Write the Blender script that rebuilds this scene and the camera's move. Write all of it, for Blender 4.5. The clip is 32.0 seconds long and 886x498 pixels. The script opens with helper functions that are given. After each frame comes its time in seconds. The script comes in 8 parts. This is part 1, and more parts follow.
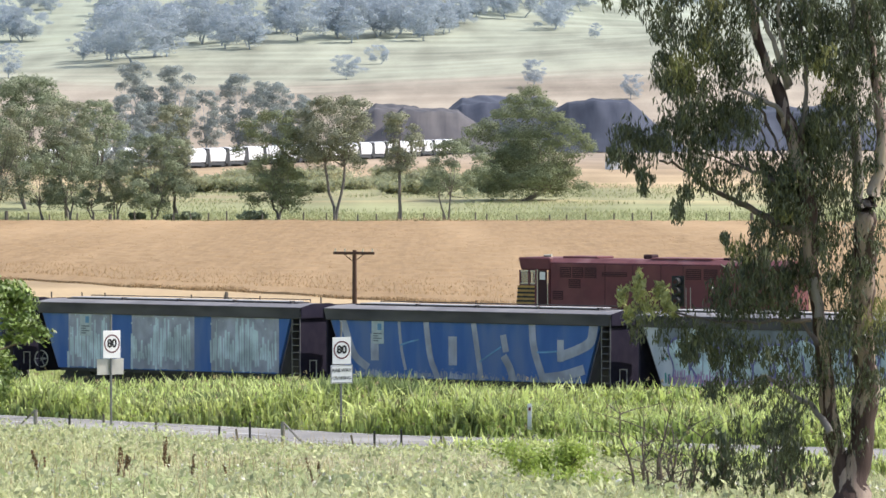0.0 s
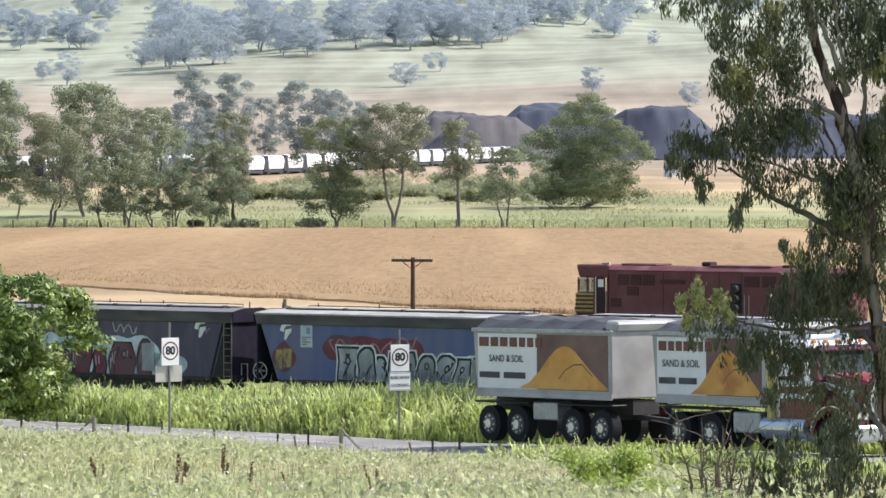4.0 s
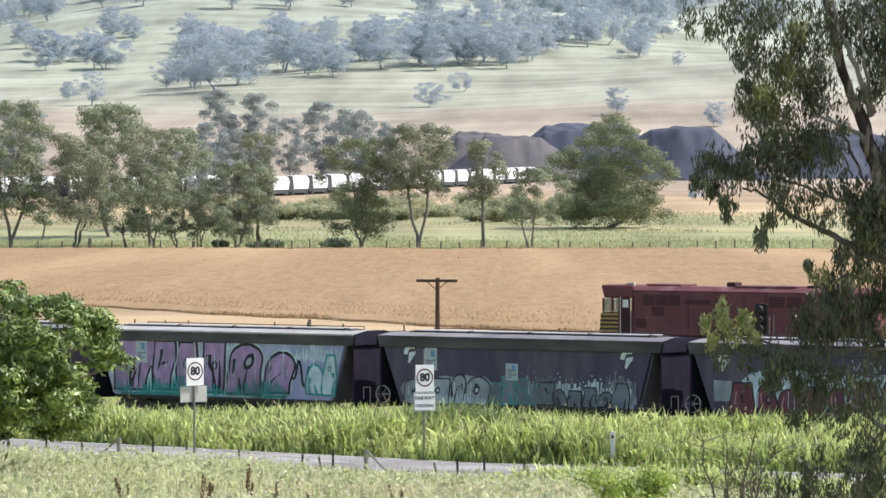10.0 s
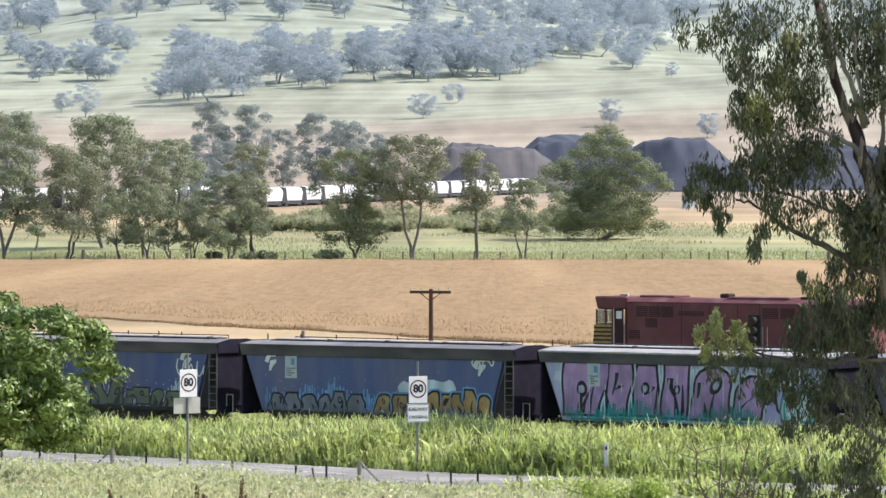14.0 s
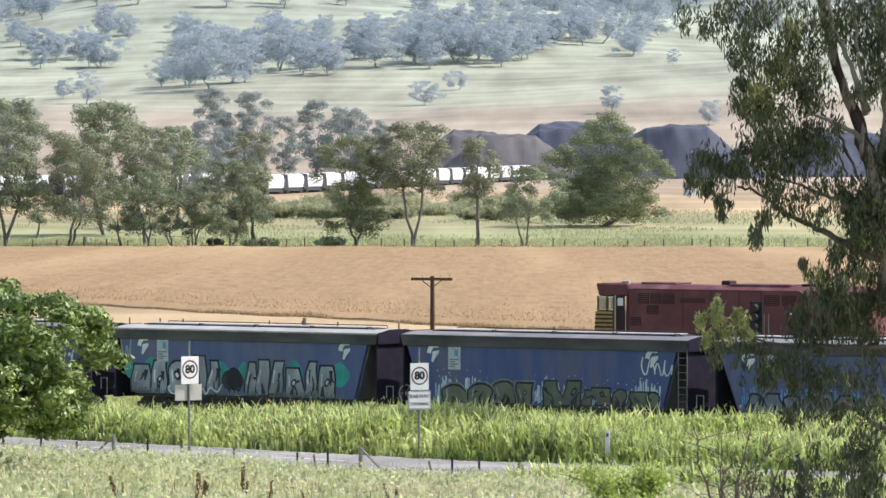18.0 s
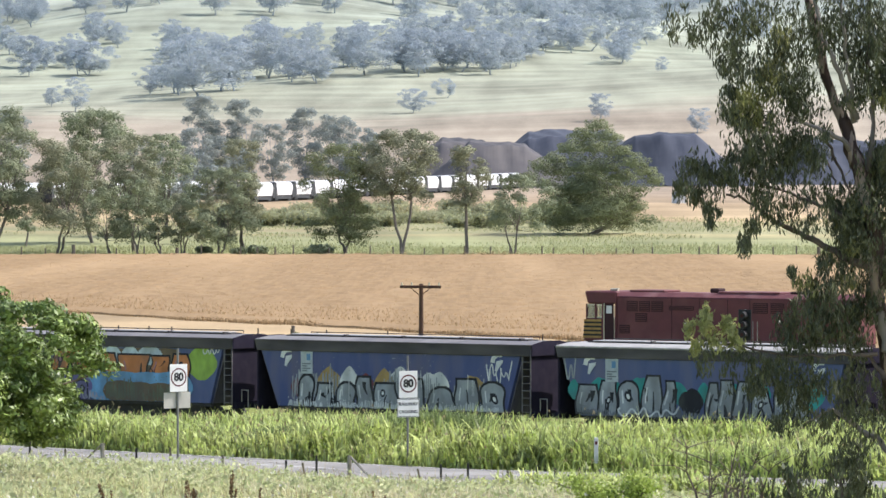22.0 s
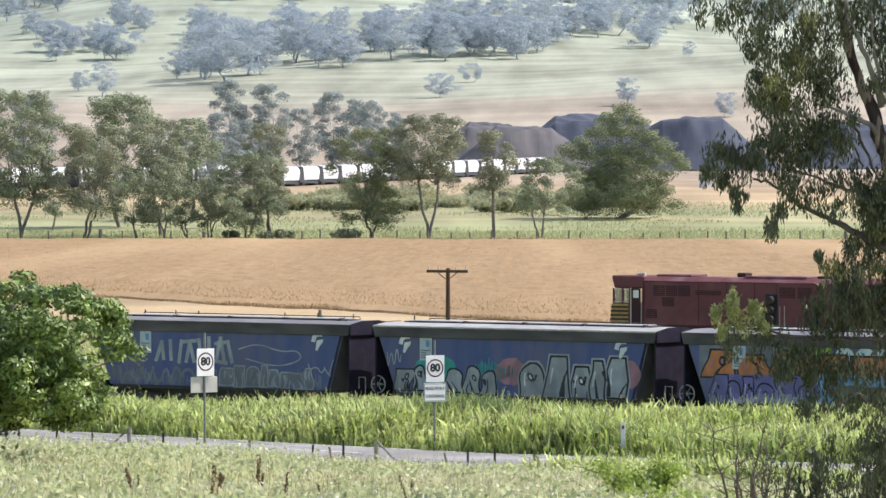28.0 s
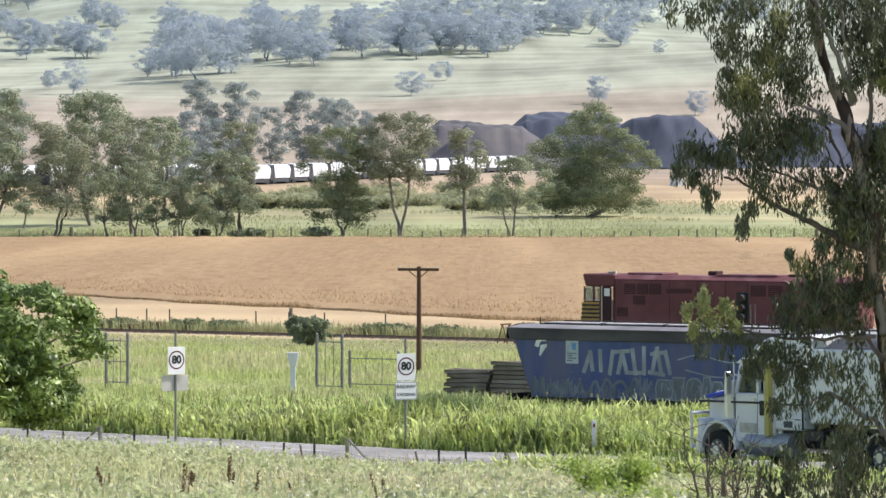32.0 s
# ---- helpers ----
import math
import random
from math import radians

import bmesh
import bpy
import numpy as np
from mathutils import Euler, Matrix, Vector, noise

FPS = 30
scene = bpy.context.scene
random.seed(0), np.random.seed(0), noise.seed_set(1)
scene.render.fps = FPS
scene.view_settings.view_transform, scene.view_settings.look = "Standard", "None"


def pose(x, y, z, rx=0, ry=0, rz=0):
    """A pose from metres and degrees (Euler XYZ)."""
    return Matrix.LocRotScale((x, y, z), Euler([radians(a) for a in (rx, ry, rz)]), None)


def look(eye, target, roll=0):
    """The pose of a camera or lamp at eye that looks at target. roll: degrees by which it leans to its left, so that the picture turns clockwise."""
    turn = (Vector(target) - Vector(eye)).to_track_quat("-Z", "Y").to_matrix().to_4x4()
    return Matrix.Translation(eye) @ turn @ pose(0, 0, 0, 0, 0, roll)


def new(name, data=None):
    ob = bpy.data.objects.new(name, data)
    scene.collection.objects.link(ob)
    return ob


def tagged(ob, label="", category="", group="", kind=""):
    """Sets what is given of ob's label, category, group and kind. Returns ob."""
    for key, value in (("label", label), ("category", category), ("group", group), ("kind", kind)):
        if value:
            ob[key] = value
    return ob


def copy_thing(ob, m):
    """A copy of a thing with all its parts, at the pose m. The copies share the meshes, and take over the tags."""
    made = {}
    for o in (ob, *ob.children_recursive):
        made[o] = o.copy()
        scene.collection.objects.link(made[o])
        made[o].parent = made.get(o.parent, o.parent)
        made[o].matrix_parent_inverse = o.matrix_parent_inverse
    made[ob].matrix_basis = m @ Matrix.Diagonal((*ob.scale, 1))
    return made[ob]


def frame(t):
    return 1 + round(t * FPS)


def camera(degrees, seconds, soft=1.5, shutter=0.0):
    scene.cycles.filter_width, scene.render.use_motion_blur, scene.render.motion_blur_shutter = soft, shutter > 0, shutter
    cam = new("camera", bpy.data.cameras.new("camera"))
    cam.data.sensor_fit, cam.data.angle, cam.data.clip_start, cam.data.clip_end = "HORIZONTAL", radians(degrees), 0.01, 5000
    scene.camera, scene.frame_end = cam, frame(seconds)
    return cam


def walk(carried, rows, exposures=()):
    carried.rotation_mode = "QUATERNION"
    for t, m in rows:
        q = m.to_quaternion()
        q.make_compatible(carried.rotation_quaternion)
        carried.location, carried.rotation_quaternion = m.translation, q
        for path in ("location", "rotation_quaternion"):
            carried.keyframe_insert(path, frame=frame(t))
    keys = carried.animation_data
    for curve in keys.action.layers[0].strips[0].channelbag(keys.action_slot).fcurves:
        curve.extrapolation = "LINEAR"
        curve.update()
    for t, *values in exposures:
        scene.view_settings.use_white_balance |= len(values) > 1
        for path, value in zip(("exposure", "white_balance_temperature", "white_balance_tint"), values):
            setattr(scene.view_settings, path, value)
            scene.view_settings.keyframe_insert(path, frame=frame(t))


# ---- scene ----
PATH = [
    (0.0, 88.7841, 0.0), (0.5, 88.7745, 0.0392), (1.0, 88.7159, 0.1267), (1.5, 88.8474, 0.3559), (2.0, 88.8767, 0.4631),
    (2.5, 88.906, 0.5803), (4.5, 88.8133, 0.6579), (5.0, 88.6625, 0.5752), (5.5, 88.6574, 0.7019), (6.0, 88.6526, 0.7996),
    (6.5, 88.6965, 0.8337), (7.0, 88.8719, 0.7897), (7.5, 88.7793, 0.7312), (8.0, 88.8379, 0.7019), (8.5, 88.9693, 0.9556),
    (9.0, 88.7207, 1.0285), (9.5, 88.9206, 0.975), (10.0, 89.096, 0.9358), (10.5, 89.1937, 0.8677), (11.0, 89.2765, 0.8241),
    (11.5, 89.3449, 0.9944), (12.0, 89.3204, 1.0775), (12.5, 89.3058, 0.9603), (13.0, 89.2326, 0.7799), (13.5, 89.252, 0.8337),
    (15.5, 88.9305, 0.882), (16.0, 88.7841, 0.8773), (16.5, 88.6134, 0.7799), (17.0, 89.1743, 0.819), (17.5, 89.1937, 0.8677),
    (18.0, 89.0766, 0.8773), (18.5, 89.1253, 0.8725), (19.0, 89.2618, 0.7312), (19.5, 89.1059, 0.7458), (20.0, 89.067, 0.9263),
    (20.5, 89.3398, 0.8922), (21.0, 89.4079, 0.8677), (21.5, 89.4617, 0.7897), (22.0, 89.1644, 0.7506), (22.5, 89.067, 0.6726),
    (23.0, 88.7891, 0.8773), (23.5, 88.7841, 0.9018), (24.0, 88.8525, 0.8578), (24.5, 88.9305, 0.975), (25.0, 88.9693, 0.9896),
    (25.5, 88.9938, 1.0332), (27.5, 89.0865, 1.0673), (28.0, 88.989, 1.053), (28.5, 89.1985, 0.9508), (29.0, 89.1743, 1.0138),
    (29.5, 89.1498, 0.9896), (30.0, 89.1253, 0.9508), (30.5, 89.0476, 0.7655), (31.0, 88.9598, 0.6579), (31.5, 89.0572, 0.6388),
    (32.0, 88.9693, 0.7261),
]
# The camera stands on a rise beside the paddock; it is held by hand and only turns.
# Each row of PATH: seconds, tilt and turn in degrees.
EYE_Z = 10.95
cam = camera(9.957, 32.0, soft=1.55)
walk(cam, [(t, pose(0, 0, EYE_Z, rx, 0, rz)) for t, rx, rz in PATH], exposures=[(0, 0.54), (29.0, 0.54), (31.0, 0.46), (32.0, 0.46)])

# ---- light: a high sun from the east, a clear pale sky ----
SUN_AZ, SUN_EL = 79.0, 50.0     # degrees clockwise from +Y, degrees above the horizon
world = bpy.data.worlds.new("world")
scene.world = world
world.use_nodes = True
wn = world.node_tree.nodes
sky = wn.new("ShaderNodeTexSky")
sky.sky_type, sky.sun_disc = "NISHITA", False
sky.sun_elevation, sky.sun_rotation = radians(SUN_EL), radians(SUN_AZ)
sky.dust_density = 2.0
world.node_tree.links.new(sky.outputs[0], wn["Background"].inputs[0])
wn["Background"].inputs[1].default_value = 0.15
sun = new("sun", bpy.data.lights.new("sun", "SUN"))
sun.data.energy, sun.data.angle, sun.data.color = 3.6, radians(0.6), (1.0, 0.95, 0.93)
sx, sy = math.sin(radians(SUN_AZ)), math.cos(radians(SUN_AZ))
sun.matrix_world = look((sx * 300, sy * 300, 300 * math.tan(radians(SUN_EL))), (0, 0, 0))
# ---- materials ----
def mat(name, color, rough=0.8, metal=0.0, color2=None, scale=4.0, detail=4.0, bump=0.0, bump_scale=30.0, spec=0.3,
        color3=None, scale3=0.5, per="", amount=0.25, translucent=0.0, stretch=(1, 1, 1), see_through=0.0):
    """A node material: grain between two colours, a broader stain towards a third, fine relief; per: 'object' or
    'island' varies the brightness; the last argument leaves leaves partly clear, which imitates haze and softens shade.
    """
    m = bpy.data.materials.new(name)
    m.use_nodes = True
    t = m.node_tree
    n, link = t.nodes, t.links.new
    b = n["Principled BSDF"]
    b.inputs["Roughness"].default_value, b.inputs["Metallic"].default_value = rough, metal
    b.inputs["Specular IOR Level"].default_value = spec
    coord = n.new("ShaderNodeTexCoord")
    mapping = n.new("ShaderNodeMapping")
    mapping.inputs["Scale"].default_value = stretch
    link(coord.outputs["Object"], mapping.inputs[0])
    def noisy(sc, det=detail):
        x = n.new("ShaderNodeTexNoise")
        x.inputs["Scale"].default_value, x.inputs["Detail"].default_value = sc, det
        link(mapping.outputs[0], x.inputs["Vector"])
        return x.outputs["Fac"]
    def blend(fac, a, bb):
        x = n.new("ShaderNodeMix")
        x.data_type = "RGBA"
        link(fac, x.inputs["Factor"])
        for s, v in ((x.inputs[6], a), (x.inputs[7], bb)):
            if isinstance(v, tuple):
                s.default_value = (*v, 1)
            else:
                link(v, s)
        return x.outputs[2]
    def ramp(fac, lo, hi):
        x = n.new("ShaderNodeMapRange")
        x.inputs[1].default_value, x.inputs[2].default_value = lo, hi
        link(fac, x.inputs[0])
        return x.outputs[0]
    out = color
    if color2:
        out = blend(ramp(noisy(scale), 0.35, 0.65), color, color2)
    if color3:
        out = blend(ramp(noisy(scale3, 3.0), 0.48, 0.68), out, color3)
    if per:
        if per == "object":
            r = n.new("ShaderNodeObjectInfo").outputs["Random"]
        else:
            r = n.new("ShaderNodeNewGeometry").outputs["Random Per Island"]
        h = n.new("ShaderNodeHueSaturation")
        x = n.new("ShaderNodeMapRange")
        x.inputs[3].default_value, x.inputs[4].default_value = 1 - amount, 1 + amount
        link(r, x.inputs[0])
        link(x.outputs[0], h.inputs["Value"])
        if isinstance(out, tuple):
            h.inputs["Color"].default_value = (*out, 1)
        else:
            link(out, h.inputs["Color"])
        out = h.outputs[0]
    if isinstance(out, tuple):
        b.inputs["Base Color"].default_value = (*out, 1)
    else:
        link(out, b.inputs["Base Color"])
    if bump:
        x = n.new("ShaderNodeBump")
        x.inputs["Strength"].default_value, x.inputs["Distance"].default_value = bump, 0.02
        link(noisy(bump_scale), x.inputs["Height"])
        link(x.outputs[0], b.inputs["Normal"])
    if translucent:
        tr = n.new("ShaderNodeBsdfTranslucent")
        if isinstance(out, tuple):
            tr.inputs[0].default_value = (*out, 1)
        else:
            link(out, tr.inputs[0])
        mx = n.new("ShaderNodeMixShader")
        mx.inputs[0].default_value = translucent
        link(b.outputs[0], mx.inputs[1])
        link(tr.outputs[0], mx.inputs[2])
        link(mx.outputs[0], n["Material Output"].inputs[0])
        if see_through:
            hole = n.new("ShaderNodeBsdfTransparent")
            my = n.new("ShaderNodeMixShader")
            my.inputs[0].default_value = see_through
            link(mx.outputs[0], my.inputs[1])
            link(hole.outputs[0], my.inputs[2])
            link(my.outputs[0], n["Material Output"].inputs[0])
    return m


# ---- mesh helpers ----
rng = np.random.default_rng(7)


def raw(name, verts, faces, material, parent=None, label="", smooth=False):
    """One mesh object from arrays of corners and of equal-sided faces."""
    me = bpy.data.meshes.new(name)
    verts, faces = np.asarray(verts, np.float32), np.asarray(faces, np.int32)
    k = faces.shape[1]
    me.vertices.add(len(verts))
    me.vertices.foreach_set("co", verts.ravel())
    me.loops.add(faces.size)
    me.loops.foreach_set("vertex_index", faces.ravel())
    me.polygons.add(len(faces))
    me.polygons.foreach_set("loop_start", np.arange(0, faces.size, k, dtype=np.int32))
    me.polygons.foreach_set("use_smooth", np.full(len(faces), smooth))
    me.update(calc_edges=True)
    me.materials.append(material)
    ob = new(name, me)
    ob.parent = parent
    if label:
        tagged(ob, label)
    return ob


def part(name, bm, material, parent=None, label="", smooth=False):
    """Links a bmesh as one mesh object under a thing or a part."""
    me = bpy.data.meshes.new(name)
    for f in bm.faces:
        f.smooth = smooth
    bm.normal_update()
    bm.to_mesh(me)
    bm.free()
    me.materials.append(material)
    ob = new(name, me)
    ob.parent = parent
    if label:
        tagged(ob, label)
    return ob


def box(x0, x1, y0, y1, z0, z1, bevel=0.0, bm=None):
    bm = bm or bmesh.new()
    r = bmesh.ops.create_cube(bm, size=1, matrix=Matrix.LocRotScale(((x0 + x1) / 2, (y0 + y1) / 2, (z0 + z1) / 2), None, (x1 - x0, y1 - y0, z1 - z0)))
    if bevel:
        es = list({e for v in r["verts"] for e in v.link_edges})
        bmesh.ops.bevel(bm, geom=es, offset=bevel, segments=1, affect="EDGES")
    return bm


def prism(outline, y0, y1, bm=None, bevel=0.0):
    """A shape drawn in x and z, thick from y0 to y1."""
    bm = bm or bmesh.new()
    a = [bm.verts.new((x, y0, z)) for x, z in outline]
    b = [bm.verts.new((x, y1, z)) for x, z in outline]
    fs = [bm.faces.new(a), bm.faces.new(b[::-1])]
    k = len(a)
    for i in range(k):
        fs.append(bm.faces.new((a[i], b[i], b[(i + 1) % k], a[(i + 1) % k])))
    bmesh.ops.recalc_face_normals(bm, faces=fs)
    if bevel:
        bmesh.ops.bevel(bm, geom=list({e for f in fs for e in f.edges}), offset=bevel, segments=1, affect="EDGES")
    return bm


def rod(a, b, r, bm=None, sides=8, r2=None):
    """A round bar from a to b."""
    bm = bm or bmesh.new()
    a, b = Vector(a), Vector(b)
    d = b - a
    m = Matrix.Translation((a + b) / 2) @ d.to_track_quat("Z", "Y").to_matrix().to_4x4()
    bmesh.ops.create_cone(bm, cap_ends=True, segments=sides, radius1=r, radius2=r if r2 is None else r2, depth=d.length, matrix=m)
    return bm


def empty(name, m, label, category, group="", kind=""):
    ob = new(name)
    ob.matrix_world = m
    return tagged(ob, label, category, group, kind)


# ---- the lie of the land ----
ROAD_P, ROAD_D, ROAD_N = (-6.3, 149.5), (0.6, -0.8), (0.8, 0.6)       # centre, way and side of the road
RAIL_P, RAIL_TURN = (0.0, 214.0), 34.0                                # the near track
RC, RS = math.cos(radians(RAIL_TURN)), math.sin(radians(RAIL_TURN))
FAR_TRACK = 74.0                                                      # the far track, this far beyond the near one
SLOPE_Y = [0, 690, 760, 850, 955, 1050, 1150, 1260, 1310, 1390, 1500, 1900, 2300, 3000, 3700, 4600]
SLOPE_Z = [0, 0, 1.7, 3.6, 5.2, 6.0, 6.8, 7.6, 9.6, 18.0, 27.6, 51.0, 80.0, 154.0, 225.0, 300.0]


def road_z(p):
    """Height of the road p metres along it: a steady rise with a slight hump."""
    return 2.25 + 0.016 * np.clip(p, -80, 140) + np.interp(p, [4, 28, 48, 62], [0, 0.32, 0.2, 0])


def smooth01(t):
    t = np.clip(t, 0, 1)
    return t * t * (3 - 2 * t)


def height(x, y):
    """Height of the ground at (x, y)."""
    x, y = np.asarray(x, float), np.asarray(y, float)
    q = (x - ROAD_P[0]) * ROAD_N[0] + (y - ROAD_P[1]) * ROAD_N[1]
    p = (x - ROAD_P[0]) * ROAD_D[0] + (y - ROAD_P[1]) * ROAD_D[1]
    m = x * RS + (y - RAIL_P[1]) * RC
    road = road_z(p) - np.interp(p, [4, 28, 48, 62], [0, 0.32, 0.2, 0]) * np.clip((np.abs(q) - 3.3) / 1.5, 0, 1)
    hill = np.maximum(-q - 4.5, 0) * 0.0635
    z = (road + np.minimum(hill, 7)) * smooth01((-m - 5) / 42)
    z = z + np.interp(y, SLOPE_Y, SLOPE_Z) * (m > 0)
    roll = np.sin(x * 0.011 + y * 0.004) * np.clip((y - 1300) / 900, 0, 1) * 9 + np.sin(x * 0.03 - y * 0.009 + 1) * np.clip((y - 1300) / 900, 0, 1) * 3
    return z + roll


def ground_at(x, y):
    return float(height(x, y))


def bearing(mrad, dist):
    """The place at that many milliradians east of north of the camera, that far north."""
    return mrad * dist / 1000, dist
# ---- the ground ----
def land_material():
    m = bpy.data.materials.new("land")
    m.use_nodes = True
    t = m.node_tree
    n, link = t.nodes, t.links.new
    b = n["Principled BSDF"]
    b.inputs["Roughness"].default_value, b.inputs["Specular IOR Level"].default_value = 0.95, 0.1
    pos = n.new("ShaderNodeNewGeometry").outputs["Position"]
    sep = n.new("ShaderNodeSeparateXYZ")
    link(pos, sep.inputs[0])
    def noisy(sc, stretch, detail=5.0):
        mp = n.new("ShaderNodeMapping")
        mp.inputs["Scale"].default_value = stretch
        link(pos, mp.inputs[0])
        x = n.new("ShaderNodeTexNoise")
        x.inputs["Scale"].default_value, x.inputs["Detail"].default_value = sc, detail
        link(mp.outputs[0], x.inputs["Vector"])
        return x.outputs["Fac"]
    def calc(op, a, c):
        x = n.new("ShaderNodeMath")
        x.operation = op
        for s, v in zip(x.inputs, (a, c)):
            if isinstance(v, (int, float)):
                s.default_value = v
            else:
                link(v, s)
        return x.outputs[0]
    # bands of pasture, stubble and scrub that follow the distance north, with ragged borders; the farthest lean to
    # blue, distance haze put into their colour
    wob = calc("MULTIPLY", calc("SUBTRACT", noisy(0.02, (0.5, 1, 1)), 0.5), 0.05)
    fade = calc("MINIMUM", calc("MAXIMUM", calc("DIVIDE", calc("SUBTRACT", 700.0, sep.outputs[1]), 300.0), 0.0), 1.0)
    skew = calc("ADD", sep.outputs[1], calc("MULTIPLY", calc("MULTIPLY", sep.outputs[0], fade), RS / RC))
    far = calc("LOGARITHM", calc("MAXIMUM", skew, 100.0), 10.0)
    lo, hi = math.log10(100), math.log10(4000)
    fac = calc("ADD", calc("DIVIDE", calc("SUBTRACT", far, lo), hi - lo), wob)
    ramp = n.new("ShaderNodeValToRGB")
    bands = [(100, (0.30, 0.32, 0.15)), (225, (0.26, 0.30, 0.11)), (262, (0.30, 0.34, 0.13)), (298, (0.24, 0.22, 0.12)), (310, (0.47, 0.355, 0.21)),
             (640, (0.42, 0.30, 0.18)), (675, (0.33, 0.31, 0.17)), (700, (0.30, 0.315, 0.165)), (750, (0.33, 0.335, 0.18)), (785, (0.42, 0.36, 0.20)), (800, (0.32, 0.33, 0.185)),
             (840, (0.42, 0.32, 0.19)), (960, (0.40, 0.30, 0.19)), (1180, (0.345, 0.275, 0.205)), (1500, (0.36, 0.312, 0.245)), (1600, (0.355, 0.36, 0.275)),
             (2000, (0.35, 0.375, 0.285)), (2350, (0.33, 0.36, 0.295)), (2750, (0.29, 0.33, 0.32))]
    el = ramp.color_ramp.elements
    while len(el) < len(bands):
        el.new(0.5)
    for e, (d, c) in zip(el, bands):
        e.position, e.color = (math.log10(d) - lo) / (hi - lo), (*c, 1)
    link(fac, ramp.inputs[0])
    h = n.new("ShaderNodeHueSaturation")
    v = calc("ADD", calc("MULTIPLY", noisy(0.05, (0.35, 1, 1)), 0.75), calc("MULTIPLY", noisy(1.6, (1, 1, 1)), 0.5))
    streak = calc("MULTIPLY", noisy(0.011, (0.4, 1.0, 1.0), 3.0), 0.9)
    gate = calc("MINIMUM", calc("MAXIMUM", calc("DIVIDE", calc("SUBTRACT", sep.outputs[1], 1280.0), 150.0), 0.0), 1.0)
    lines = calc("MULTIPLY", calc("MULTIPLY", calc("SUBTRACT", noisy(0.05, (0.45, 1, 0.2), 6.0), 0.53), 0.42), gate)
    patch = calc("MULTIPLY", calc("SUBTRACT", noisy(0.07, (1.0, 0.13, 1.0), 6.0), 0.5), 0.9)
    link(calc("ADD", calc("ADD", calc("ADD", calc("ADD", v, streak), -0.12), patch), lines), h.inputs["Value"])
    link(ramp.outputs[0], h.inputs["Color"])
    link(h.outputs[0], b.inputs["Base Color"])
    return m


def build_ground():
    ys = np.concatenate([np.arange(-60, 320, 2.5), np.arange(320, 700, 10), np.arange(700, 1400, 20), np.arange(1400, 4700, 40)])
    us = np.concatenate([np.linspace(-1.6, -0.16, 24), np.linspace(-0.15, 0.15, 91), np.linspace(0.16, 1.6, 24)])
    Y, U = np.meshgrid(ys, us, indexing="ij")
    X = U * (np.abs(Y) + 60)
    Z = height(X, Y)
    a, b = Y.shape
    i = np.arange(a * b).reshape(a, b)
    faces = np.stack([i[:-1, :-1], i[:-1, 1:], i[1:, 1:], i[1:, :-1]], -1).reshape(-1, 4)
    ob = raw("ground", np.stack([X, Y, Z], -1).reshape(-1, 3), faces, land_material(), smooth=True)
    tagged(ob, "rolling pasture and stubble rising to a pale grassy hillside", "ground", kind="structure")


ASPHALT = mat("asphalt", (0.21, 0.20, 0.187), 0.9, 0, (0.28, 0.267, 0.246), 0.9, color3=(0.36, 0.343, 0.317), scale3=0.16, bump=0.5, bump_scale=60)
LINE = mat("road paint", (0.75, 0.75, 0.72), 0.7, 0, (0.6, 0.58, 0.54), 8)
VERGE = mat("gravel verge", (0.34, 0.24, 0.16), 0.95, 0, (0.24, 0.20, 0.13), 1.5, bump=0.5)


def strip(name, q0, q1, lift, material, p0=-70, p1=300, step=2.0, parent=None, label="", cat=""):
    ps = np.arange(p0, p1 + 0.1, step)
    vs, k = [], 5
    for p in ps:
        for q in np.linspace(q0, q1, k):
            x, y = ROAD_P[0] + p * ROAD_D[0] + q * ROAD_N[0], ROAD_P[1] + p * ROAD_D[1] + q * ROAD_N[1]
            crown = 0.06 * (1 - (q / 3.6) ** 2)
            vs.append((x, y, float(road_z(p)) + lift + max(crown, 0)))
    i = np.arange(len(vs)).reshape(len(ps), k)
    ob = raw(name, vs, np.stack([i[:-1, :-1], i[:-1, 1:], i[1:, 1:], i[1:, :-1]], -1).reshape(-1, 4), material, parent, label)
    if cat:
        tagged(ob, label, cat, kind="structure")
    return ob


def build_road():
    road = strip("road", -3.1, 3.1, 0.05, ASPHALT, label="grey worn two-lane country road of asphalt", cat="road")
    strip("verge", -4.4, -3.1, 0.03, VERGE, label="bare reddish gravel verge beside the road", cat="verge")
    for p in range(-50, 60, 12):
        strip("centre_line", -0.06, 0.06, 0.058, LINE, p, p + 4, 2.0, road)
    strip("edge_line", 2.75, 2.87, 0.058, LINE, -60, 290, 4.0, road)
    strip("edge_line", -2.87, -2.75, 0.058, LINE, -60, 290, 4.0, road)


build_ground()
build_road()
# ---- trees ----
BARK = mat("gum bark", (0.30, 0.23, 0.18), 0.85, 0, (0.42, 0.35, 0.29), 3, color3=(0.13, 0.09, 0.07), scale3=1.2, bump=0.6, bump_scale=14, stretch=(1, 1, 0.25))
BARK_FAR = mat("grey bark", (0.15, 0.13, 0.115), 0.9, 0, (0.21, 0.185, 0.165), 2)
# pale and partly clear: haze over the far scrub is in this leaf
LEAF_SCRUB = mat("haze-paled scrub leaf", (0.40, 0.42, 0.25), 0.8, 0, (0.48, 0.48, 0.31), 0.3, per="island", amount=0.2, translucent=0.5, see_through=0.45)
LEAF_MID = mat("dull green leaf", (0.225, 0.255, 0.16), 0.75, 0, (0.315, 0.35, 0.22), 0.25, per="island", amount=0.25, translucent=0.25)
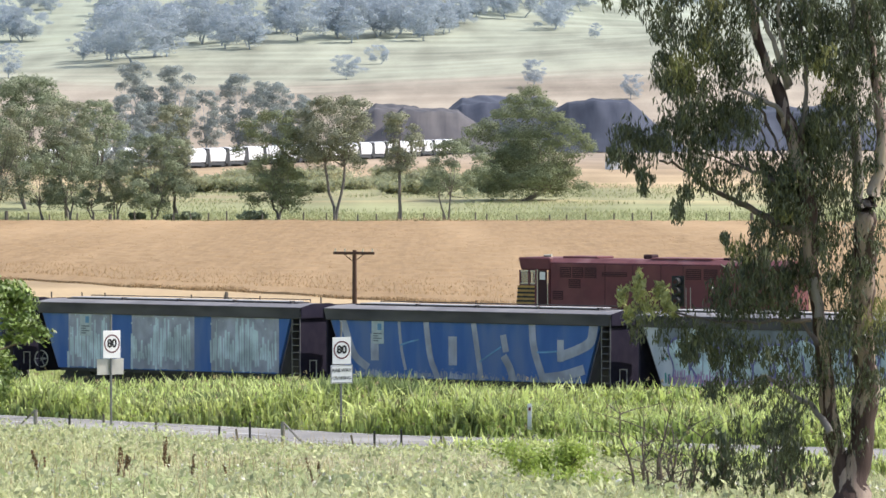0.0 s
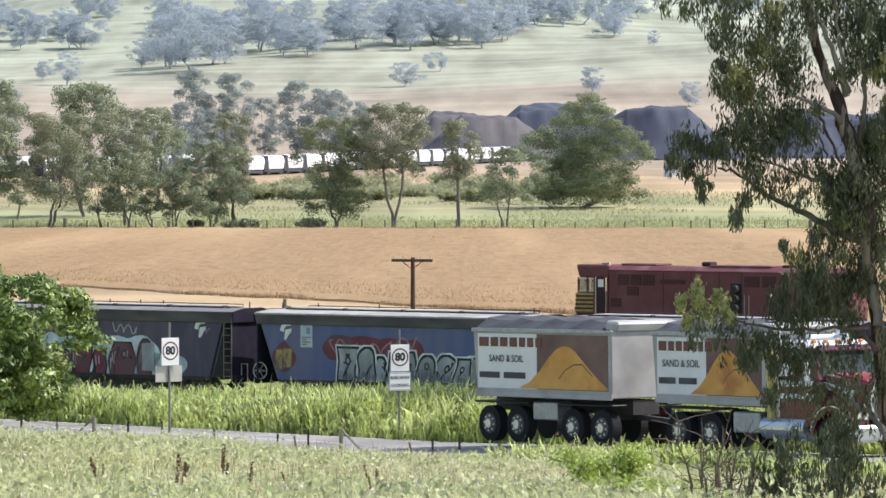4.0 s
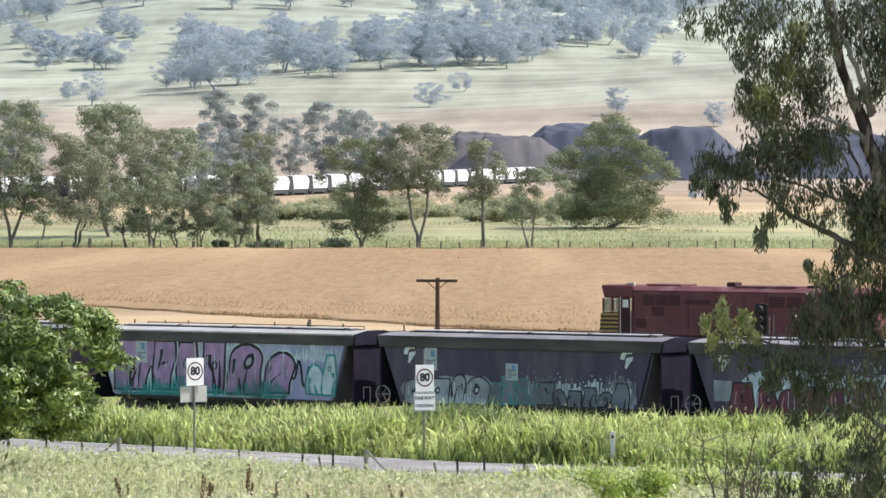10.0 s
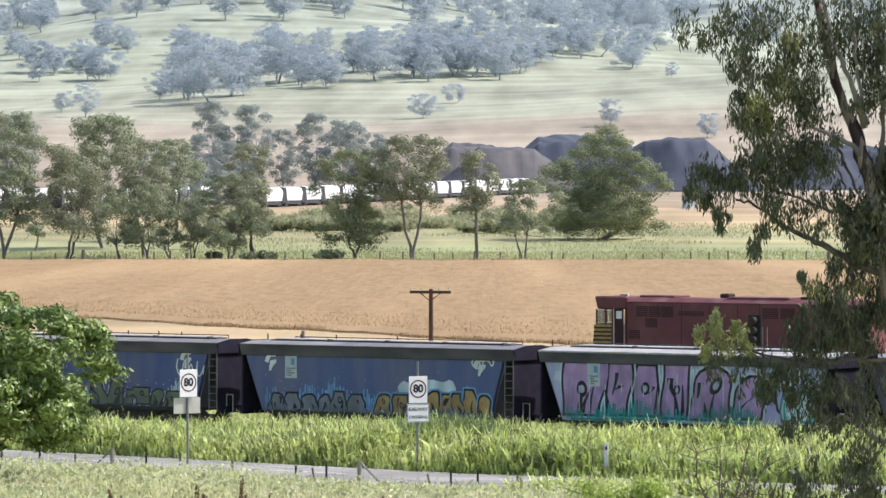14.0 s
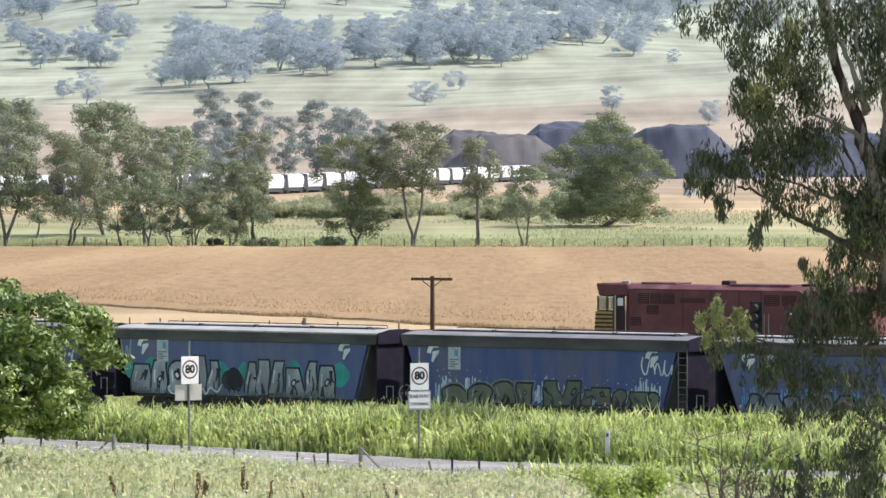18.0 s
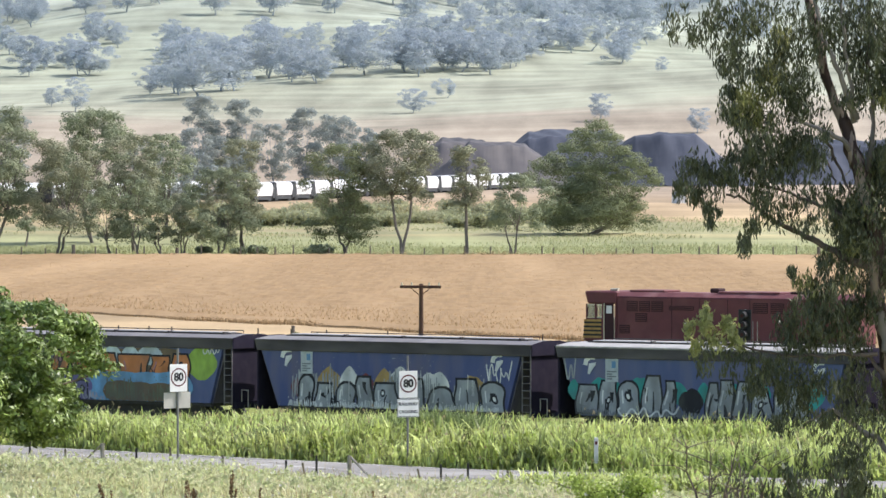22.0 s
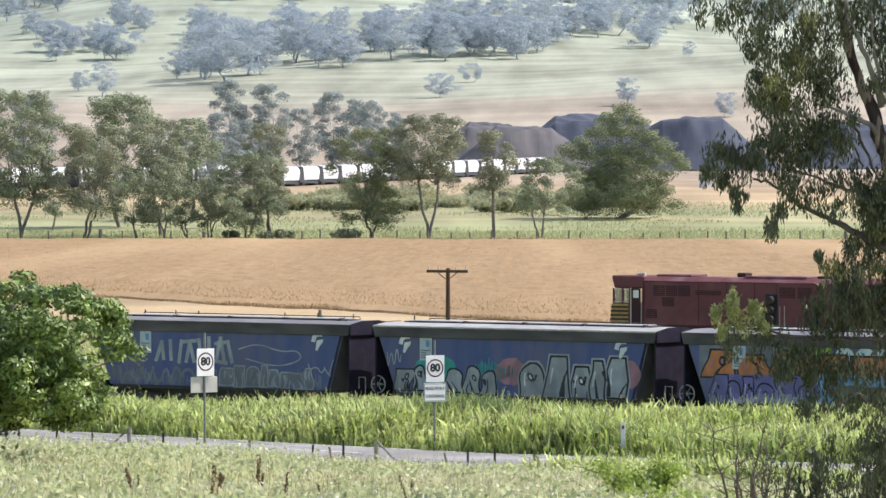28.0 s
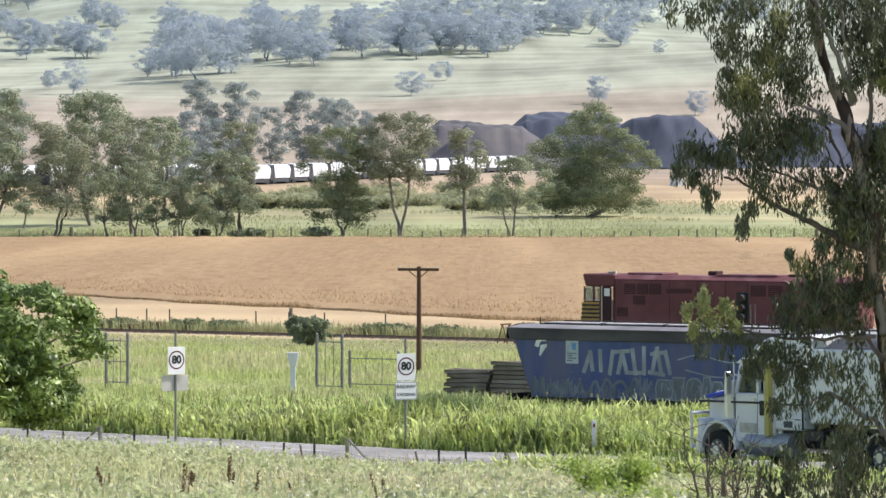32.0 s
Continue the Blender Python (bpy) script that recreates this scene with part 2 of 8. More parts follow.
LEAF_WARM = mat("olive leaf", (0.24, 0.255, 0.165), 0.75, 0, (0.33, 0.335, 0.22), 0.25, per="island", amount=0.25, translucent=0.25)
LEAF_LIGHT = mat("fresh green leaf", (0.175, 0.20, 0.11), 0.7, 0, (0.27, 0.30, 0.16), 0.35, per="island", amount=0.25, translucent=0.3)
# leaves and bark of far trees, blued and thinned to imitate distance haze
LEAF_HAZE = mat("haze-tinted leaf of the plain", (0.35, 0.39, 0.37), 0.8, 0, (0.40, 0.44, 0.41), 0.2, per="island", amount=0.1, translucent=0.5, see_through=0.3)
LEAF_HILL = mat("haze-tinted leaf of the hills", (0.425, 0.48, 0.525), 0.9, 0, (0.47, 0.525, 0.56), 0.1, per="island", amount=0.05, translucent=0.5, see_through=0.4)
BARK_HILL = mat("haze-tinted bark of the hills", (0.34, 0.38, 0.41), 0.9)
LEAF_BUSH = mat("bright broad leaf", (0.085, 0.135, 0.028), 0.45, 0, (0.25, 0.33, 0.085), 1.6, per="island", amount=0.4, translucent=0.14, spec=0.5)


def leaves(centres, spread, per, size, seed, droop=0.0, aspect=2.6, flat=1.0, level=0.0):
    """Corner and face arrays of many small leaves strewn round the centres. droop 1: they hang straight down; level 1: they lie flat."""
    g = np.random.default_rng(seed)
    centres = np.asarray(centres, float)
    spread = np.broadcast_to(np.asarray(spread, float).reshape(-1, 1), (len(centres), 1))
    c = np.repeat(centres, per, 0)
    s = np.repeat(spread, per, 0)
    d = g.normal(size=c.shape)
    d /= np.linalg.norm(d, axis=1, keepdims=True)
    c = c + d * s * g.random((len(c), 1)) ** 0.55 * np.array([1, 1, flat])
    a = g.normal(size=c.shape)
    a[:, 2] = (a[:, 2] - droop * 3) * (1 - level)
    a /= np.linalg.norm(a, axis=1, keepdims=True)
    b = np.cross(a, g.normal(size=c.shape))
    b[:, 2] *= 1 - level
    b /= np.linalg.norm(b, axis=1, keepdims=True) + 1e-9
    L = size * g.uniform(0.6, 1.4, (len(c), 1))
    W = L / aspect
    v = np.stack([c - a * L / 2, c + b * W / 2, c + a * L / 2, c - b * W / 2], 1).reshape(-1, 3)
    return v, np.arange(len(v)).reshape(-1, 4)


def branch_tube(points, radii, sides=7):
    """Corner and face arrays of a bent tapered tube."""
    pts = [Vector(p) for p in points]
    vs, fs = [], []
    for i, p in enumerate(pts):
        d = (pts[min(i + 1, len(pts) - 1)] - pts[max(i - 1, 0)]).normalized()
        u = d.orthogonal().normalized() if abs(d.z) > 0.9 else d.cross(Vector((0, 0, 1))).normalized()
        w = d.cross(u)
        for k in range(sides):
            an = 2 * math.pi * k / sides
            vs.append(p + (u * math.cos(an) + w * math.sin(an)) * radii[i])
    for i in range(len(pts) - 1):
        for k in range(sides):
            a, b = i * sides + k, i * sides + (k + 1) % sides
            fs.append((a, b, b + sides, a + sides))
    return vs, fs


def joined(pieces):
    vs, fs, o = [], [], 0
    for v, f in pieces:
        vs.append(np.array([tuple(p) for p in v], float))
        fs.append(np.array(f) + o)
        o += len(v)
    return np.concatenate(vs), np.concatenate(fs)


def wander(a, b, steps, sway, g):
    a, b = Vector(a), Vector(b)
    out = []
    for i in range(steps + 1):
        t = i / steps
        p = a.lerp(b, t)
        if 0 < i < steps:
            p += Vector(g.normal(size=3)) * sway
        out.append(p)
    return out


def pad_leaves(pads, per, size, seed, droop, level=0.35):
    """Corner and face arrays of leaf pads: each a lumpy dome, thick on top and thin below; per: leaves for a pad of one metre."""
    g = np.random.default_rng(seed)
    pads = np.asarray(pads, float)
    count = np.maximum((per * pads[:, 3] ** 2).astype(int), 12)
    c = np.repeat(pads[:, :3], count, 0)
    r = np.repeat(pads[:, 3:4], count, 0)
    d = g.normal(size=c.shape)
    d /= np.linalg.norm(d, axis=1, keepdims=True)
    d[:, 2] = np.where(g.random(len(d)) < 0.55, np.abs(d[:, 2]), d[:, 2])
    lump = 1 + 0.22 * np.sin(d[:, :1] * 5 + c[:, :1] * 3) * np.sin(d[:, 2:] * 6 + c[:, 2:] * 2)
    p = c + d * r * lump * g.random((len(c), 1)) ** 0.3 * np.array([1, 1, 0.75])
    out = d * np.array([1, 1, 1.3]) + g.normal(size=d.shape) * level
    a = np.cross(out, g.normal(size=d.shape) + np.array([0, 0, -droop * 2]))
    a /= np.linalg.norm(a, axis=1, keepdims=True) + 1e-9
    b = np.cross(out, a)
    b /= np.linalg.norm(b, axis=1, keepdims=True) + 1e-9
    L = size * g.uniform(0.6, 1.4, (len(c), 1))
    v = np.stack([p - a * L / 2, p + b * L / 4.4, p + a * L / 2, p - b * L / 4.4], 1).reshape(-1, 3)
    return v, np.arange(len(v)).reshape(-1, 4)


def gum_tree(name, x, y, tall, wide, seed, leaf, bark, clear=0.25, clumps=34, per=70, size=0.5, lean=0.0, stems=1, label="", group="", category="tree", droop=0.35, level=0.0, pads=None):
    """A eucalypt: forked tapered trunk, limbs that carry leaf pads, and sky between the pads."""
    g = np.random.default_rng(seed)
    base = empty(name, pose(x, y, ground_at(x, y) - 0.05), label, category, group)
    wood, made = [], []
    k_r = (wide + tall) * 0.5
    r0 = tall * 0.015 / math.sqrt(stems) + 0.03
    forks = []
    for s in range(stems):
        foot = (g.uniform(-0.12, 0.12) * stems, g.uniform(-0.12, 0.12) * stems, 0)
        fork = (foot[0] + g.uniform(-0.08, 0.08) * wide * (1 + stems * 0.4) + lean * tall * 0.4, g.uniform(-0.08, 0.08) * wide, tall * clear * g.uniform(0.9, 1.25))
        wood.append(branch_tube(wander(foot, fork, 4, 0.006 * tall, g), np.linspace(r0, r0 * 0.75, 5)))
        forks.append(fork)
    if pads is None:
        for k in range(clumps):
            h = clear + (1 - clear) * (k + g.uniform(0.2, 0.8)) / clumps
            t = (h - clear) / (1 - clear)
            body = math.sqrt(max(math.sin(math.pi * min(0.12 + t * 0.84, 1.0)), 0.03)) * (0.75 + 0.25 * math.sin(k * 2.4 + seed))
            an = k * 2.4 + g.normal(0, 0.4)
            ra = wide * 0.55 * body * math.sqrt(g.uniform(0.1, 0.95))
            r = k_r * g.uniform(0.085, 0.15) * (1.15 - 0.3 * t)
            made.append((math.cos(an) * ra * 1.05 + lean * tall * h, math.sin(an) * ra, min(tall * h, tall - r * 0.7), r))
    else:
        made = [(px, float(g.uniform(-0.28, 0.28)) * wide, pz, pr * 1.2) for px, pz, pr in pads]
    for k, (px, py, pz, pr) in enumerate(made):
        f = forks[k % len(forks)]
        if pz > f[2] * 1.05:
            path = wander(f, (px, py, pz - pr * 0.3), 4, 0.012 * tall, g)
            rr = r0 * (0.42 if k % 3 == 0 else 0.26)
            wood.append(branch_tube(path, np.linspace(rr, r0 * 0.07, 5), 5))
    raw("trunk", *joined(wood), bark, base, smooth=True)
    raw("crown", *pad_leaves(made, per, size, seed + 1, droop, level), leaf, base)
    return base


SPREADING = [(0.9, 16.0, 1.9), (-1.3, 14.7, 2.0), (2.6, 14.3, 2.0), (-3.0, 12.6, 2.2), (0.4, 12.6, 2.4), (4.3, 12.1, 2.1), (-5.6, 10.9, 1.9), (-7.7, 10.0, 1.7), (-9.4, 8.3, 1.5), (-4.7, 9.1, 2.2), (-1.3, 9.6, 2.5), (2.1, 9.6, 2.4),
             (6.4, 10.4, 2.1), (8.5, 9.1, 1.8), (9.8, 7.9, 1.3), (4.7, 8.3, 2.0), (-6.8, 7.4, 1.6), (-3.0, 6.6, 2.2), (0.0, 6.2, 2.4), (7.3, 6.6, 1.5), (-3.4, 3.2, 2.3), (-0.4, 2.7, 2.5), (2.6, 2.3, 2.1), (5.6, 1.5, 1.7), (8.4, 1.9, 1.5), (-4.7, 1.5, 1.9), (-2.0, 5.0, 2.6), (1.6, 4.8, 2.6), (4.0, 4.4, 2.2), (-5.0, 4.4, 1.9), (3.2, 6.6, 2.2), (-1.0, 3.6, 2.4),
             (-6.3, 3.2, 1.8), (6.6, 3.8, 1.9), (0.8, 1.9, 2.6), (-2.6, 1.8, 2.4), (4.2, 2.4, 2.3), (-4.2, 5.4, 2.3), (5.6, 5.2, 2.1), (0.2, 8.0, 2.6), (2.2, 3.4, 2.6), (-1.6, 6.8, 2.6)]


def build_plain_trees():
    # bearing, distance, height, width, leaf, clear stem, stems, pads
    rows = [(-101.7, 690, 20.5, 11, LEAF_MID, 0.25, 2, 26), (-95.5, 720, 9, 5, LEAF_MID, 0.25, 1, 14), (-89, 690, 16, 10.5, LEAF_WARM, 0.25, 2, 24), (-82, 735, 19.5, 13, LEAF_MID, 0.25, 2, 28),
            (-78.7, 690, 9.5, 6.5, LEAF_MID, 0.22, 2, 16), (-74, 700, 16.3, 8.5, LEAF_WARM, 0.35, 1, 20), (-73.3, 688, 10.5, 6, LEAF_MID, 0.22, 2, 16), (-67.6, 760, 15.5, 9, LEAF_MID, 0.2, 1, 22),
            (-69, 690, 8.2, 5.5, LEAF_MID, 0.2, 2, 14), (-64.4, 690, 8.6, 6.5, LEAF_WARM, 0.25, 3, 15), (-57.2, 690, 12, 9.5, LEAF_MID, 0.16, 2, 22), (-52.4, 693, 16, 6, LEAF_WARM, 0.22, 2, 20)]
    rows += [(-32.5, 690, 15.3, 10.0, LEAF_LIGHT, 0.14, 2, 26), (-21, 688, 17.2, 12, LEAF_WARM, 0.45, 2, 22), (-8.5, 686, 15.0, 6.5, LEAF_WARM, 0.4, 1, 15), (1, 688, 11.2, 9.5, LEAF_MID, 0.34, 3, 18),
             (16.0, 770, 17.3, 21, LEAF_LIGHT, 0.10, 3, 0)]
    for i, (be, d, tall, wide, leaf, clear, stems, clumps) in enumerate(rows):
        x, y = bearing(be, d)
        gum_tree("gum_tree", x, y, tall, wide * (1.25 if i < 12 else 1.1), 100 + i, leaf, BARK_FAR, clear, int(clumps * 1.2), 260, 0.30, 0, stems,
                 {LEAF_MID: "dull green gum tree at the edge of the stubble field", LEAF_WARM: "olive-brown gum tree with bare lower stems behind the stubble field",
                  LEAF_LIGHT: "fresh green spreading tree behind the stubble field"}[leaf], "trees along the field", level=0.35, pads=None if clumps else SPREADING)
    # hazier trees behind, by the far railway yard; the haze is in their leaf colour
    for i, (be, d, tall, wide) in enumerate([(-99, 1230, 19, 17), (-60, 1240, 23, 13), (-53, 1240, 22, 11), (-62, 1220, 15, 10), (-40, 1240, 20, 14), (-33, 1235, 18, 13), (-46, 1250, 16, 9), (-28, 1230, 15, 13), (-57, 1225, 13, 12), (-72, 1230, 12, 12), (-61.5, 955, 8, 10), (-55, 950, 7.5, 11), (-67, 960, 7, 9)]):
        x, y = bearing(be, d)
        gum_tree("gum_tree", x, y, tall, wide, 300 + i, LEAF_HAZE, BARK_HILL, 0.15, 26, 150, 0.5, 0, 1, "hazy blue-green gum tree far across the plain", "trees of the far plain", level=0.5)


def build_hill_trees():
    protos = []
    for i in range(7):
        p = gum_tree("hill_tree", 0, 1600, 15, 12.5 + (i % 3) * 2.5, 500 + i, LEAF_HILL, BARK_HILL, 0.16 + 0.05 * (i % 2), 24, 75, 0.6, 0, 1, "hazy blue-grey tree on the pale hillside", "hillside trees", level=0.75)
        protos.append(p)
    # single trees that stand out: bearing, distance, height
    g = np.random.default_rng(11)
    spots = []
    spots += [(-85.4, 1585, 10.9), (-90.1, 1630, 6.3), (-19.0, 1570, 7.8), (17.7, 1485, 8.2), (36.9, 1440, 7.2), (-12.3, 1655, 6.4), (29.9, 1765, 5.5), (-70.7, 1710, 9.9), (-65.1, 1690, 18.8), (-61.2, 1665, 21.8), (-56.8, 1710, 18.0), (-52.9, 1780, 14.8), (-47.3, 1775, 18.7), (-43.4, 1760, 14.7), (-37.3, 1765, 11.8), (-31.8, 1820, 14.2), (-28.4, 1770, 17.7), (-20.7, 1785, 15.5), (-16.8, 1780, 15.8), (-12.9, 1790, 13.9), (-8.4, 1805, 17.6), (-4.6, 1790, 15.9), (0.2, 1805, 11.0), (3.2, 1850, 10.3), (6.6, 1900, 11.6), (11.6, 1920, 12.8)]
    spots += [(16.0, 1915, 12.8), (22.1, 1850, 12.3), (10.4, 1965, 14.4), (-98.4, 2015, 10.1), (-94.6, 1955, 12.6), (-91.6, 1945, 10.4), (-86.8, 1955, 11.3), (-82.9, 1915, 13.2), (-81.6, 2045, 13.6), (-77.1, 2035, 9.5), (-92.0, 2285, 8.1), (-7.3, 2015, 8.5), (-48.4, 2065, 9.2), (-38.4, 1985, 9.3), (-67.3, 2025, 10.1), (-22.9, 1870, 13.7), (-17.9, 1910, 12.7), (-11.8, 1915, 11.9), (-2.9, 1930, 10.7), (1.6, 1955, 9.6), (19.3, 2000, 11.1), (23.8, 1970, 10.5), (26.0, 2145, 11.9), (-29.6, 1930, 10.7), (-62.9, 1965, 13.1)]
    spots += [(be + float(g.normal(0, 1.6)), d + float(g.normal(0, 25)), tall * float(g.uniform(0.7, 1.0))) for be, d, tall in spots[7:] + spots[12:] if g.random() < 0.75]
    for k in range(90):
        spots.append((float(g.uniform(-106, 34)), float(g.normal(2480, 130)), float(g.uniform(12, 19))))
    for k in range(150):
        d = float(g.uniform(2150, 3300))
        spots.append((float(g.uniform(-108, 96)), d, float(g.uniform(11, 19))))
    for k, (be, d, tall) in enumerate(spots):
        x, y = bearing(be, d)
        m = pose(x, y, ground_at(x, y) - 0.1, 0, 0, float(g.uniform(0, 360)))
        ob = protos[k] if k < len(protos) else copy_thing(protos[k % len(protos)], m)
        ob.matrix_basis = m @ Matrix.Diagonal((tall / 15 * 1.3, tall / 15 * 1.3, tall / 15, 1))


build_plain_trees()
build_hill_trees()
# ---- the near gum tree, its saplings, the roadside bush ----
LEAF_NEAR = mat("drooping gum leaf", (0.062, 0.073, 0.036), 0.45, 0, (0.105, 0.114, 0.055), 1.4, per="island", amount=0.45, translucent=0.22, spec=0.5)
# yellower copy of the drooping leaf: sun on one tuft is in its colour
LEAF_LIT = mat("sunlit yellowish gum leaf", (0.28, 0.29, 0.10), 0.5, 0, (0.40, 0.40, 0.18), 2.0, per="island", amount=0.3, translucent=0.55)
LEAF_DARK = mat("dark sapling leaf", (0.06, 0.075, 0.04), 0.5, 0, (0.10, 0.12, 0.06), 2.0, per="island", amount=0.4, translucent=0.2)
LEAF_LIME = mat("lime green shrub leaf", (0.33, 0.43, 0.09), 0.6, 0, (0.42, 0.49, 0.15), 2.0, per="island", amount=0.3, translucent=0.4)
TWIG = mat("grey-brown twig", (0.17, 0.13, 0.11), 0.9, 0, (0.10, 0.08, 0.07), 5)


def peeling_bark():
    """Dark brown old bark in long ragged patches over smooth cream and pinkish new bark."""
    m = mat("peeling gum bark", (0.055, 0.034, 0.029), 0.85, 0, (0.085, 0.055, 0.047), 7.0, bump=0.8, bump_scale=16, stretch=(1, 1, 0.2))
    n, link = m.node_tree.nodes, m.node_tree.links.new
    base = n["Principled BSDF"].inputs["Base Color"]
    dark = base.links[0].from_socket
    coord = n.new("ShaderNodeTexCoord")

    def patch(scale, stretch, lo, hi, a, b):
        mapping, noise, edge, mix = (n.new("ShaderNode" + k) for k in ("Mapping", "TexNoise", "MapRange", "Mix"))
        mapping.inputs["Scale"].default_value = stretch
        noise.inputs["Scale"].default_value, noise.inputs["Detail"].default_value = scale, 5.0
        noise.inputs["Distortion"].default_value = 0.5
        edge.inputs[1].default_value, edge.inputs[2].default_value = lo, hi
        mix.data_type = "RGBA"
        link(coord.outputs["Object"], mapping.inputs[0])
        link(mapping.outputs[0], noise.inputs["Vector"])
        link(noise.outputs["Fac"], edge.inputs[0])
        link(edge.outputs[0], mix.inputs["Factor"])
        for socket, v in ((mix.inputs[6], a), (mix.inputs[7], b)):
            if isinstance(v, tuple):
                socket.default_value = (*v, 1)
            else:
                link(v, socket)
        return mix.outputs[2]

    cream = patch(3.0, (1, 1, 0.3), 0.4, 0.6, (0.37, 0.295, 0.235), (0.27, 0.19, 0.16))
    link(patch(4.2, (1.1, 1.1, 0.24), 0.485, 0.505, dark, cream), base)
    return m


GUM_BARK = peeling_bark()


# lit copy of the drooping leaf: sunlight is painted in as paler olive
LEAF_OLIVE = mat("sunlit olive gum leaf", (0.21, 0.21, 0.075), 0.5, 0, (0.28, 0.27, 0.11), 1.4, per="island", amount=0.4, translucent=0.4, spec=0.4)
PALE_LIMB = mat("grey limb bark", (0.22, 0.19, 0.165), 0.85, 0, (0.32, 0.28, 0.25), 4.0, color3=(0.10, 0.08, 0.07), scale3=2.0, bump=0.6, bump_scale=18, stretch=(1, 1, 0.3))


def build_near_gum():
    """A tall forked gum with hanging foliage. Places are metres east of, and above, its foot."""
    x0, y0 = 5.62, 70.0
    z0 = ground_at(x0, y0) - 0.1
    base = empty("gum_tree", pose(x0, y0, z0), "tall gum tree with peeling bark and drooping dark leaves", "tree")
    g = np.random.default_rng(77)

    def wood(name, pts, material, sway):
        """A stem through (east, height, radius), with knots and a slight wander."""
        fine, radii = [], []
        for i, (a, b) in enumerate(zip(pts, pts[1:])):
            for t in (0.0, 0.34, 0.67):
                fine.append(Vector((a[0] + (b[0] - a[0]) * t, 0.25 * math.sin(3 * pts[0][0] + 0.5 * (i + t)), a[1] + (b[1] - a[1]) * t)) + Vector(g.normal(size=3)) * sway)
                radii.append((a[2] + (b[2] - a[2]) * t) * g.uniform(0.88, 1.12))
        fine.append(Vector((pts[-1][0], fine[-1][1], pts[-1][1])))
        radii.append(pts[-1][2])
        raw(name, *branch_tube(fine, radii, 9), material, base, smooth=True)

    wood("trunk", [(-0.01, 0.24, 0.264), (-0.02, 0.63, 0.21), (-0.1, 0.98, 0.14), (-0.22, 1.41, 0.124), (-0.3, 1.95, 0.117), (-0.35, 2.42, 0.117), (-0.43, 2.96, 0.093), (-0.5, 3.43, 0.086), (-0.57, 3.9, 0.093), (-0.6, 4.36, 0.109), (-0.64, 4.91, 0.124), (-0.76, 5.47, 0.117), (-0.92, 5.89, 0.101), (-0.99, 6.21, 0.086), (-1.17, 6.56, 0.07), (-1.29, 7.02, 0.062), (-1.41, 7.57, 0.062), (-1.58, 8.27, 0.054), (-1.73, 8.97, 0.039)], GUM_BARK, 0.012)
    wood("stem", [(0.07, 0.24, 0.249), (0.06, 0.86, 0.218), (0.18, 1.41, 0.187), (0.24, 2.03, 0.194), (0.19, 2.65, 0.171), (0.15, 3.27, 0.163), (0.18, 3.9, 0.171), (0.18, 4.36, 0.148), (0.22, 4.67, 0.117), (0.34, 5.06, 0.093), (0.42, 5.53, 0.086), (0.37, 6, 0.078), (0.27, 6.62, 0.07), (0.23, 7.32, 0.07), (0.26, 8.1, 0.054), (0.26, 9.03, 0.039)], GUM_BARK, 0.012)
    wood("stem", [(0.17, 4.13, 0.109), (0.12, 4.75, 0.086), (0.08, 5.45, 0.07), (0.01, 6.15, 0.062), (-0.05, 6.7, 0.047), (0.03, 7.24, 0.039), (-0.01, 7.94, 0.031)], PALE_LIMB, 0.012)
    wood("stem", [(-0.46, 3.12, 0.062), (-0.53, 3.59, 0.062), (-0.56, 3.9, 0.047), (-0.52, 4.36, 0.031)], PALE_LIMB, 0.012)
    wood("stem", [(-0.88, 6.28, 0.054), (-0.99, 6.63, 0.039), (-1.1, 6.94, 0.035), (-1.26, 7.26, 0.031), (-1.35, 7.45, 0.027), (-1.46, 8.03, 0.023)], PALE_LIMB, 0.012)
    wood("stem", [(-0.9, 6.24, 0.039), (-0.94, 6.71, 0.027), (-1, 7.1, 0.023), (-1.06, 7.49, 0.023), (-1.1, 8.11, 0.016)], PALE_LIMB, 0.012)
    wood("stem", [(-0.73, 5.51, 0.047), (-0.66, 5.93, 0.039), (-0.61, 6.24, 0.031), (-0.64, 6.56, 0.031), (-0.71, 7.02, 0.027), (-0.68, 7.64, 0.023), (-0.61, 8.34, 0.016)], PALE_LIMB, 0.012)
    wood("limb", [(-0.88, 5.82, 0.047), (-1.07, 6, 0.035), (-1.29, 6.12, 0.031), (-1.46, 6.21, 0.023), (-1.71, 6.24, 0.016)], PALE_LIMB, 0.014)
    wood("limb", [(-1.29, 6.13, 0.019), (-1.15, 5.78, 0.023), (-1.04, 5.51, 0.019), (-0.95, 5.27, 0.016)], TWIG, 0.014)
    wood("limb", [(-1.31, 5.82, 0.016), (-1.21, 5.58, 0.016), (-1.15, 5.39, 0.012)], TWIG, 0.014)
    wood("limb", [(-0.57, 4.18, 0.062), (-0.84, 4.33, 0.054), (-1.07, 4.42, 0.051), (-1.31, 4.57, 0.047), (-1.54, 4.69, 0.039), (-1.77, 4.81, 0.035), (-1.96, 4.89, 0.031), (-2.12, 5.04, 0.023), (-2.47, 5.23, 0.019), (-2.64, 5.26, 0.016)], TWIG, 0.014)
    wood("limb", [(-0.61, 4.61, 0.047), (-0.92, 4.88, 0.039), (-1.23, 5.08, 0.031), (-1.54, 5.19, 0.023), (-1.85, 5.31, 0.016), (-2.24, 5.42, 0.012)], TWIG, 0.014)
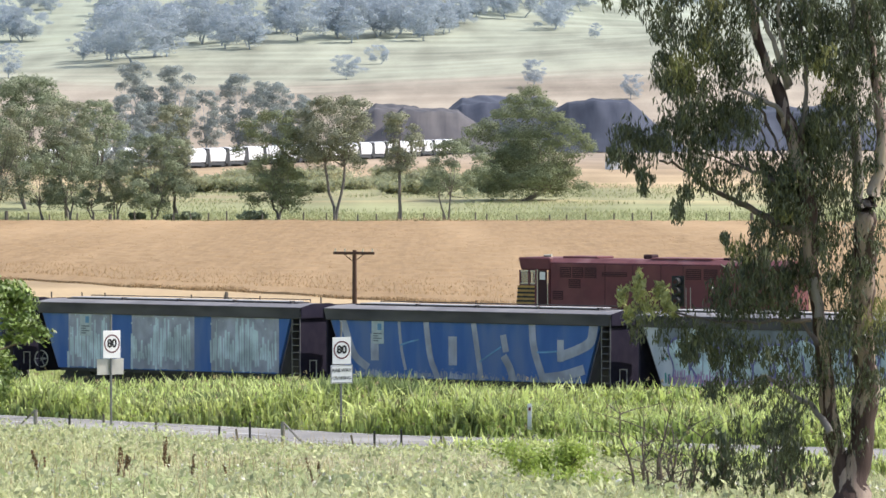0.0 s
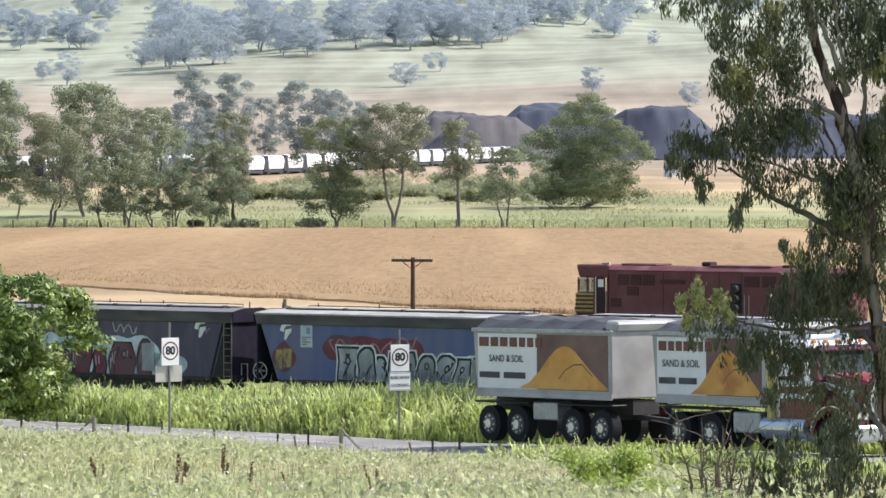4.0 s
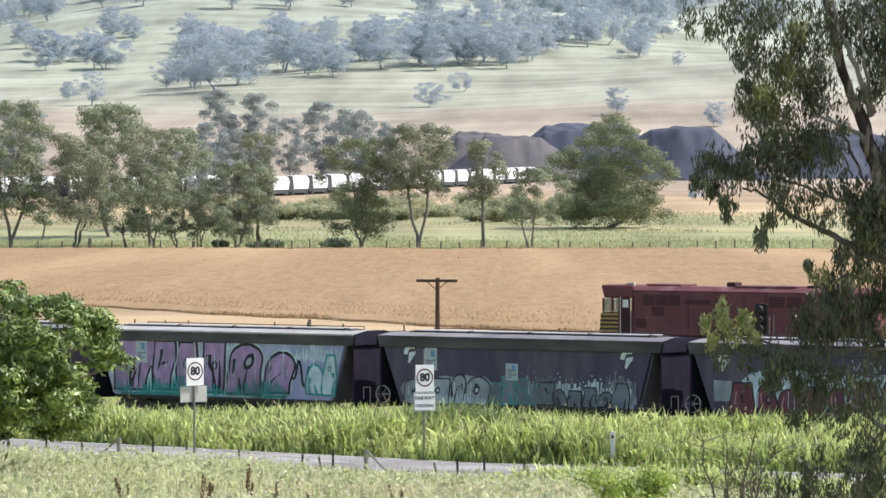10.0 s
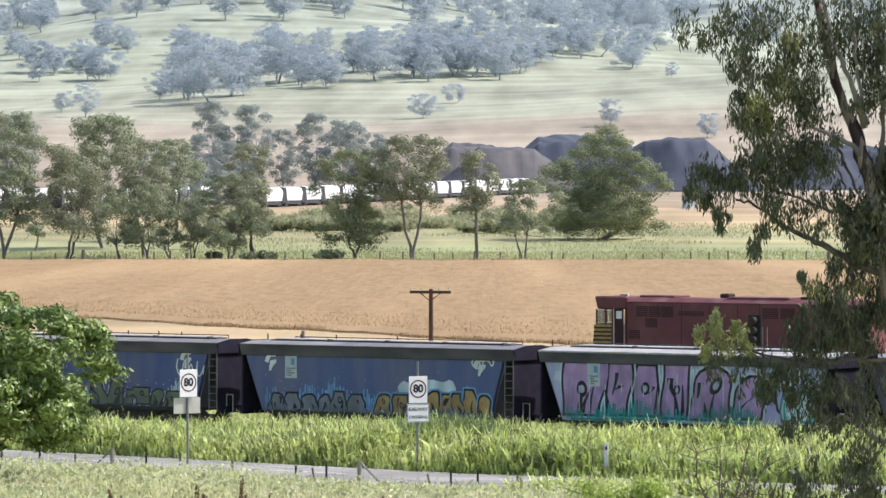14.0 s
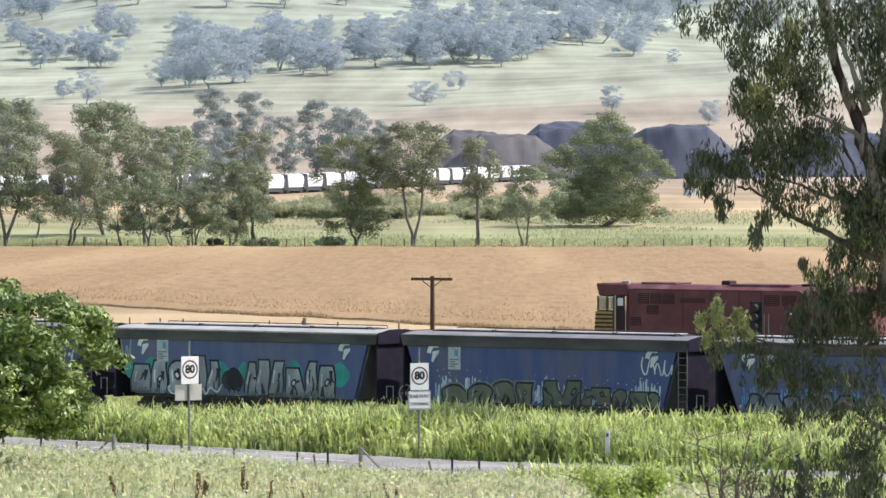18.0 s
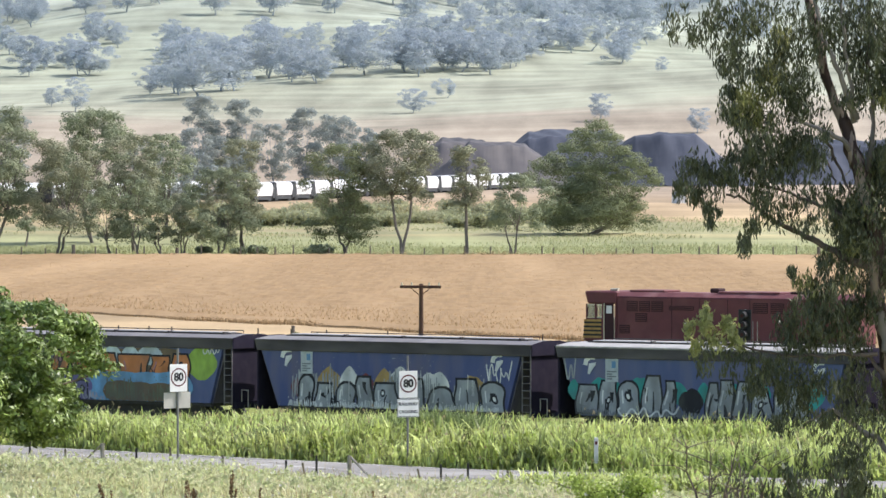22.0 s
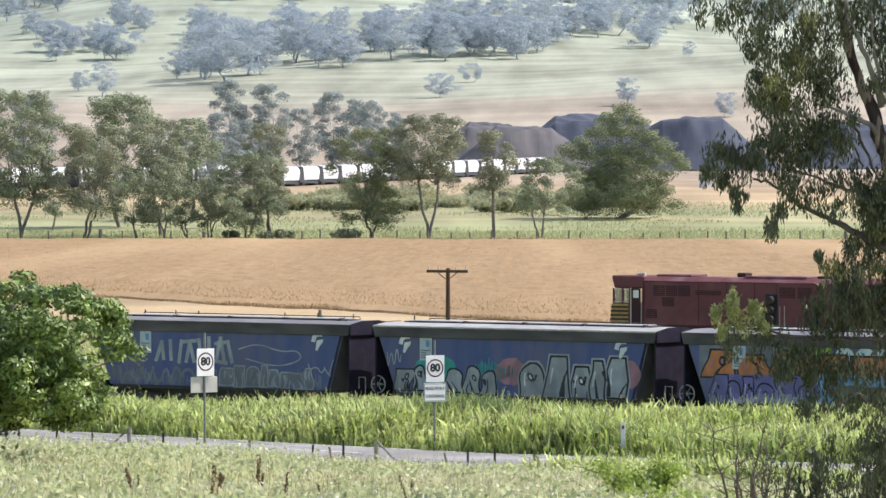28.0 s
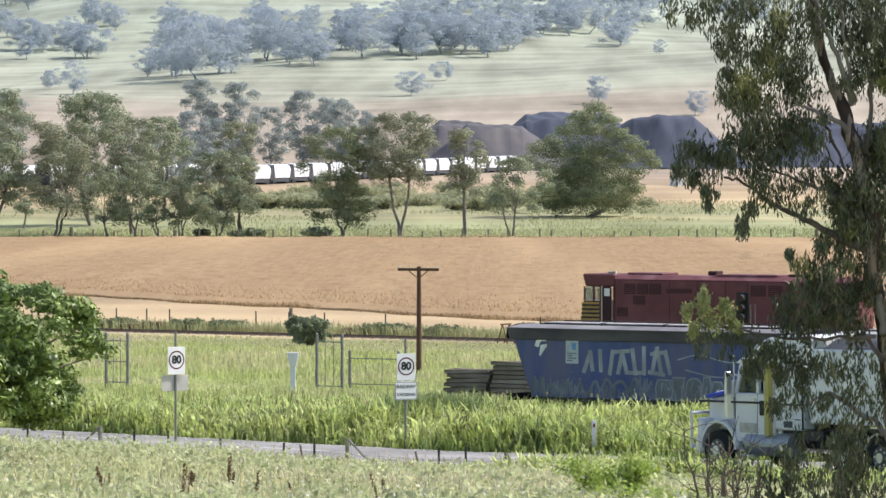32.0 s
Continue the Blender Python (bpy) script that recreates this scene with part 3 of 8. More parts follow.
    wood("limb", [(-0.29, 1.54, 0.054), (-0.41, 1.72, 0.047), (-0.57, 1.89, 0.039), (-0.78, 2.01, 0.035), (-0.94, 2.15, 0.031), (-1.21, 2.28, 0.023), (-1.38, 2.18, 0.016), (-1.54, 2.11, 0.009)], PALE_LIMB, 0.014)
    wood("limb", [(-0.45, 2.74, 0.039), (-0.64, 2.98, 0.027), (-0.76, 3.09, 0.023), (-0.92, 3.02, 0.016)], TWIG, 0.014)
    wood("limb", [(-0.57, 3.06, 0.031), (-1.07, 3.06, 0.023), (-1.69, 3.06, 0.019), (-2.24, 3.12, 0.016), (-2.86, 3.25, 0.012), (-3.03, 3.37, 0.009)], TWIG, 0.014)

    def clumps(name, rows, material, seed, label="", size=0.095, droop=1.0, aspect=4.6):
        """Sprays of hanging leaves: east, height, spread, fullness."""
        vs = []
        for j, (x, z, s, n) in enumerate(rows):
            c = [(x + g.normal(0, s * 0.64), g.normal(0, 0.35), z + g.normal(0, s * 0.62)) for _ in range(int(4 + n * 4.6))]
            vs.append(leaves(c, s * 0.30 + 0.05, 17, size, seed + j, droop, aspect, 1.5))
        raw(name, *joined(vs), material, base, label)

    clumps("crown", [(-1.62, 6.79, 0.2, 3), (-1.46, 7.26, 0.2, 3), (-1.03, 6.56, 0.14, 2), (-0.68, 7.26, 0.2, 4), (-3.29, 7.61, 0.16, 2), (-3.13, 7.43, 0.09, 1), (-2.94, 7.53, 0.16, 2), (-2.78, 7.68, 0.16, 3), (-2.59, 7.26, 0.17, 4), (-2.55, 7.01, 0.17, 5), (-2.39, 7.53, 0.23, 6), (-2.16, 7.64, 0.23, 4), (-1.85, 7.26, 0.23, 5), (-1.69, 7.49, 0.23, 4), (-1.77, 7.02, 0.22, 5), (-2.16, 7.02, 0.22, 5), (-0.8, 7.57, 0.23, 4), (-0.57, 7.57, 0.23, 6), (-0.84, 7.02, 0.17, 4), (-0.8, 6.71, 0.14, 3), (-0.61, 6.79, 0.14, 2), (-0.43, 6.63, 0.16, 4), (-1.07, 7.26, 0.16, 2), (-1.31, 7.57, 0.16, 2), (-0.43, 7.26, 0.16, 3), (-2.24, 8.03, 0.47, 9), (-1.31, 8.11, 0.47, 8), (-0.45, 8.11, 0.47, 9)],
           LEAF_NEAR, 700)
    clumps("crown", [(-2.6, 6.63, 0.09, 2), (-2.59, 6.36, 0.09, 3), (-1.85, 6.71, 0.22, 6), (-2.39, 6.24, 0.12, 4), (-1.62, 6.63, 0.19, 4), (-1.62, 6.36, 0.17, 4), (-2.08, 6.32, 0.17, 2), (-2.39, 5.78, 0.2, 7), (-2.16, 5.89, 0.26, 9), (-1.85, 5.93, 0.26, 9), (-1.69, 5.7, 0.26, 9), (-2.08, 5.64, 0.23, 8), (-1.54, 5.93, 0.19, 5), (-1.38, 5.7, 0.17, 3), (-1.31, 6.05, 0.11, 2), (-0.49, 5.54, 0.17, 7), (-0.49, 5.78, 0.16, 5), (-0.61, 5.23, 0.25, 9), (-0.59, 4.84, 0.25, 9), (0.02, 5.39, 0.39, 10), (0.02, 6.56, 0.39, 9), (0.17, 7.57, 0.39, 9)],
           LEAF_NEAR, 740)
    clumps("crown", [(-3.13, 5.62, 0.12, 4), (-2.98, 5.51, 0.16, 5), (-2.74, 5.47, 0.16, 5), (-3.25, 5.33, 0.09, 3), (-3.06, 5.22, 0.09, 3), (-2.88, 5.04, 0.07, 3), (-2.86, 4.86, 0.05, 1), (-2.55, 5.47, 0.11, 3), (-2.24, 5.31, 0.19, 4), (-2.12, 5.04, 0.14, 4), (-2.24, 4.83, 0.08, 2), (-2.36, 4.55, 0.09, 3), (-1.85, 5.23, 0.19, 2), (-1.69, 5.06, 0.19, 2), (-1.5, 4.83, 0.14, 2), (-1.38, 5.23, 0.16, 3), (-1.15, 5.16, 0.19, 5), (-1.11, 4.77, 0.14, 3), (-0.92, 5, 0.19, 6), (-0.92, 4.67, 0.19, 6), (-1.31, 4.3, 0.09, 2), (-0.99, 4.38, 0.14, 4), (-0.68, 4.46, 0.23, 8), (-1.73, 4.18, 0.05, 1)],
           LEAF_NEAR, 780)
    clumps("crown", [(-0.28, 7.16, 0.23, 8), (-0.21, 6.62, 0.19, 6), (0.26, 7.16, 0.27, 10), (0.1, 6.62, 0.19, 5), (-0.6, 5.61, 0.26, 8), (-0.28, 5.53, 0.26, 9), (-0.28, 5.84, 0.19, 5), (-0.67, 5.14, 0.26, 8), (-0.36, 5.06, 0.26, 9), (-0.6, 4.6, 0.26, 9), (-0.17, 4.75, 0.16, 3), (-0.44, 4.21, 0.19, 6), (-0.91, 4.91, 0.16, 4), (0.42, 6.54, 0.11, 2), (0.42, 4.91, 0.14, 3), (-0.21, 3.66, 0.16, 4), (-0.21, 2.73, 0.19, 4), (0.18, 2.81, 0.14, 3), (-0.83, 3.59, 0.19, 4), (0.38, 2.81, 0.19, 4)],
           LEAF_NEAR, 820)
    clumps("crown", [(-1.07, 4.07, 0.2, 5), (-1.34, 3.9, 0.19, 5), (-1.46, 3.6, 0.23, 8), (-1.07, 3.56, 0.25, 9), (-0.68, 3.68, 0.25, 9), (-0.53, 4.07, 0.23, 8), (-0.92, 3.21, 0.2, 7), (-1.31, 3.29, 0.2, 6), (-1.71, 3.52, 0.19, 4), (-1.85, 3.35, 0.14, 3), (-1.6, 3.15, 0.17, 4), (-2.16, 2.74, 0.17, 4), (-2.01, 2.88, 0.17, 5), (-1.69, 2.74, 0.17, 5), (-1.46, 2.63, 0.16, 4), (-2.22, 2.57, 0.1, 3), (-1.85, 2.5, 0.12, 3), (-1.15, 2.57, 0.14, 3), (-0.92, 2.71, 0.17, 1), (0.02, 3.68, 0.39, 10), (0.02, 4.46, 0.39, 9), (-0.06, 2.9, 0.31, 6)],
           LEAF_NEAR, 860)
    clumps("crown", [(-1.54, 2.36, 0.2, 2.4), (-0.92, 2.36, 0.2, 2), (-1.23, 1.97, 0.2, 1), (-0.61, 1.97, 0.2, 1), (-1.54, 1.58, 0.2, 1.4), (-1.07, 1.34, 0.2, 1.2), (-1.38, 1.11, 0.19, 1.2), (-1.69, 2.12, 0.17, 1.6), (-0.68, 2.67, 0.17, 1.6), (-0.45, 2.39, 0.16, 2), (-0.68, 2.24, 0.16, 1), (-1.31, 2.11, 0.11, 2), (-1.94, 2.08, 0.08, 2), (-0.14, 2.28, 0.31, 4), (-0.99, 1.81, 0.14, 2), (-0.92, 1.58, 0.17, 4), (-0.8, 1.27, 0.17, 4), (-0.14, 1.5, 0.31, 3), (0.17, 2.28, 0.31, 4)],
           LEAF_NEAR, 900)
    clumps("crown", [(0.26, 6.77, 0.19, 4), (-0.05, 6.31, 0.16, 3), (0.14, 5.92, 0.17, 4), (0.42, 6.15, 0.14, 3), (0.3, 5.14, 0.16, 3), (-0.13, 6, 0.17, 4), (0.03, 7.01, 0.17, 4), (0.38, 7.32, 0.2, 5), (-0.44, 7.01, 0.17, 3), (0.18, 3.82, 0.16, 3), (0.3, 2.19, 0.12, 2), (-0.05, 3.12, 0.14, 3), (0.42, 4.21, 0.14, 3)],
           LEAF_NEAR, 940)
    clumps("crown", [(-0.9, 7.8, 0.3, 6), (-0.6, 7.2, 0.25, 5), (-1.2, 7.6, 0.25, 4), (-0.7, 6.6, 0.22, 3), (0.1, 7.7, 0.3, 5)],
           LEAF_NEAR, 1020)
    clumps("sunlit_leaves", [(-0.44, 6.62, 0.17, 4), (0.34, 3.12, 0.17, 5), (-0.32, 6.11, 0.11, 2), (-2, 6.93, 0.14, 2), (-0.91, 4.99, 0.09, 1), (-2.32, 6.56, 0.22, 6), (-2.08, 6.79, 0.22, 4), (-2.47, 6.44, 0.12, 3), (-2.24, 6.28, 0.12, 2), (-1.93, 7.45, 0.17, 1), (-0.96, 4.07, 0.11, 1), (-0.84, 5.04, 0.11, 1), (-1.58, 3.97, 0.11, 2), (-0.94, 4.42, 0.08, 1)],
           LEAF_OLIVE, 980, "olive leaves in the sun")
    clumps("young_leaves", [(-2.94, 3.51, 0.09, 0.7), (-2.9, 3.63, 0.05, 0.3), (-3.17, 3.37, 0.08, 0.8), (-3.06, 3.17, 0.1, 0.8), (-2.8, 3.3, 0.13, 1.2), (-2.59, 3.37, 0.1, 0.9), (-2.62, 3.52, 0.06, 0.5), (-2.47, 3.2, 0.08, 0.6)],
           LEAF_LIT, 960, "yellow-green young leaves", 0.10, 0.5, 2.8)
    # darker leaves under the yellow tuft paint its shaded lower half
    clumps("crown", [(-2.95, 3.12, 0.12, 0.6), (-2.65, 3.05, 0.13, 0.9), (-3.0, 2.92, 0.1, 0.3), (-2.6, 2.82, 0.14, 0.8), (-2.3, 3.0, 0.15, 1.2), (-2.2, 2.75, 0.15, 1.0)],
           LEAF_NEAR, 1040)


def twig_tree(name, x, y, tall, spread, stems, seed, leaf, n, size, label, droop=0.7, bark=TWIG, category="shrub"):
    """A thin many-stemmed sapling or shrub, with or without leaves."""
    g = np.random.default_rng(seed)
    base = empty(name, pose(x, y, ground_at(x, y) - 0.03), label, category)
    wood, tips = [], []
    for s in range(stems):
        tip = (g.normal(0, spread * 0.5), g.normal(0, spread * 0.4), tall * g.uniform(0.7, 1.05))
        path = wander((g.normal(0, 0.06), g.normal(0, 0.06), 0), tip, 6, 0.035, g)
        r = 0.014 + 0.010 * tall
        wood.append(branch_tube(path, np.linspace(r, 0.004, 7), 5))
        for j in (2, 3, 4, 5):
            for b in range(2):
                e = path[j] + Vector((g.normal(0, spread * 0.32), g.normal(0, spread * 0.2), g.uniform(0.05, 0.3) * tall * 0.6))
                wood.append(branch_tube(wander(path[j], e, 3, 0.02, g), [0.009, 0.007, 0.005, 0.003], 4))
                tips.append(tuple(e))
                tips.append(tuple(path[j].lerp(e, 0.5)))
        tips.append(tuple(path[-1]))
    raw("stem", *joined(wood), bark, base)
    if n:
        raw("foliage", *leaves(tips, spread * 0.16 + 0.05, n, size, seed + 1, droop, 3.2 if droop > 0.5 else 2.0), leaf, base)
    return base


def build_bush():
    """A leafy tree at the roadside, its crown nearly to the ground."""
    x0, y0 = bearing(-112, 95)
    base = empty("leafy_tree", pose(x0, y0, ground_at(x0, y0) - 0.05), "leafy bright green tree with a low round crown", "tree")
    g = np.random.default_rng(88)
    wood = [branch_tube(wander((0, 0, 0), (0.1, 0, 1.6), 4, 0.04, g), np.linspace(0.17, 0.12, 5))]
    tips = []
    for k in range(430):
        d = Vector(g.normal(size=3)).normalized()
        ra = 1.0 if k % 5 < 4 else g.uniform(0.3, 0.85)
        lobe = 1 + 0.12 * math.sin(d.x * 7 + d.z * 5) + 0.07 * math.sin(d.y * 11 + d.x * 3)
        tips.append((d.x * 2.72 * ra * lobe, d.y * 2.6 * ra * lobe, 2.36 + d.z * 1.36 * ra * lobe, g.uniform(0.20, 0.40)))
    for k in range(60):
        d = Vector(g.normal(size=3)).normalized() * g.uniform(0.3, 0.75)
        tips.append((d.x * 2.6, d.y * 2.5, 2.3 + d.z * 1.3, g.uniform(0.5, 0.7)))
    for t in tips[::9]:
        wood.append(branch_tube(wander((0.1, 0, 1.5), t[:3], 4, 0.08, g), np.linspace(0.06, 0.012, 5), 5))
    raw("trunk", *joined(wood), BARK, base, smooth=True)
    raw("crown", *pad_leaves(tips, 1750, 0.122, 89, 0.2, 0.45), LEAF_BUSH, base)


build_near_gum()
build_bush()
for be, d, tall, wide, stems, n, seed in ((67.5, 74, 1.85, 0.42, 5, 5, 801), (56, 75, 1.35, 0.38, 4, 5, 802), (73, 73, 1.2, 0.4, 3, 3, 803), (62, 73, 1.0, 0.36, 3, 3, 808), (51, 75, 1.15, 0.4, 4, 1, 810)):
    twig_tree("gum_sapling", *bearing(be, d), tall, wide, stems, seed, LEAF_DARK, n, 0.14, "dark-leaved gum sapling under the tall gum", 1.0, category="sapling")
twig_tree("bare_shrub", *bearing(40, 78), 1.75, 1.0, 8, 804, LEAF_DARK, 0, 0.1, "bare twiggy grey shrub in the meadow")
twig_tree("bare_shrub", *bearing(46, 76), 1.5, 0.7, 6, 805, LEAF_DARK, 2, 0.09, "half-bare twiggy shrub in the meadow", 1.0)
twig_tree("lime_shrub", *bearing(20, 84), 1.0, 0.75, 9, 806, LEAF_LIME, 34, 0.075, "fresh lime green shrub in the meadow", droop=0.0)
twig_tree("lime_shrub", *bearing(25, 80), 0.6, 0.9, 9, 807, LEAF_LIME, 22, 0.07, "fresh lime green shrub in the meadow", droop=0.0)
# ---- grass, reeds and weeds ----
MEADOW = mat("pale meadow grass", (0.53, 0.55, 0.29), 0.8, 0, (0.66, 0.64, 0.40), 0.5, color3=(0.60, 0.55, 0.38), scale3=0.12, per="island", amount=0.3, translucent=0.45)
WEED = mat("grey-green weed leaf", (0.42, 0.47, 0.23), 0.7, 0, (0.58, 0.58, 0.35), 0.4, per="island", amount=0.35, translucent=0.4)
REED = mat("bright tall grass", (0.39, 0.455, 0.13), 0.5, 0, (0.54, 0.58, 0.23), 0.25, color3=(0.33, 0.40, 0.12), scale3=0.12, per="island", amount=0.7, translucent=0.42, spec=0.5)
REED_DARK = mat("deep green cane", (0.17, 0.22, 0.08), 0.6, 0, (0.29, 0.35, 0.15), 0.4, per="island", amount=0.5, translucent=0.35)
SEED = mat("dry seed head", (0.45, 0.36, 0.20), 0.9, 0, (0.34, 0.26, 0.15), 2, per="island", amount=0.3)
DOCK = mat("rusty dock seed", (0.24, 0.14, 0.08), 0.9, 0, (0.17, 0.11, 0.06), 6, per="island", amount=0.3)
WHITE_HEAD = mat("whitish seed head", (0.62, 0.60, 0.52), 0.9, per="island", amount=0.2)


def blades(x, y, z, tall, wide, bend, seed):
    """Two-step bent blades: arrays of corners and four-sided faces."""
    g = np.random.default_rng(seed)
    n = len(x)
    an = g.uniform(0, 2 * np.pi, n)
    d = np.stack([np.cos(an), np.sin(an), np.zeros(n)], 1)
    s = np.stack([-np.sin(an), np.cos(an), np.zeros(n)], 1)
    base = np.stack([x, y, z], 1)
    h, w, b = (np.broadcast_to(np.asarray(k, float), n)[:, None] for k in (tall, wide, bend))
    up = np.array([0, 0, 1.0])
    mid = base + up * h * 0.62 + d * b * h * 0.25
    tip = base + up * h * (1 - 0.35 * b) + d * b * h * 0.85
    v = np.stack([base - s * w / 2, base + s * w / 2, mid + s * w * 0.42, mid - s * w * 0.42, tip + s * w * 0.06, tip - s * w * 0.06], 1).reshape(-1, 3)
    i = np.arange(n)[:, None] * 6
    f = np.concatenate([i + np.array([[0, 1, 2, 3]]), i + np.array([[3, 2, 4, 5]])], 0)
    return v, f


def scatter(n, y0, y1, half, seed, extra=2.0, power=1.0):
    g = np.random.default_rng(seed)
    y = y0 + (y1 - y0) * g.random(n) ** power
    x = (g.random(n) * 2 - 1) * (half * y + extra) - 0.012 * y
    q = (x - ROAD_P[0]) * ROAD_N[0] + (y - ROAD_P[1]) * ROAD_N[1]
    p = (x - ROAD_P[0]) * ROAD_D[0] + (y - ROAD_P[1]) * ROAD_D[1]
    m = x * RS + (y - RAIL_P[1]) * RC
    return x, y, q, p, m


def patchy(x, y, sc, seed):
    """A smooth uneven field from 0 to 1."""
    g = np.random.default_rng(seed)
    v = np.zeros(len(x))
    for k in range(7):
        a, f, ph = g.uniform(0, 6.28), sc * g.uniform(0.4, 1.8), g.uniform(0, 6.28)
        v += np.sin((x * np.cos(a) + y * np.sin(a)) * f + ph)
    return np.clip(0.5 + v / 7, 0, 1)


def build_meadow():
    x, y, q, p, m = scatter(190000, 58, 160, 0.106, 21)
    keep = (q > -62) & ((q < -5.4) | ((q < -3.9) & (p > 1)))
    x, y, q, p = x[keep], y[keep], q[keep], p[keep]
    pt = patchy(x, y, 0.5, 5)
    g = np.random.default_rng(22)
    tall = (0.22 + 0.35 * pt) * g.uniform(0.6, 1.4, len(x)) * np.clip((-q - 3.6) / 7.0, 0.12, 1)
    v, f = blades(x, y, height(x, y) - 0.02, tall, 0.022 * g.uniform(0.6, 1.6, len(x)), g.uniform(0.1, 0.9, len(x)), 23)
    tagged(raw("meadow_grass", v, f, MEADOW), "pale green meadow grass in seed below the road", "grass", kind="stuff")
    pick = g.random(len(x)) < 0.34 * (0.4 + pt)
    c = np.stack([x, y, height(x, y) + tall * g.uniform(0.3, 0.95, len(x))], 1)[pick]
    v, f = leaves(c, 0.07, 2, 0.13, 24, 0.0, 2.2)
    tagged(raw("meadow_weeds", v, f, WEED), "grey-green leafy weeds among the meadow grass", "weeds", kind="stuff")
    pick = g.random(len(x)) < 0.012
    c = np.stack([x, y, height(x, y) + tall * 1.05], 1)[pick]
    v, f = leaves(c, 0.03, 3, 0.05, 25, 0.3, 1.6)
    tagged(raw("meadow_seed_heads", v, f, WHITE_HEAD), "small whitish seed heads over the meadow", "seed heads", kind="stuff")
    pick = g.random(len(x)) < 0.03
    v, f = blades(x[pick], y[pick], height(x[pick], y[pick]), 0.65 * g.uniform(0.6, 1.2, pick.sum()), 0.012, 0.3, 26)
    tagged(raw("dry_stalks", v, f, SEED), "thin straw-coloured dry stalks in the meadow", "stalks", kind="stuff")


def build_reeds():
    g = np.random.default_rng(31)
    x, y, q, p, m = scatter(92000, 112, 214, 0.108, 32, 4)
    keep = ((q > 3.35) & (m < -5.5)) | ((q < -3.8) & (q > -10) & (p > 20) & (g.random(len(x)) < 0.8))
    x, y, q, p, m = x[keep], y[keep], q[keep], p[keep], m[keep]
    pt = patchy(x, y, 0.55, 33)
    tall = np.interp(-m, [5, 14, 40, 60], [1.15, 1.0, 1.12, 1.2]) * (0.7 + 0.55 * pt) * g.uniform(0.7, 1.2, len(x))
    tall *= np.clip((q - 3.0) / 1.2, 0.35, 1) * (q > 0) + (q < 0) * np.clip((p - 19) / 6, 0.2, 0.7)
    z = height(x, y) - 0.03
    xs, ys, zs, hs = [], [], [], []
    for k in range(4):
        xs.append(x + g.normal(0, 0.05, len(x)))
        ys.append(y + g.normal(0, 0.05, len(x)))
        zs.append(z + tall * (0.0 if k < 2 else 0.28))
        hs.append(tall * (g.uniform(0.75, 1.1, len(x)) if k < 2 else g.uniform(0.35, 0.7, len(x))))
    X, Y, Z, H = map(np.concatenate, (xs, ys, zs, hs))
    v, f = blades(X, Y, Z, H, 0.085 * g.uniform(0.4, 1.3, len(X)), g.uniform(0.15, 1.15, len(X)), 34)
    tagged(raw("tall_grass", v, f, REED), "dense bright green tall grass between road and railway", "tall grass", kind="stuff")
    pick = g.random(len(x)) < 0.045
    c = np.stack([x, y, z + tall * g.uniform(0.5, 1.08, len(x))], 1)[pick]
    v, f = leaves(c, 0.07, 5, 0.09, 35, 0.8, 2.6)
    tagged(raw("grass_plumes", v, f, SEED), "straw-coloured seed plumes of the tall grass", "seed heads", kind="stuff")


def build_cane_clump(x, y, wide, tall, seed):
    g = np.random.default_rng(seed)
    n = 2200
    px, py = x + g.normal(0, wide * 0.4, n), y + g.normal(0, wide * 0.25, n)
    v, f = blades(px, py, height(px, py), tall * g.uniform(0.6, 1.1, n), 0.06, g.uniform(0.1, 0.9, n), seed)
    tagged(raw("cane_clump", v, f, REED_DARK), "darker clump of tall cane among the bright grass", "grass clump")


def build_docks():
    g = np.random.default_rng(41)
    spots = [(-64, 84), (-55, 96), (-41, 86), (-62.5, 95), (-66, 78), (-24, 82), (-78, 82), (-50, 79)]
    for k, (be, d) in enumerate(spots):
        x, y = bearing(be, d * 0.88)
        base = empty("dock_plant", pose(x, y, ground_at(x, y)), "rusty brown dock plant gone to seed in the meadow", "weed", "dock plants")
        for s in range(int(g.integers(1, 4))):
            tip = (g.normal(0, 0.12), g.normal(0, 0.12), g.uniform(0.45, 0.8))
            st = raw("stem", *branch_tube(wander((g.normal(0, 0.03), 0, 0), tip, 3, 0.01, g), [0.010, 0.008, 0.006, 0.003], 4), DOCK, base)
            c = [(tip[0] * h, tip[1] * h, tip[2] * h) for h in np.linspace(0.5, 1, 12)]
            raw("seed_spike", *leaves(c, 0.026, 6, 0.042, 400 + k * 5 + s, 0.4, 1.6), DOCK, st)


build_meadow()
build_reeds()
for be, d, wide, tall, seed in ((-13, 159, 1.7, 1.5, 51), (-8, 158, 1.4, 1.25, 52), (-18, 160, 1.6, 1.4, 55), (-44, 160, 1.4, 1.0, 56), (12, 147, 1.3, 1.0, 57)):
    build_cane_clump(*bearing(be, d), wide, tall, seed)
build_docks()

# ---- the standing crop and the stubble ----
CROP = mat("ripe tan crop", (0.32, 0.213, 0.108), 0.95, 0, (0.265, 0.174, 0.086), 1.1, detail=10, color3=(0.39, 0.265, 0.14), scale3=0.035, bump=1.0, bump_scale=5, stretch=(1.8, 0.07, 1))
CROP_EAR = mat("tan crop ears", (0.40, 0.275, 0.145), 0.95, 0, (0.46, 0.325, 0.18), 2, per="island", amount=0.2, translucent=0.55)
CROP_EDGE = mat("brown crop stalks", (0.34, 0.23, 0.12), 0.95, 0, (0.46, 0.33, 0.18), 2, per="island", amount=0.35)
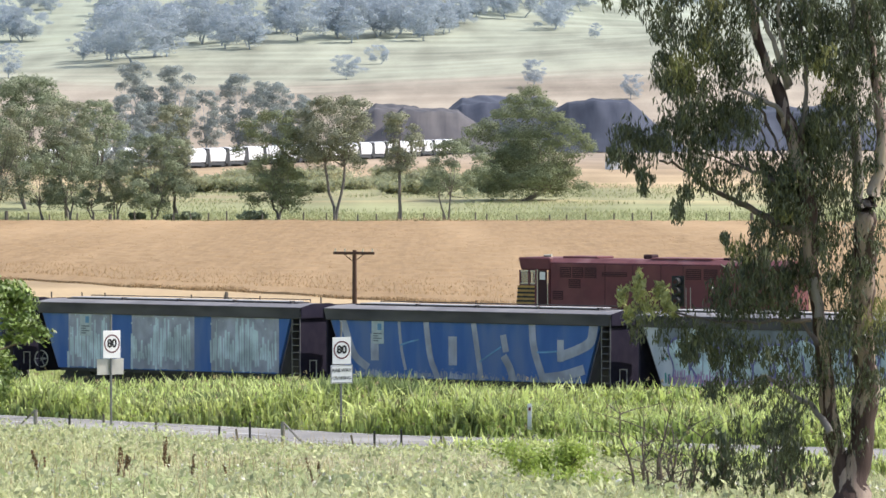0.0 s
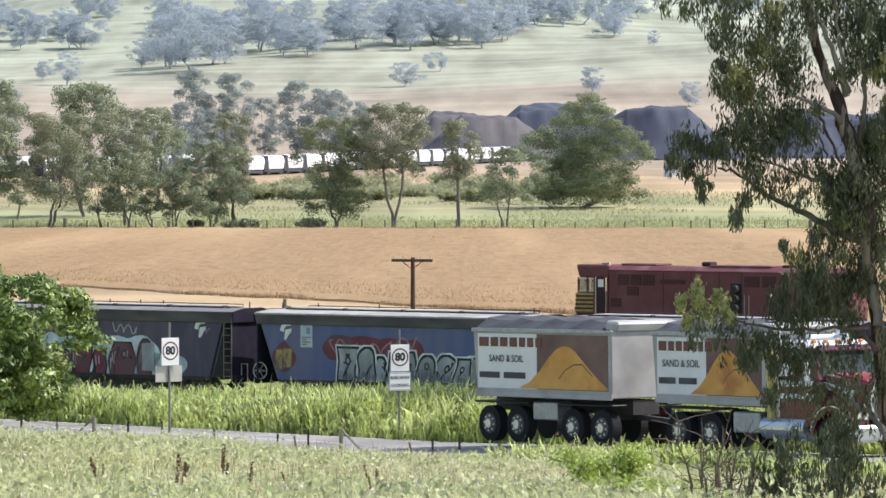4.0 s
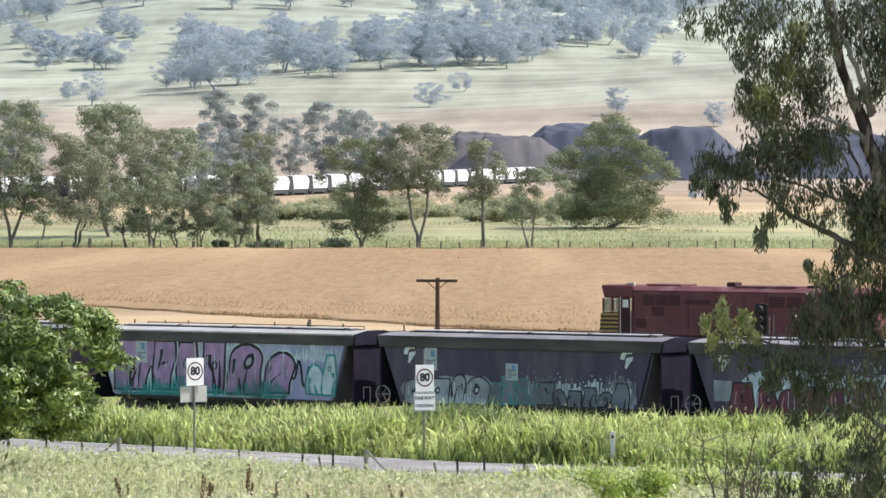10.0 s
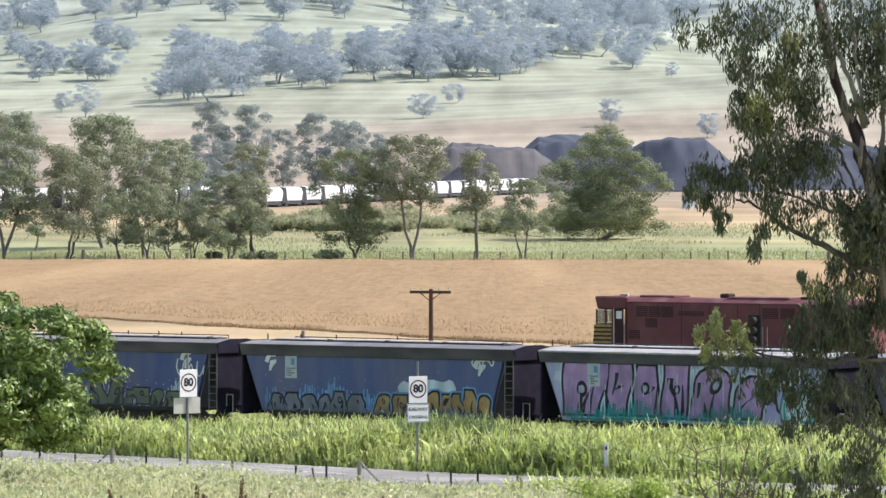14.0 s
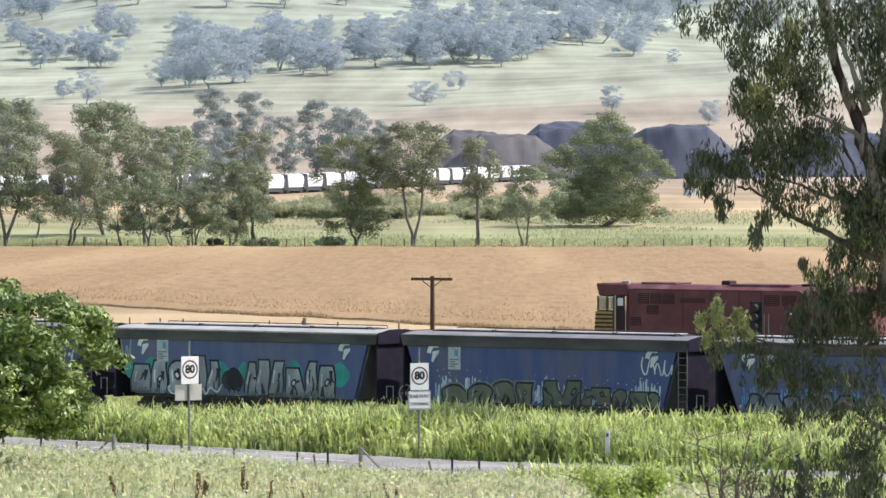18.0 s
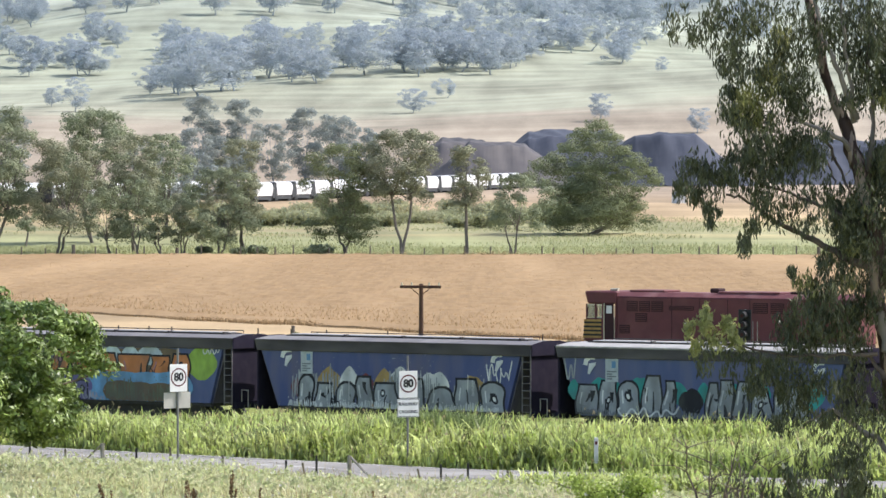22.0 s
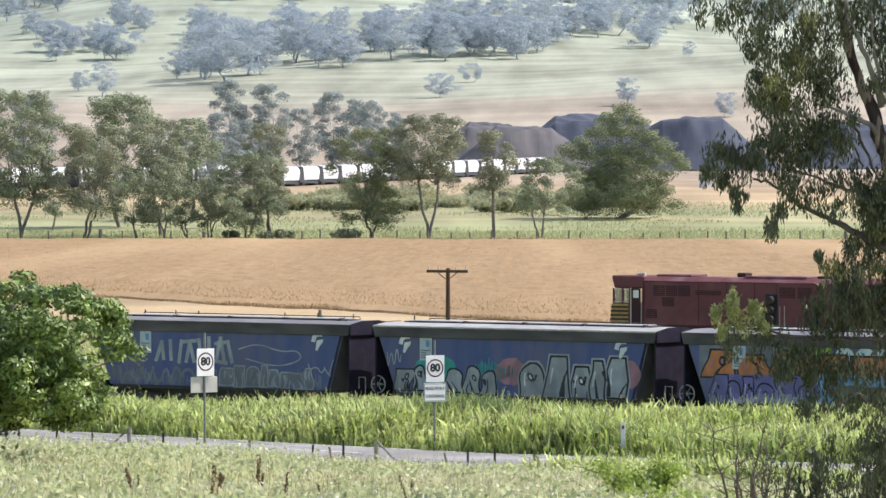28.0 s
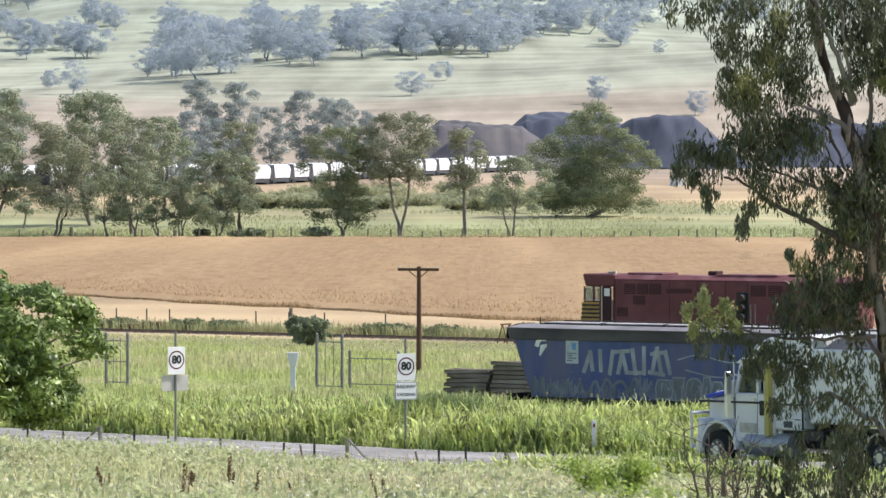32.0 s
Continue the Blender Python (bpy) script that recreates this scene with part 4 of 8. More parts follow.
DRY = mat("dry roadside grass", (0.40, 0.40, 0.22), 0.95, 0, (0.37, 0.395, 0.20), 0.3, per="island", amount=0.15, translucent=0.35)


def crop_front(x):
    """Northing of the crop's near edge at x."""
    return np.interp(x, [-90, -35, 4, 40, 90], [470, 402, 336, 288, 240]) + 1.2 * np.sin(x * 0.35) + 0.8 * np.sin(x * 1.1)


def build_crop():
    us = np.linspace(0, 1, 150)
    xs = np.linspace(-88, 88, 180)
    U, X = np.meshgrid(us, xs, indexing="ij")
    y0 = crop_front(X)
    Y = y0 + U ** 1.5 * (672 + 2 * np.sin(X * 0.1) - y0)
    g = np.random.default_rng(61)
    Z = 0.48 + 0.07 * np.sin(X * 0.4 + Y * 0.9) + g.uniform(-0.09, 0.09, X.shape)
    Z *= np.clip(0.3 + (Y - y0) / 70, 0, 1)
    Z[0], Z[-1] = 0.0, 0.0
    a, b = X.shape
    i = np.arange(a * b).reshape(a, b)
    f = np.stack([i[:-1, :-1], i[:-1, 1:], i[1:, 1:], i[1:, :-1]], -1).reshape(-1, 4)
    tagged(raw("ripe_crop", np.stack([X, Y, Z], -1).reshape(-1, 3), f, CROP), "ripe tan grain crop standing in a wide field", "crop", kind="stuff")
    n = 30000
    x = g.uniform(-88, 70, n)
    y = crop_front(x) + g.uniform(-0.9, 1.6, n)
    v, f = blades(x, y, np.zeros(n), g.uniform(0.08, 0.45, n) * (0.15 + 1.2 * patchy(x, y, 0.5, 68)), 0.03, g.uniform(0, 0.9, n), 62)
    tagged(raw("crop_edge_stalks", v, f, CROP_EDGE), "brown straggling stalks along the edge of the crop", "crop edge", kind="stuff")
    n = 36000
    x = g.uniform(-62, 62, n)
    y = crop_front(x) + 6 + g.uniform(0, 1, n) ** 1.5 * 250
    v, f = blades(x, y, np.full(n, 0.36), g.uniform(0.12, 0.28, n), 0.04, g.uniform(0.2, 1.1, n), 69)
    tagged(raw("crop_ears", v, f, CROP_EAR), "tan ears standing up from the ripe crop", "crop", kind="stuff")
    n = 9000
    x = g.uniform(-88, 88, n)
    y = 668 + g.normal(0, 3.0, n)
    v, f = blades(x, y, np.full(n, 0.1), g.uniform(0.3, 0.9, n) * (0.3 + patchy(x, y, 0.3, 70)), 0.08, g.uniform(0, 0.9, n), 71)
    tagged(raw("field_edge_grass", v, f, SEED), "tall straw-coloured grass along the crop's far edge", "grass", kind="stuff")
    n = 45000
    y = g.uniform(668, 720, n)
    x = g.uniform(-0.11, 0.11, n) * y
    v, f = blades(x, y, height(x, y), g.uniform(0.15, 0.6, n), 0.07, g.uniform(0, 1.0, n), 64)
    tagged(raw("fence_line_grass", v, f, DRY), "dry pale grass along the fence behind the crop", "grass", kind="stuff")
    n = 26000
    y = g.uniform(715, 860, n)
    x = g.uniform(-0.11, 0.11, n) * y
    keep = patchy(x, y, 0.12, 65) > 0.48
    x, y = x[keep], y[keep]
    v, f = blades(x, y, height(x, y), g.uniform(0.15, 0.6, len(x)), 0.10, g.uniform(0, 0.9, len(x)), 67)
    tagged(raw("pasture_tufts", v, f, DRY), "rank pale tufts of grass in the pasture behind the trees", "grass", kind="stuff")


build_crop()
# ---- the moving grain train ----
WAGON_PITCH, ROOF_LONG = 15.58, 14.4
WAGON_TURN = pose(0, 0, 0, 0, 0, -RAIL_TURN)
MOVING = []
STEEL_DARK = mat("dark grimy steel", (0.045, 0.042, 0.044), 0.75, 0.0, (0.065, 0.06, 0.058), 3, bump=0.2)
# black paint, with the shade of the gap between wagons in its colour
END_BLACK = mat("near-black end sheet", (0.026, 0.023, 0.036), 1.0, 0, (0.034, 0.030, 0.044), 2, spec=0.0)
EAVE = mat("dusty charcoal eave", (0.088, 0.078, 0.082), 0.8, 0, (0.062, 0.055, 0.06), 1.5, color3=(0.13, 0.118, 0.118), scale3=0.4, stretch=(0.5, 1, 1.5))
ROOF_GREY = mat("pale weathered roof", (0.40, 0.385, 0.37), 0.7, 0.0, (0.30, 0.29, 0.28), 1.0, color3=(0.47, 0.46, 0.44), scale3=0.4)
ROOF_DULL = mat("dull grey roof", (0.20, 0.19, 0.195), 0.7, 0.0, (0.15, 0.145, 0.15), 1.0, color3=(0.26, 0.25, 0.245), scale3=0.3)
BRIGHT = mat("worn bare steel", (0.42, 0.41, 0.40), 0.5, 0.4, (0.30, 0.28, 0.26), 5)
LADDER_STEEL = mat("grimy grey steel", (0.21, 0.195, 0.195), 0.7, 0.1, (0.14, 0.13, 0.13), 5)
PANEL_WHITE = mat("white placard paint", (0.50, 0.54, 0.57), 0.6, 0, (0.40, 0.44, 0.47), 4)
STREAK = (1.6, 1, 0.35)


def side_paint(name, c, c2, grime):
    return mat(name, c, 0.55, 0, c2, 1.2, color3=grime, scale3=0.6, bump=0.15, bump_scale=3, stretch=STREAK)


SIDES = {
    "black": side_paint("black wagon paint", (0.062, 0.052, 0.088), (0.080, 0.067, 0.108), (0.115, 0.094, 0.125)),
    "navy": side_paint("dark blue wagon paint", (0.071, 0.092, 0.227), (0.088, 0.108, 0.249), (0.121, 0.119, 0.207)),
    "blue": side_paint("bright blue wagon paint", (0.046, 0.115, 0.345), (0.060, 0.140, 0.390), (0.110, 0.165, 0.345)),
    "slate": side_paint("slate blue wagon paint", (0.086, 0.110, 0.241), (0.103, 0.127, 0.263), (0.140, 0.140, 0.235)),
    "pale": side_paint("pale blue sprayed paint", (0.310, 0.349, 0.547), (0.384, 0.336, 0.560), (0.488, 0.484, 0.672)),
    "grey": side_paint("greyish white sprayed paint", (0.532, 0.524, 0.601), (0.444, 0.444, 0.532), (0.370, 0.390, 0.476))}
# paled to lift the unlit hollow under the wagon's end
SLOPE_GREY = mat("purplish grey slope sheet", (0.15, 0.14, 0.175), 1.0, 0, (0.12, 0.11, 0.145), 2, spec=0.0)
SPRAY = {n: mat("sprayed " + n, tuple(min(k * 1.45, 0.8) for k in c), 0.6, 0, tuple(k * 1.0 for k in c), 2.2, color3=tuple(k * 0.55 + 0.05 for k in c), scale3=0.7, stretch=(1, 1, 0.6)) for n, c in {
    "white": (0.58, 0.60, 0.62), "silver": (0.27, 0.285, 0.31), "dim": (0.15, 0.16, 0.19), "ink": (0.016, 0.016, 0.022), "pink": (0.34, 0.21, 0.38), "rose": (0.30, 0.15, 0.18),
    "teal": (0.035, 0.25, 0.24), "orange": (0.40, 0.15, 0.06), "green": (0.24, 0.36, 0.07), "red": (0.13, 0.035, 0.05), "gold": (0.33, 0.22, 0.09), "sky": (0.13, 0.28, 0.48),
    "violet": (0.13, 0.115, 0.27), "moss": (0.12, 0.13, 0.09), "cloud": (0.44, 0.51, 0.57), "lilac": (0.30, 0.30, 0.37), "brown": (0.13, 0.095, 0.065)}.items()}


def wagon_at(k, t):
    """Middle of wagon k, counted from the tail, on the rail at t seconds: the train loses a little speed."""
    a = -191.92 + WAGON_PITCH * k + 6.116 * t - 0.004327 * t * t + 0.0000541 * t ** 3 + 7.05
    return Matrix.Translation((RAIL_P[0] + a * RC, RAIL_P[1] - a * RS, 0)) @ WAGON_TURN


def ribbon(points, wide):
    pts = [Vector((x, 0, z)) for x, z in points]
    vs = []
    for i, p in enumerate(pts):
        d = (pts[min(i + 1, len(pts) - 1)] - pts[max(i - 1, 0)]).normalized()
        n = Vector((-d.z, 0, d.x))
        e = d * wide * (0.4 if i == len(pts) - 1 else -0.4 if i == 0 else 0)
        vs += [p + n * wide / 2 + e, p - n * wide / 2 + e]
    return vs, [(2 * i, 2 * i + 1, 2 * i + 3, 2 * i + 2) for i in range(len(pts) - 1)]


def smooth(points, g, wobble):
    """Corner-cut polyline with a little wobble."""
    pts = [(x + g.normal(0, wobble), z + g.normal(0, wobble)) for x, z in points]
    for _ in range(2):
        out = [pts[0]]
        for (ax, az), (bx, bz) in zip(pts, pts[1:]):
            out += [(ax * 0.75 + bx * 0.25, az * 0.75 + bz * 0.25), (ax * 0.25 + bx * 0.75, az * 0.25 + bz * 0.75)]
        pts = out + [pts[-1]]
    return pts


def strokes(w, name, lines, wide, color, off):
    """Paint strokes on the wagon's side, each a hair proud of the one before."""
    pieces = []
    for k, pts in enumerate(lines):
        v, f = ribbon(pts, wide)
        pieces.append(([(p.x, off - 0.0007 * k, min(max(p.z, 1.01), 3.455)) for p in v], f))
    return raw(name, *joined(pieces), SPRAY[color], w)


def scrawl(w, x0, x1, z0, z1, turns, fat, color, seed, depth=1):
    """A thin sprayed scribble: one line that runs up and down with loops."""
    g = np.random.default_rng(seed)
    n = turns * 2 + 1
    pts = []
    for k in range(n):
        x = x0 + (x1 - x0) * k / (n - 1) + g.normal(0, 0.25) * (x1 - x0) / n
        pts.append((x, (z0 if k % 2 else z1) + g.uniform(-0.3, 0.3) * (z1 - z0)))
        if g.random() < 0.35:
            pts.append((x - 0.5 * (x1 - x0) / n, (z0 + z1) / 2 + g.uniform(-0.3, 0.3) * (z1 - z0)))
    strokes(w, "sprayed_scribble", [smooth(pts, g, 0.01)], fat, color, -1.4245 - 0.006 * depth)


def lettering(w, x0, x1, z0, z1, count, fat, fill, edge, seed, depth=1, slant=0.06, shine=None, rim=0.075, glow=None):
    """A row of sprayed blobs in place of characters that nobody can read: rounded or chopped heads, wedge slits, an outline and a shine."""
    if edge is None:
        scrawl(w, x0, x1, z0, z1, count, fat, fill, seed, depth)
        return
    g = np.random.default_rng(seed)
    parts = g.uniform(0.65, 1.35, count)
    xs = x0 + np.concatenate([[0], np.cumsum(parts)]) / parts.sum() * (x1 - x0)
    base = -1.4245 - 0.006 * depth
    rows = np.linspace(0, 1, 13)
    for c in range(count):
        wide, lo, hi = xs[c + 1] - xs[c], z0 + g.uniform(-0.05, 0.08), z1 - g.uniform(-0.1, 0.4) * (z1 - z0) * 0.8
        mid, lean, flare = (xs[c] + xs[c + 1]) / 2, slant * (hi - lo) + g.normal(0, 0.10), g.uniform(-0.22, 0.16)
        style, sway, ph = g.integers(0, 3), g.uniform(-0.07, 0.07), g.uniform(0, 6)
        half = 0.43 * wide * (1 + flare * (rows - 0.5) + 0.10 * np.sin(rows * 5 + ph))
        if style == 0:
            half = half * np.sqrt(np.clip(1 - np.clip((rows - 0.6) / 0.41, 0, 1) ** 2, 0.02, 1))
        elif style == 1:
            half = half * np.clip(1.25 - rows * 0.6, 0.3, 1.0)
        cen = mid + lean * (rows - 0.4) + sway * np.sin(rows * 6.28)
        off = base - 0.0035 * (c % 2)

        def sheet(grow, y):
            zz = np.clip(lo + (hi - lo) * rows + grow * np.where(rows > 0.5, 1, -1) * np.clip(np.abs(rows - 0.5) * 4 - 1, 0, 1), 1.01, 3.455)
            v = [(cx + s * (hw + grow), y, z) for cx, hw, z in zip(cen, half, zz) for s in (-1, 1)]
            return v, [(2 * i, 2 * i + 1, 2 * i + 3, 2 * i + 2) for i in range(len(rows) - 1)]

        if glow:
            raw("sprayed_halo", *sheet(rim + 0.07, off + 0.0045 - 0.002 * (c % 2)), SPRAY[glow], w)
        o = raw("sprayed_outline", *sheet(rim, off), SPRAY[edge], w)
        raw("sprayed_fill", *sheet(-0.01, off - 0.0075), SPRAY[fill], o)
        slits = []
        for k in range(int(g.integers(1, 4))):
            u = g.uniform(-0.45, 0.45)
            below = g.random() < 0.6
            h0, h1 = (0.02, g.uniform(0.3, 0.7)) if below else (g.uniform(0.55, 0.9), g.uniform(0.35, 0.5))
            fat0 = rim * g.uniform(0.8, 3.2)
            bend = g.normal(0, 0.16) * wide
            v, f = [], []
            for i, t in enumerate(np.linspace(0, 1, 5)):
                h = h0 + (h1 - h0) * t
                x = float(np.interp(h, rows, cen)) + u * wide * 0.75 + bend * t * t
                hw = fat0 * (1 - 0.8 * t) / 2 + 0.012
                z = min(max(lo + (hi - lo) * h, 1.01), 3.455)
                v += [(x - hw, off - 0.0085 - 0.0007 * k, z), (x + hw, off - 0.0085 - 0.0007 * k, z)]
                if i:
                    f.append((2 * i - 2, 2 * i - 1, 2 * i + 1, 2 * i))
            slits.append((v, f))
        raw("sprayed_slit", *joined(slits), SPRAY[edge], o)
        if g.random() < 0.45 and wide > 0.7:
            # an oval eye with a dark rim, set off the middle
            h, tilt = g.uniform(0.45, 0.68), g.uniform(-0.6, 0.6)
            ex, ez, er = float(np.interp(h, rows, cen)) + g.uniform(-0.1, 0.1) * wide, lo + (hi - lo) * h, min(wide, hi - lo) * g.uniform(0.10, 0.16)
            turn = [2 * math.pi * k / 12 for k in range(12)]
            for grow, color, deep in ((1.0, edge, 0.0105), (0.5, shine or fill, 0.0118)):
                v = [(ex + er * grow * (math.cos(a) + tilt * math.sin(a)), off - deep, ez + 1.3 * er * grow * math.sin(a)) for a in turn] + [(ex, off - deep, ez)]
                raw("sprayed_eye", v, [(k, (k + 1) % 12, 12) for k in range(12)], SPRAY[color], o)
        if shine:
            v, f = ribbon([(float(np.interp(h, rows, cen - half * 0.62)), lo + (hi - lo) * h) for h in (0.35, 0.5, 0.62, 0.72)], 0.07)
            raw("sprayed_shine", [(p.x, off - 0.0115, p.z) for p in v], f, SPRAY[shine], o)


def cloud(w, x0, x1, z0, z1, color, seed, depth=0, name="sprayed_cloud", rag=0.18, square=False):
    """A ragged patch of paint on the wagon's side, with a scalloped top."""
    g = np.random.default_rng(seed)
    n = max(int((x1 - x0) / 0.09), 6)
    off = -1.4245 - 0.006 * depth
    xs = np.linspace(x0, x1, n)
    ends = np.ones(n) if square else np.clip(np.minimum(xs - x0, x1 - xs) / max(0.45 * (z1 - z0), 0.1), 0.02, 1) ** 0.5
    mid, half = (z0 + z1) / 2, (z1 - z0) / 2
    puff = np.abs(np.sin(xs * g.uniform(2.0, 3.2) + seed)) * 0.9 + 0.5 * np.sin(xs * 0.9 + seed * 1.7)
    wave = 1 + rag * (puff - 0.5 + g.uniform(-0.12, 0.12, n))
    top = np.clip(mid + half * wave * ends, 1.02, 3.45)
    bot = np.clip(mid - half * ends * (1 + rag * g.uniform(-0.4, 0.4, n)), 1.01, 3.44)
    vs = [(x, off, z) for x, a, b in zip(xs, top, np.minimum(bot, top - 0.01)) for z in (b, a)]
    fs = [(2 * i, 2 * i + 2, 2 * i + 3, 2 * i + 1) for i in range(n - 1)]
    raw(name, vs, fs, SPRAY[color], w)


def fading_row(w, x0, x1, z0, z1, color, seed, depth=0, thick=0.07):
    """A soft-edged band of spray, as many fine upright dabs and specks."""
    g = np.random.default_rng(seed)
    pieces = []
    for x in np.arange(x0, x1, thick * 1.2):
        sway = 0.25 * math.sin(x * 1.3 + seed) + 0.15 * math.sin(x * 3.7 + seed * 2)
        a, b = z0 + g.uniform(0, 0.3) * (z1 - z0), z1 + (sway - g.uniform(0.1, 0.55)) * (z1 - z0)
        if b > a + 0.05:
            v, f = ribbon([(x, a), (x + g.normal(0, 0.03), b)], thick * g.uniform(0.6, 1.1))
            pieces.append(([(p.x, -1.4245 - 0.006 * depth, min(max(p.z, 1.01), 3.45)) for p in v], f))
        if g.random() < 0.5:
            zz, s = z1 + (sway + g.uniform(-0.3, 0.3)) * (z1 - z0), thick * g.uniform(0.2, 0.5)
            zz = min(max(zz, 1.1), 3.4)
            pieces.append(([(x - s, -1.4245 - 0.006 * depth, zz), (x, -1.4245 - 0.006 * depth, zz - s), (x + s, -1.4245 - 0.006 * depth, zz), (x, -1.4245 - 0.006 * depth, zz + s)], [(0, 1, 2, 3)]))
    tagged(raw("sprayed_band", *joined(pieces), SPRAY[color], w), kind="stuff")


def drips(w, x0, x1, z0, z1, color, seed, n, depth=1):
    """Thin runs of paint that have trickled down."""
    g = np.random.default_rng(seed)
    lines = []
    for k in range(n):
        x, z = g.uniform(x0, x1), g.uniform(z0 + 0.5 * (z1 - z0), z1)
        lines.append([(x, z), (x + g.normal(0, 0.015), z - g.uniform(0.2, 0.9) * (z - z0))])
    strokes(w, "paint_run", lines, 0.035, color, -1.4245 - 0.006 * depth)


def emblem(w, x, z, s=0.62, color="white"):
    """The owner's mark, as two plain hooked shapes."""
    off = -1.4245 - 0.02
    a = [(0.95, 0.97), (0.45, 1.0), (0.1, 0.78), (0.0, 0.5), (0.34, 0.44), (0.4, 0.64), (0.56, 0.78), (0.95, 0.78)]
    b = [(0.48, 0.56), (1.02, 0.64), (1.0, 0.46), (0.78, 0.42), (0.8, 0.29), (0.64, 0.26), (0.52, -0.02), (0.36, 0.03), (0.44, 0.3)]
    for poly in (a, b):
        bm = bmesh.new()
        f = bm.faces.new([bm.verts.new((x + px * s, off, z + pz * s * 1.25)) for px, pz in poly])
        bmesh.ops.triangulate(bm, faces=[f])
        part("emblem", bm, SPRAY[color], w)


def placard(w, x, z, wide=0.62, tall=0.95):
    o = part("placard", box(x, x + wide, -1.445, -1.425, z, z + tall), PANEL_WHITE, w, "white data placard")
    for k in range(4):
        part("text_bar", box(x + 0.08, x + wide * (0.55 + 0.3 * (k % 2)), -1.452, -1.446, z + 0.1 + k * 0.1, z + 0.15 + k * 0.1), SPRAY["dim"], o)
    part("text_bar", box(x + wide * 0.5, x + wide * 0.82, -1.452, -1.446, z + tall * 0.6, z + tall * 0.9), SPRAY["sky"], o)


def hand_wheel(w, x, z, y=-1.33):
    bm = bmesh.new()
    n, R = 18, 0.36
    for k in range(n):
        a, b = 2 * math.pi * k / n, 2 * math.pi * (k + 1) / n
        rod((x + R * math.cos(a), y, z + R * math.sin(a)), (x + R * math.cos(b), y, z + R * math.sin(b)), 0.03, bm, 5)
    for k in range(6):
        a = math.pi * k / 3
        rod((x, y, z), (x + R * math.cos(a), y, z + R * math.sin(a)), 0.018, bm, 4)
    rod((x, y + 0.25, z), (x, y - 0.03, z), 0.05, bm, 6)
    part("brake_wheel", bm, BRIGHT, w, "spoked steel brake wheel")


def grab_rail(w, x, z0, z1, wide=0.34, y=-1.40):
    bm = bmesh.new()
    rod((x, y, z0), (x, y, z1), 0.022, bm, 5)
    rod((x + wide, y, z0), (x + wide, y, z1), 0.022, bm, 5)
    rod((x - 0.02, y, z1), (x + wide + 0.02, y, z1), 0.022, bm, 5)
    part("grab_rail", bm, BRIGHT, w)


def ladder(w, x, y=-1.46):
    o = part("ladder", rod((x, y, 0.9), (x, y, 3.75), 0.025, rod((x + 0.42, y, 0.9), (x + 0.42, y, 3.75), 0.025, None, 5), 5), LADDER_STEEL, w, "grimy steel end ladder")
    for z in np.arange(1.05, 3.6, 0.3):
        part("rung", rod((x, y, z), (x + 0.42, y, z), 0.018, None, 5), LADDER_STEEL, o)


def bogie(w, x):
    o = part("bogie", prism([(x - 1.3, 0.62), (x - 0.45, 0.72), (x - 0.3, 0.86), (x + 0.3, 0.86), (x + 0.45, 0.72), (x + 1.3, 0.62), (x + 1.3, 0.42), (x + 0.3, 0.26), (x - 0.3, 0.26), (x - 1.3, 0.42)], -1.0, -0.84), STEEL_DARK, w)
    part("side_frame", prism([(x - 1.3, 0.62), (x + 1.3, 0.62), (x + 0.3, 0.26), (x - 0.3, 0.26)], 0.84, 1.0), STEEL_DARK, o)
    for dx in (-0.88, 0.88):
        for y in (-0.76, 0.76):
            part("wheel", rod((x + dx, y - 0.065, 0.46), (x + dx, y + 0.065, 0.46), 0.43, None, 20), STEEL_DARK, o)


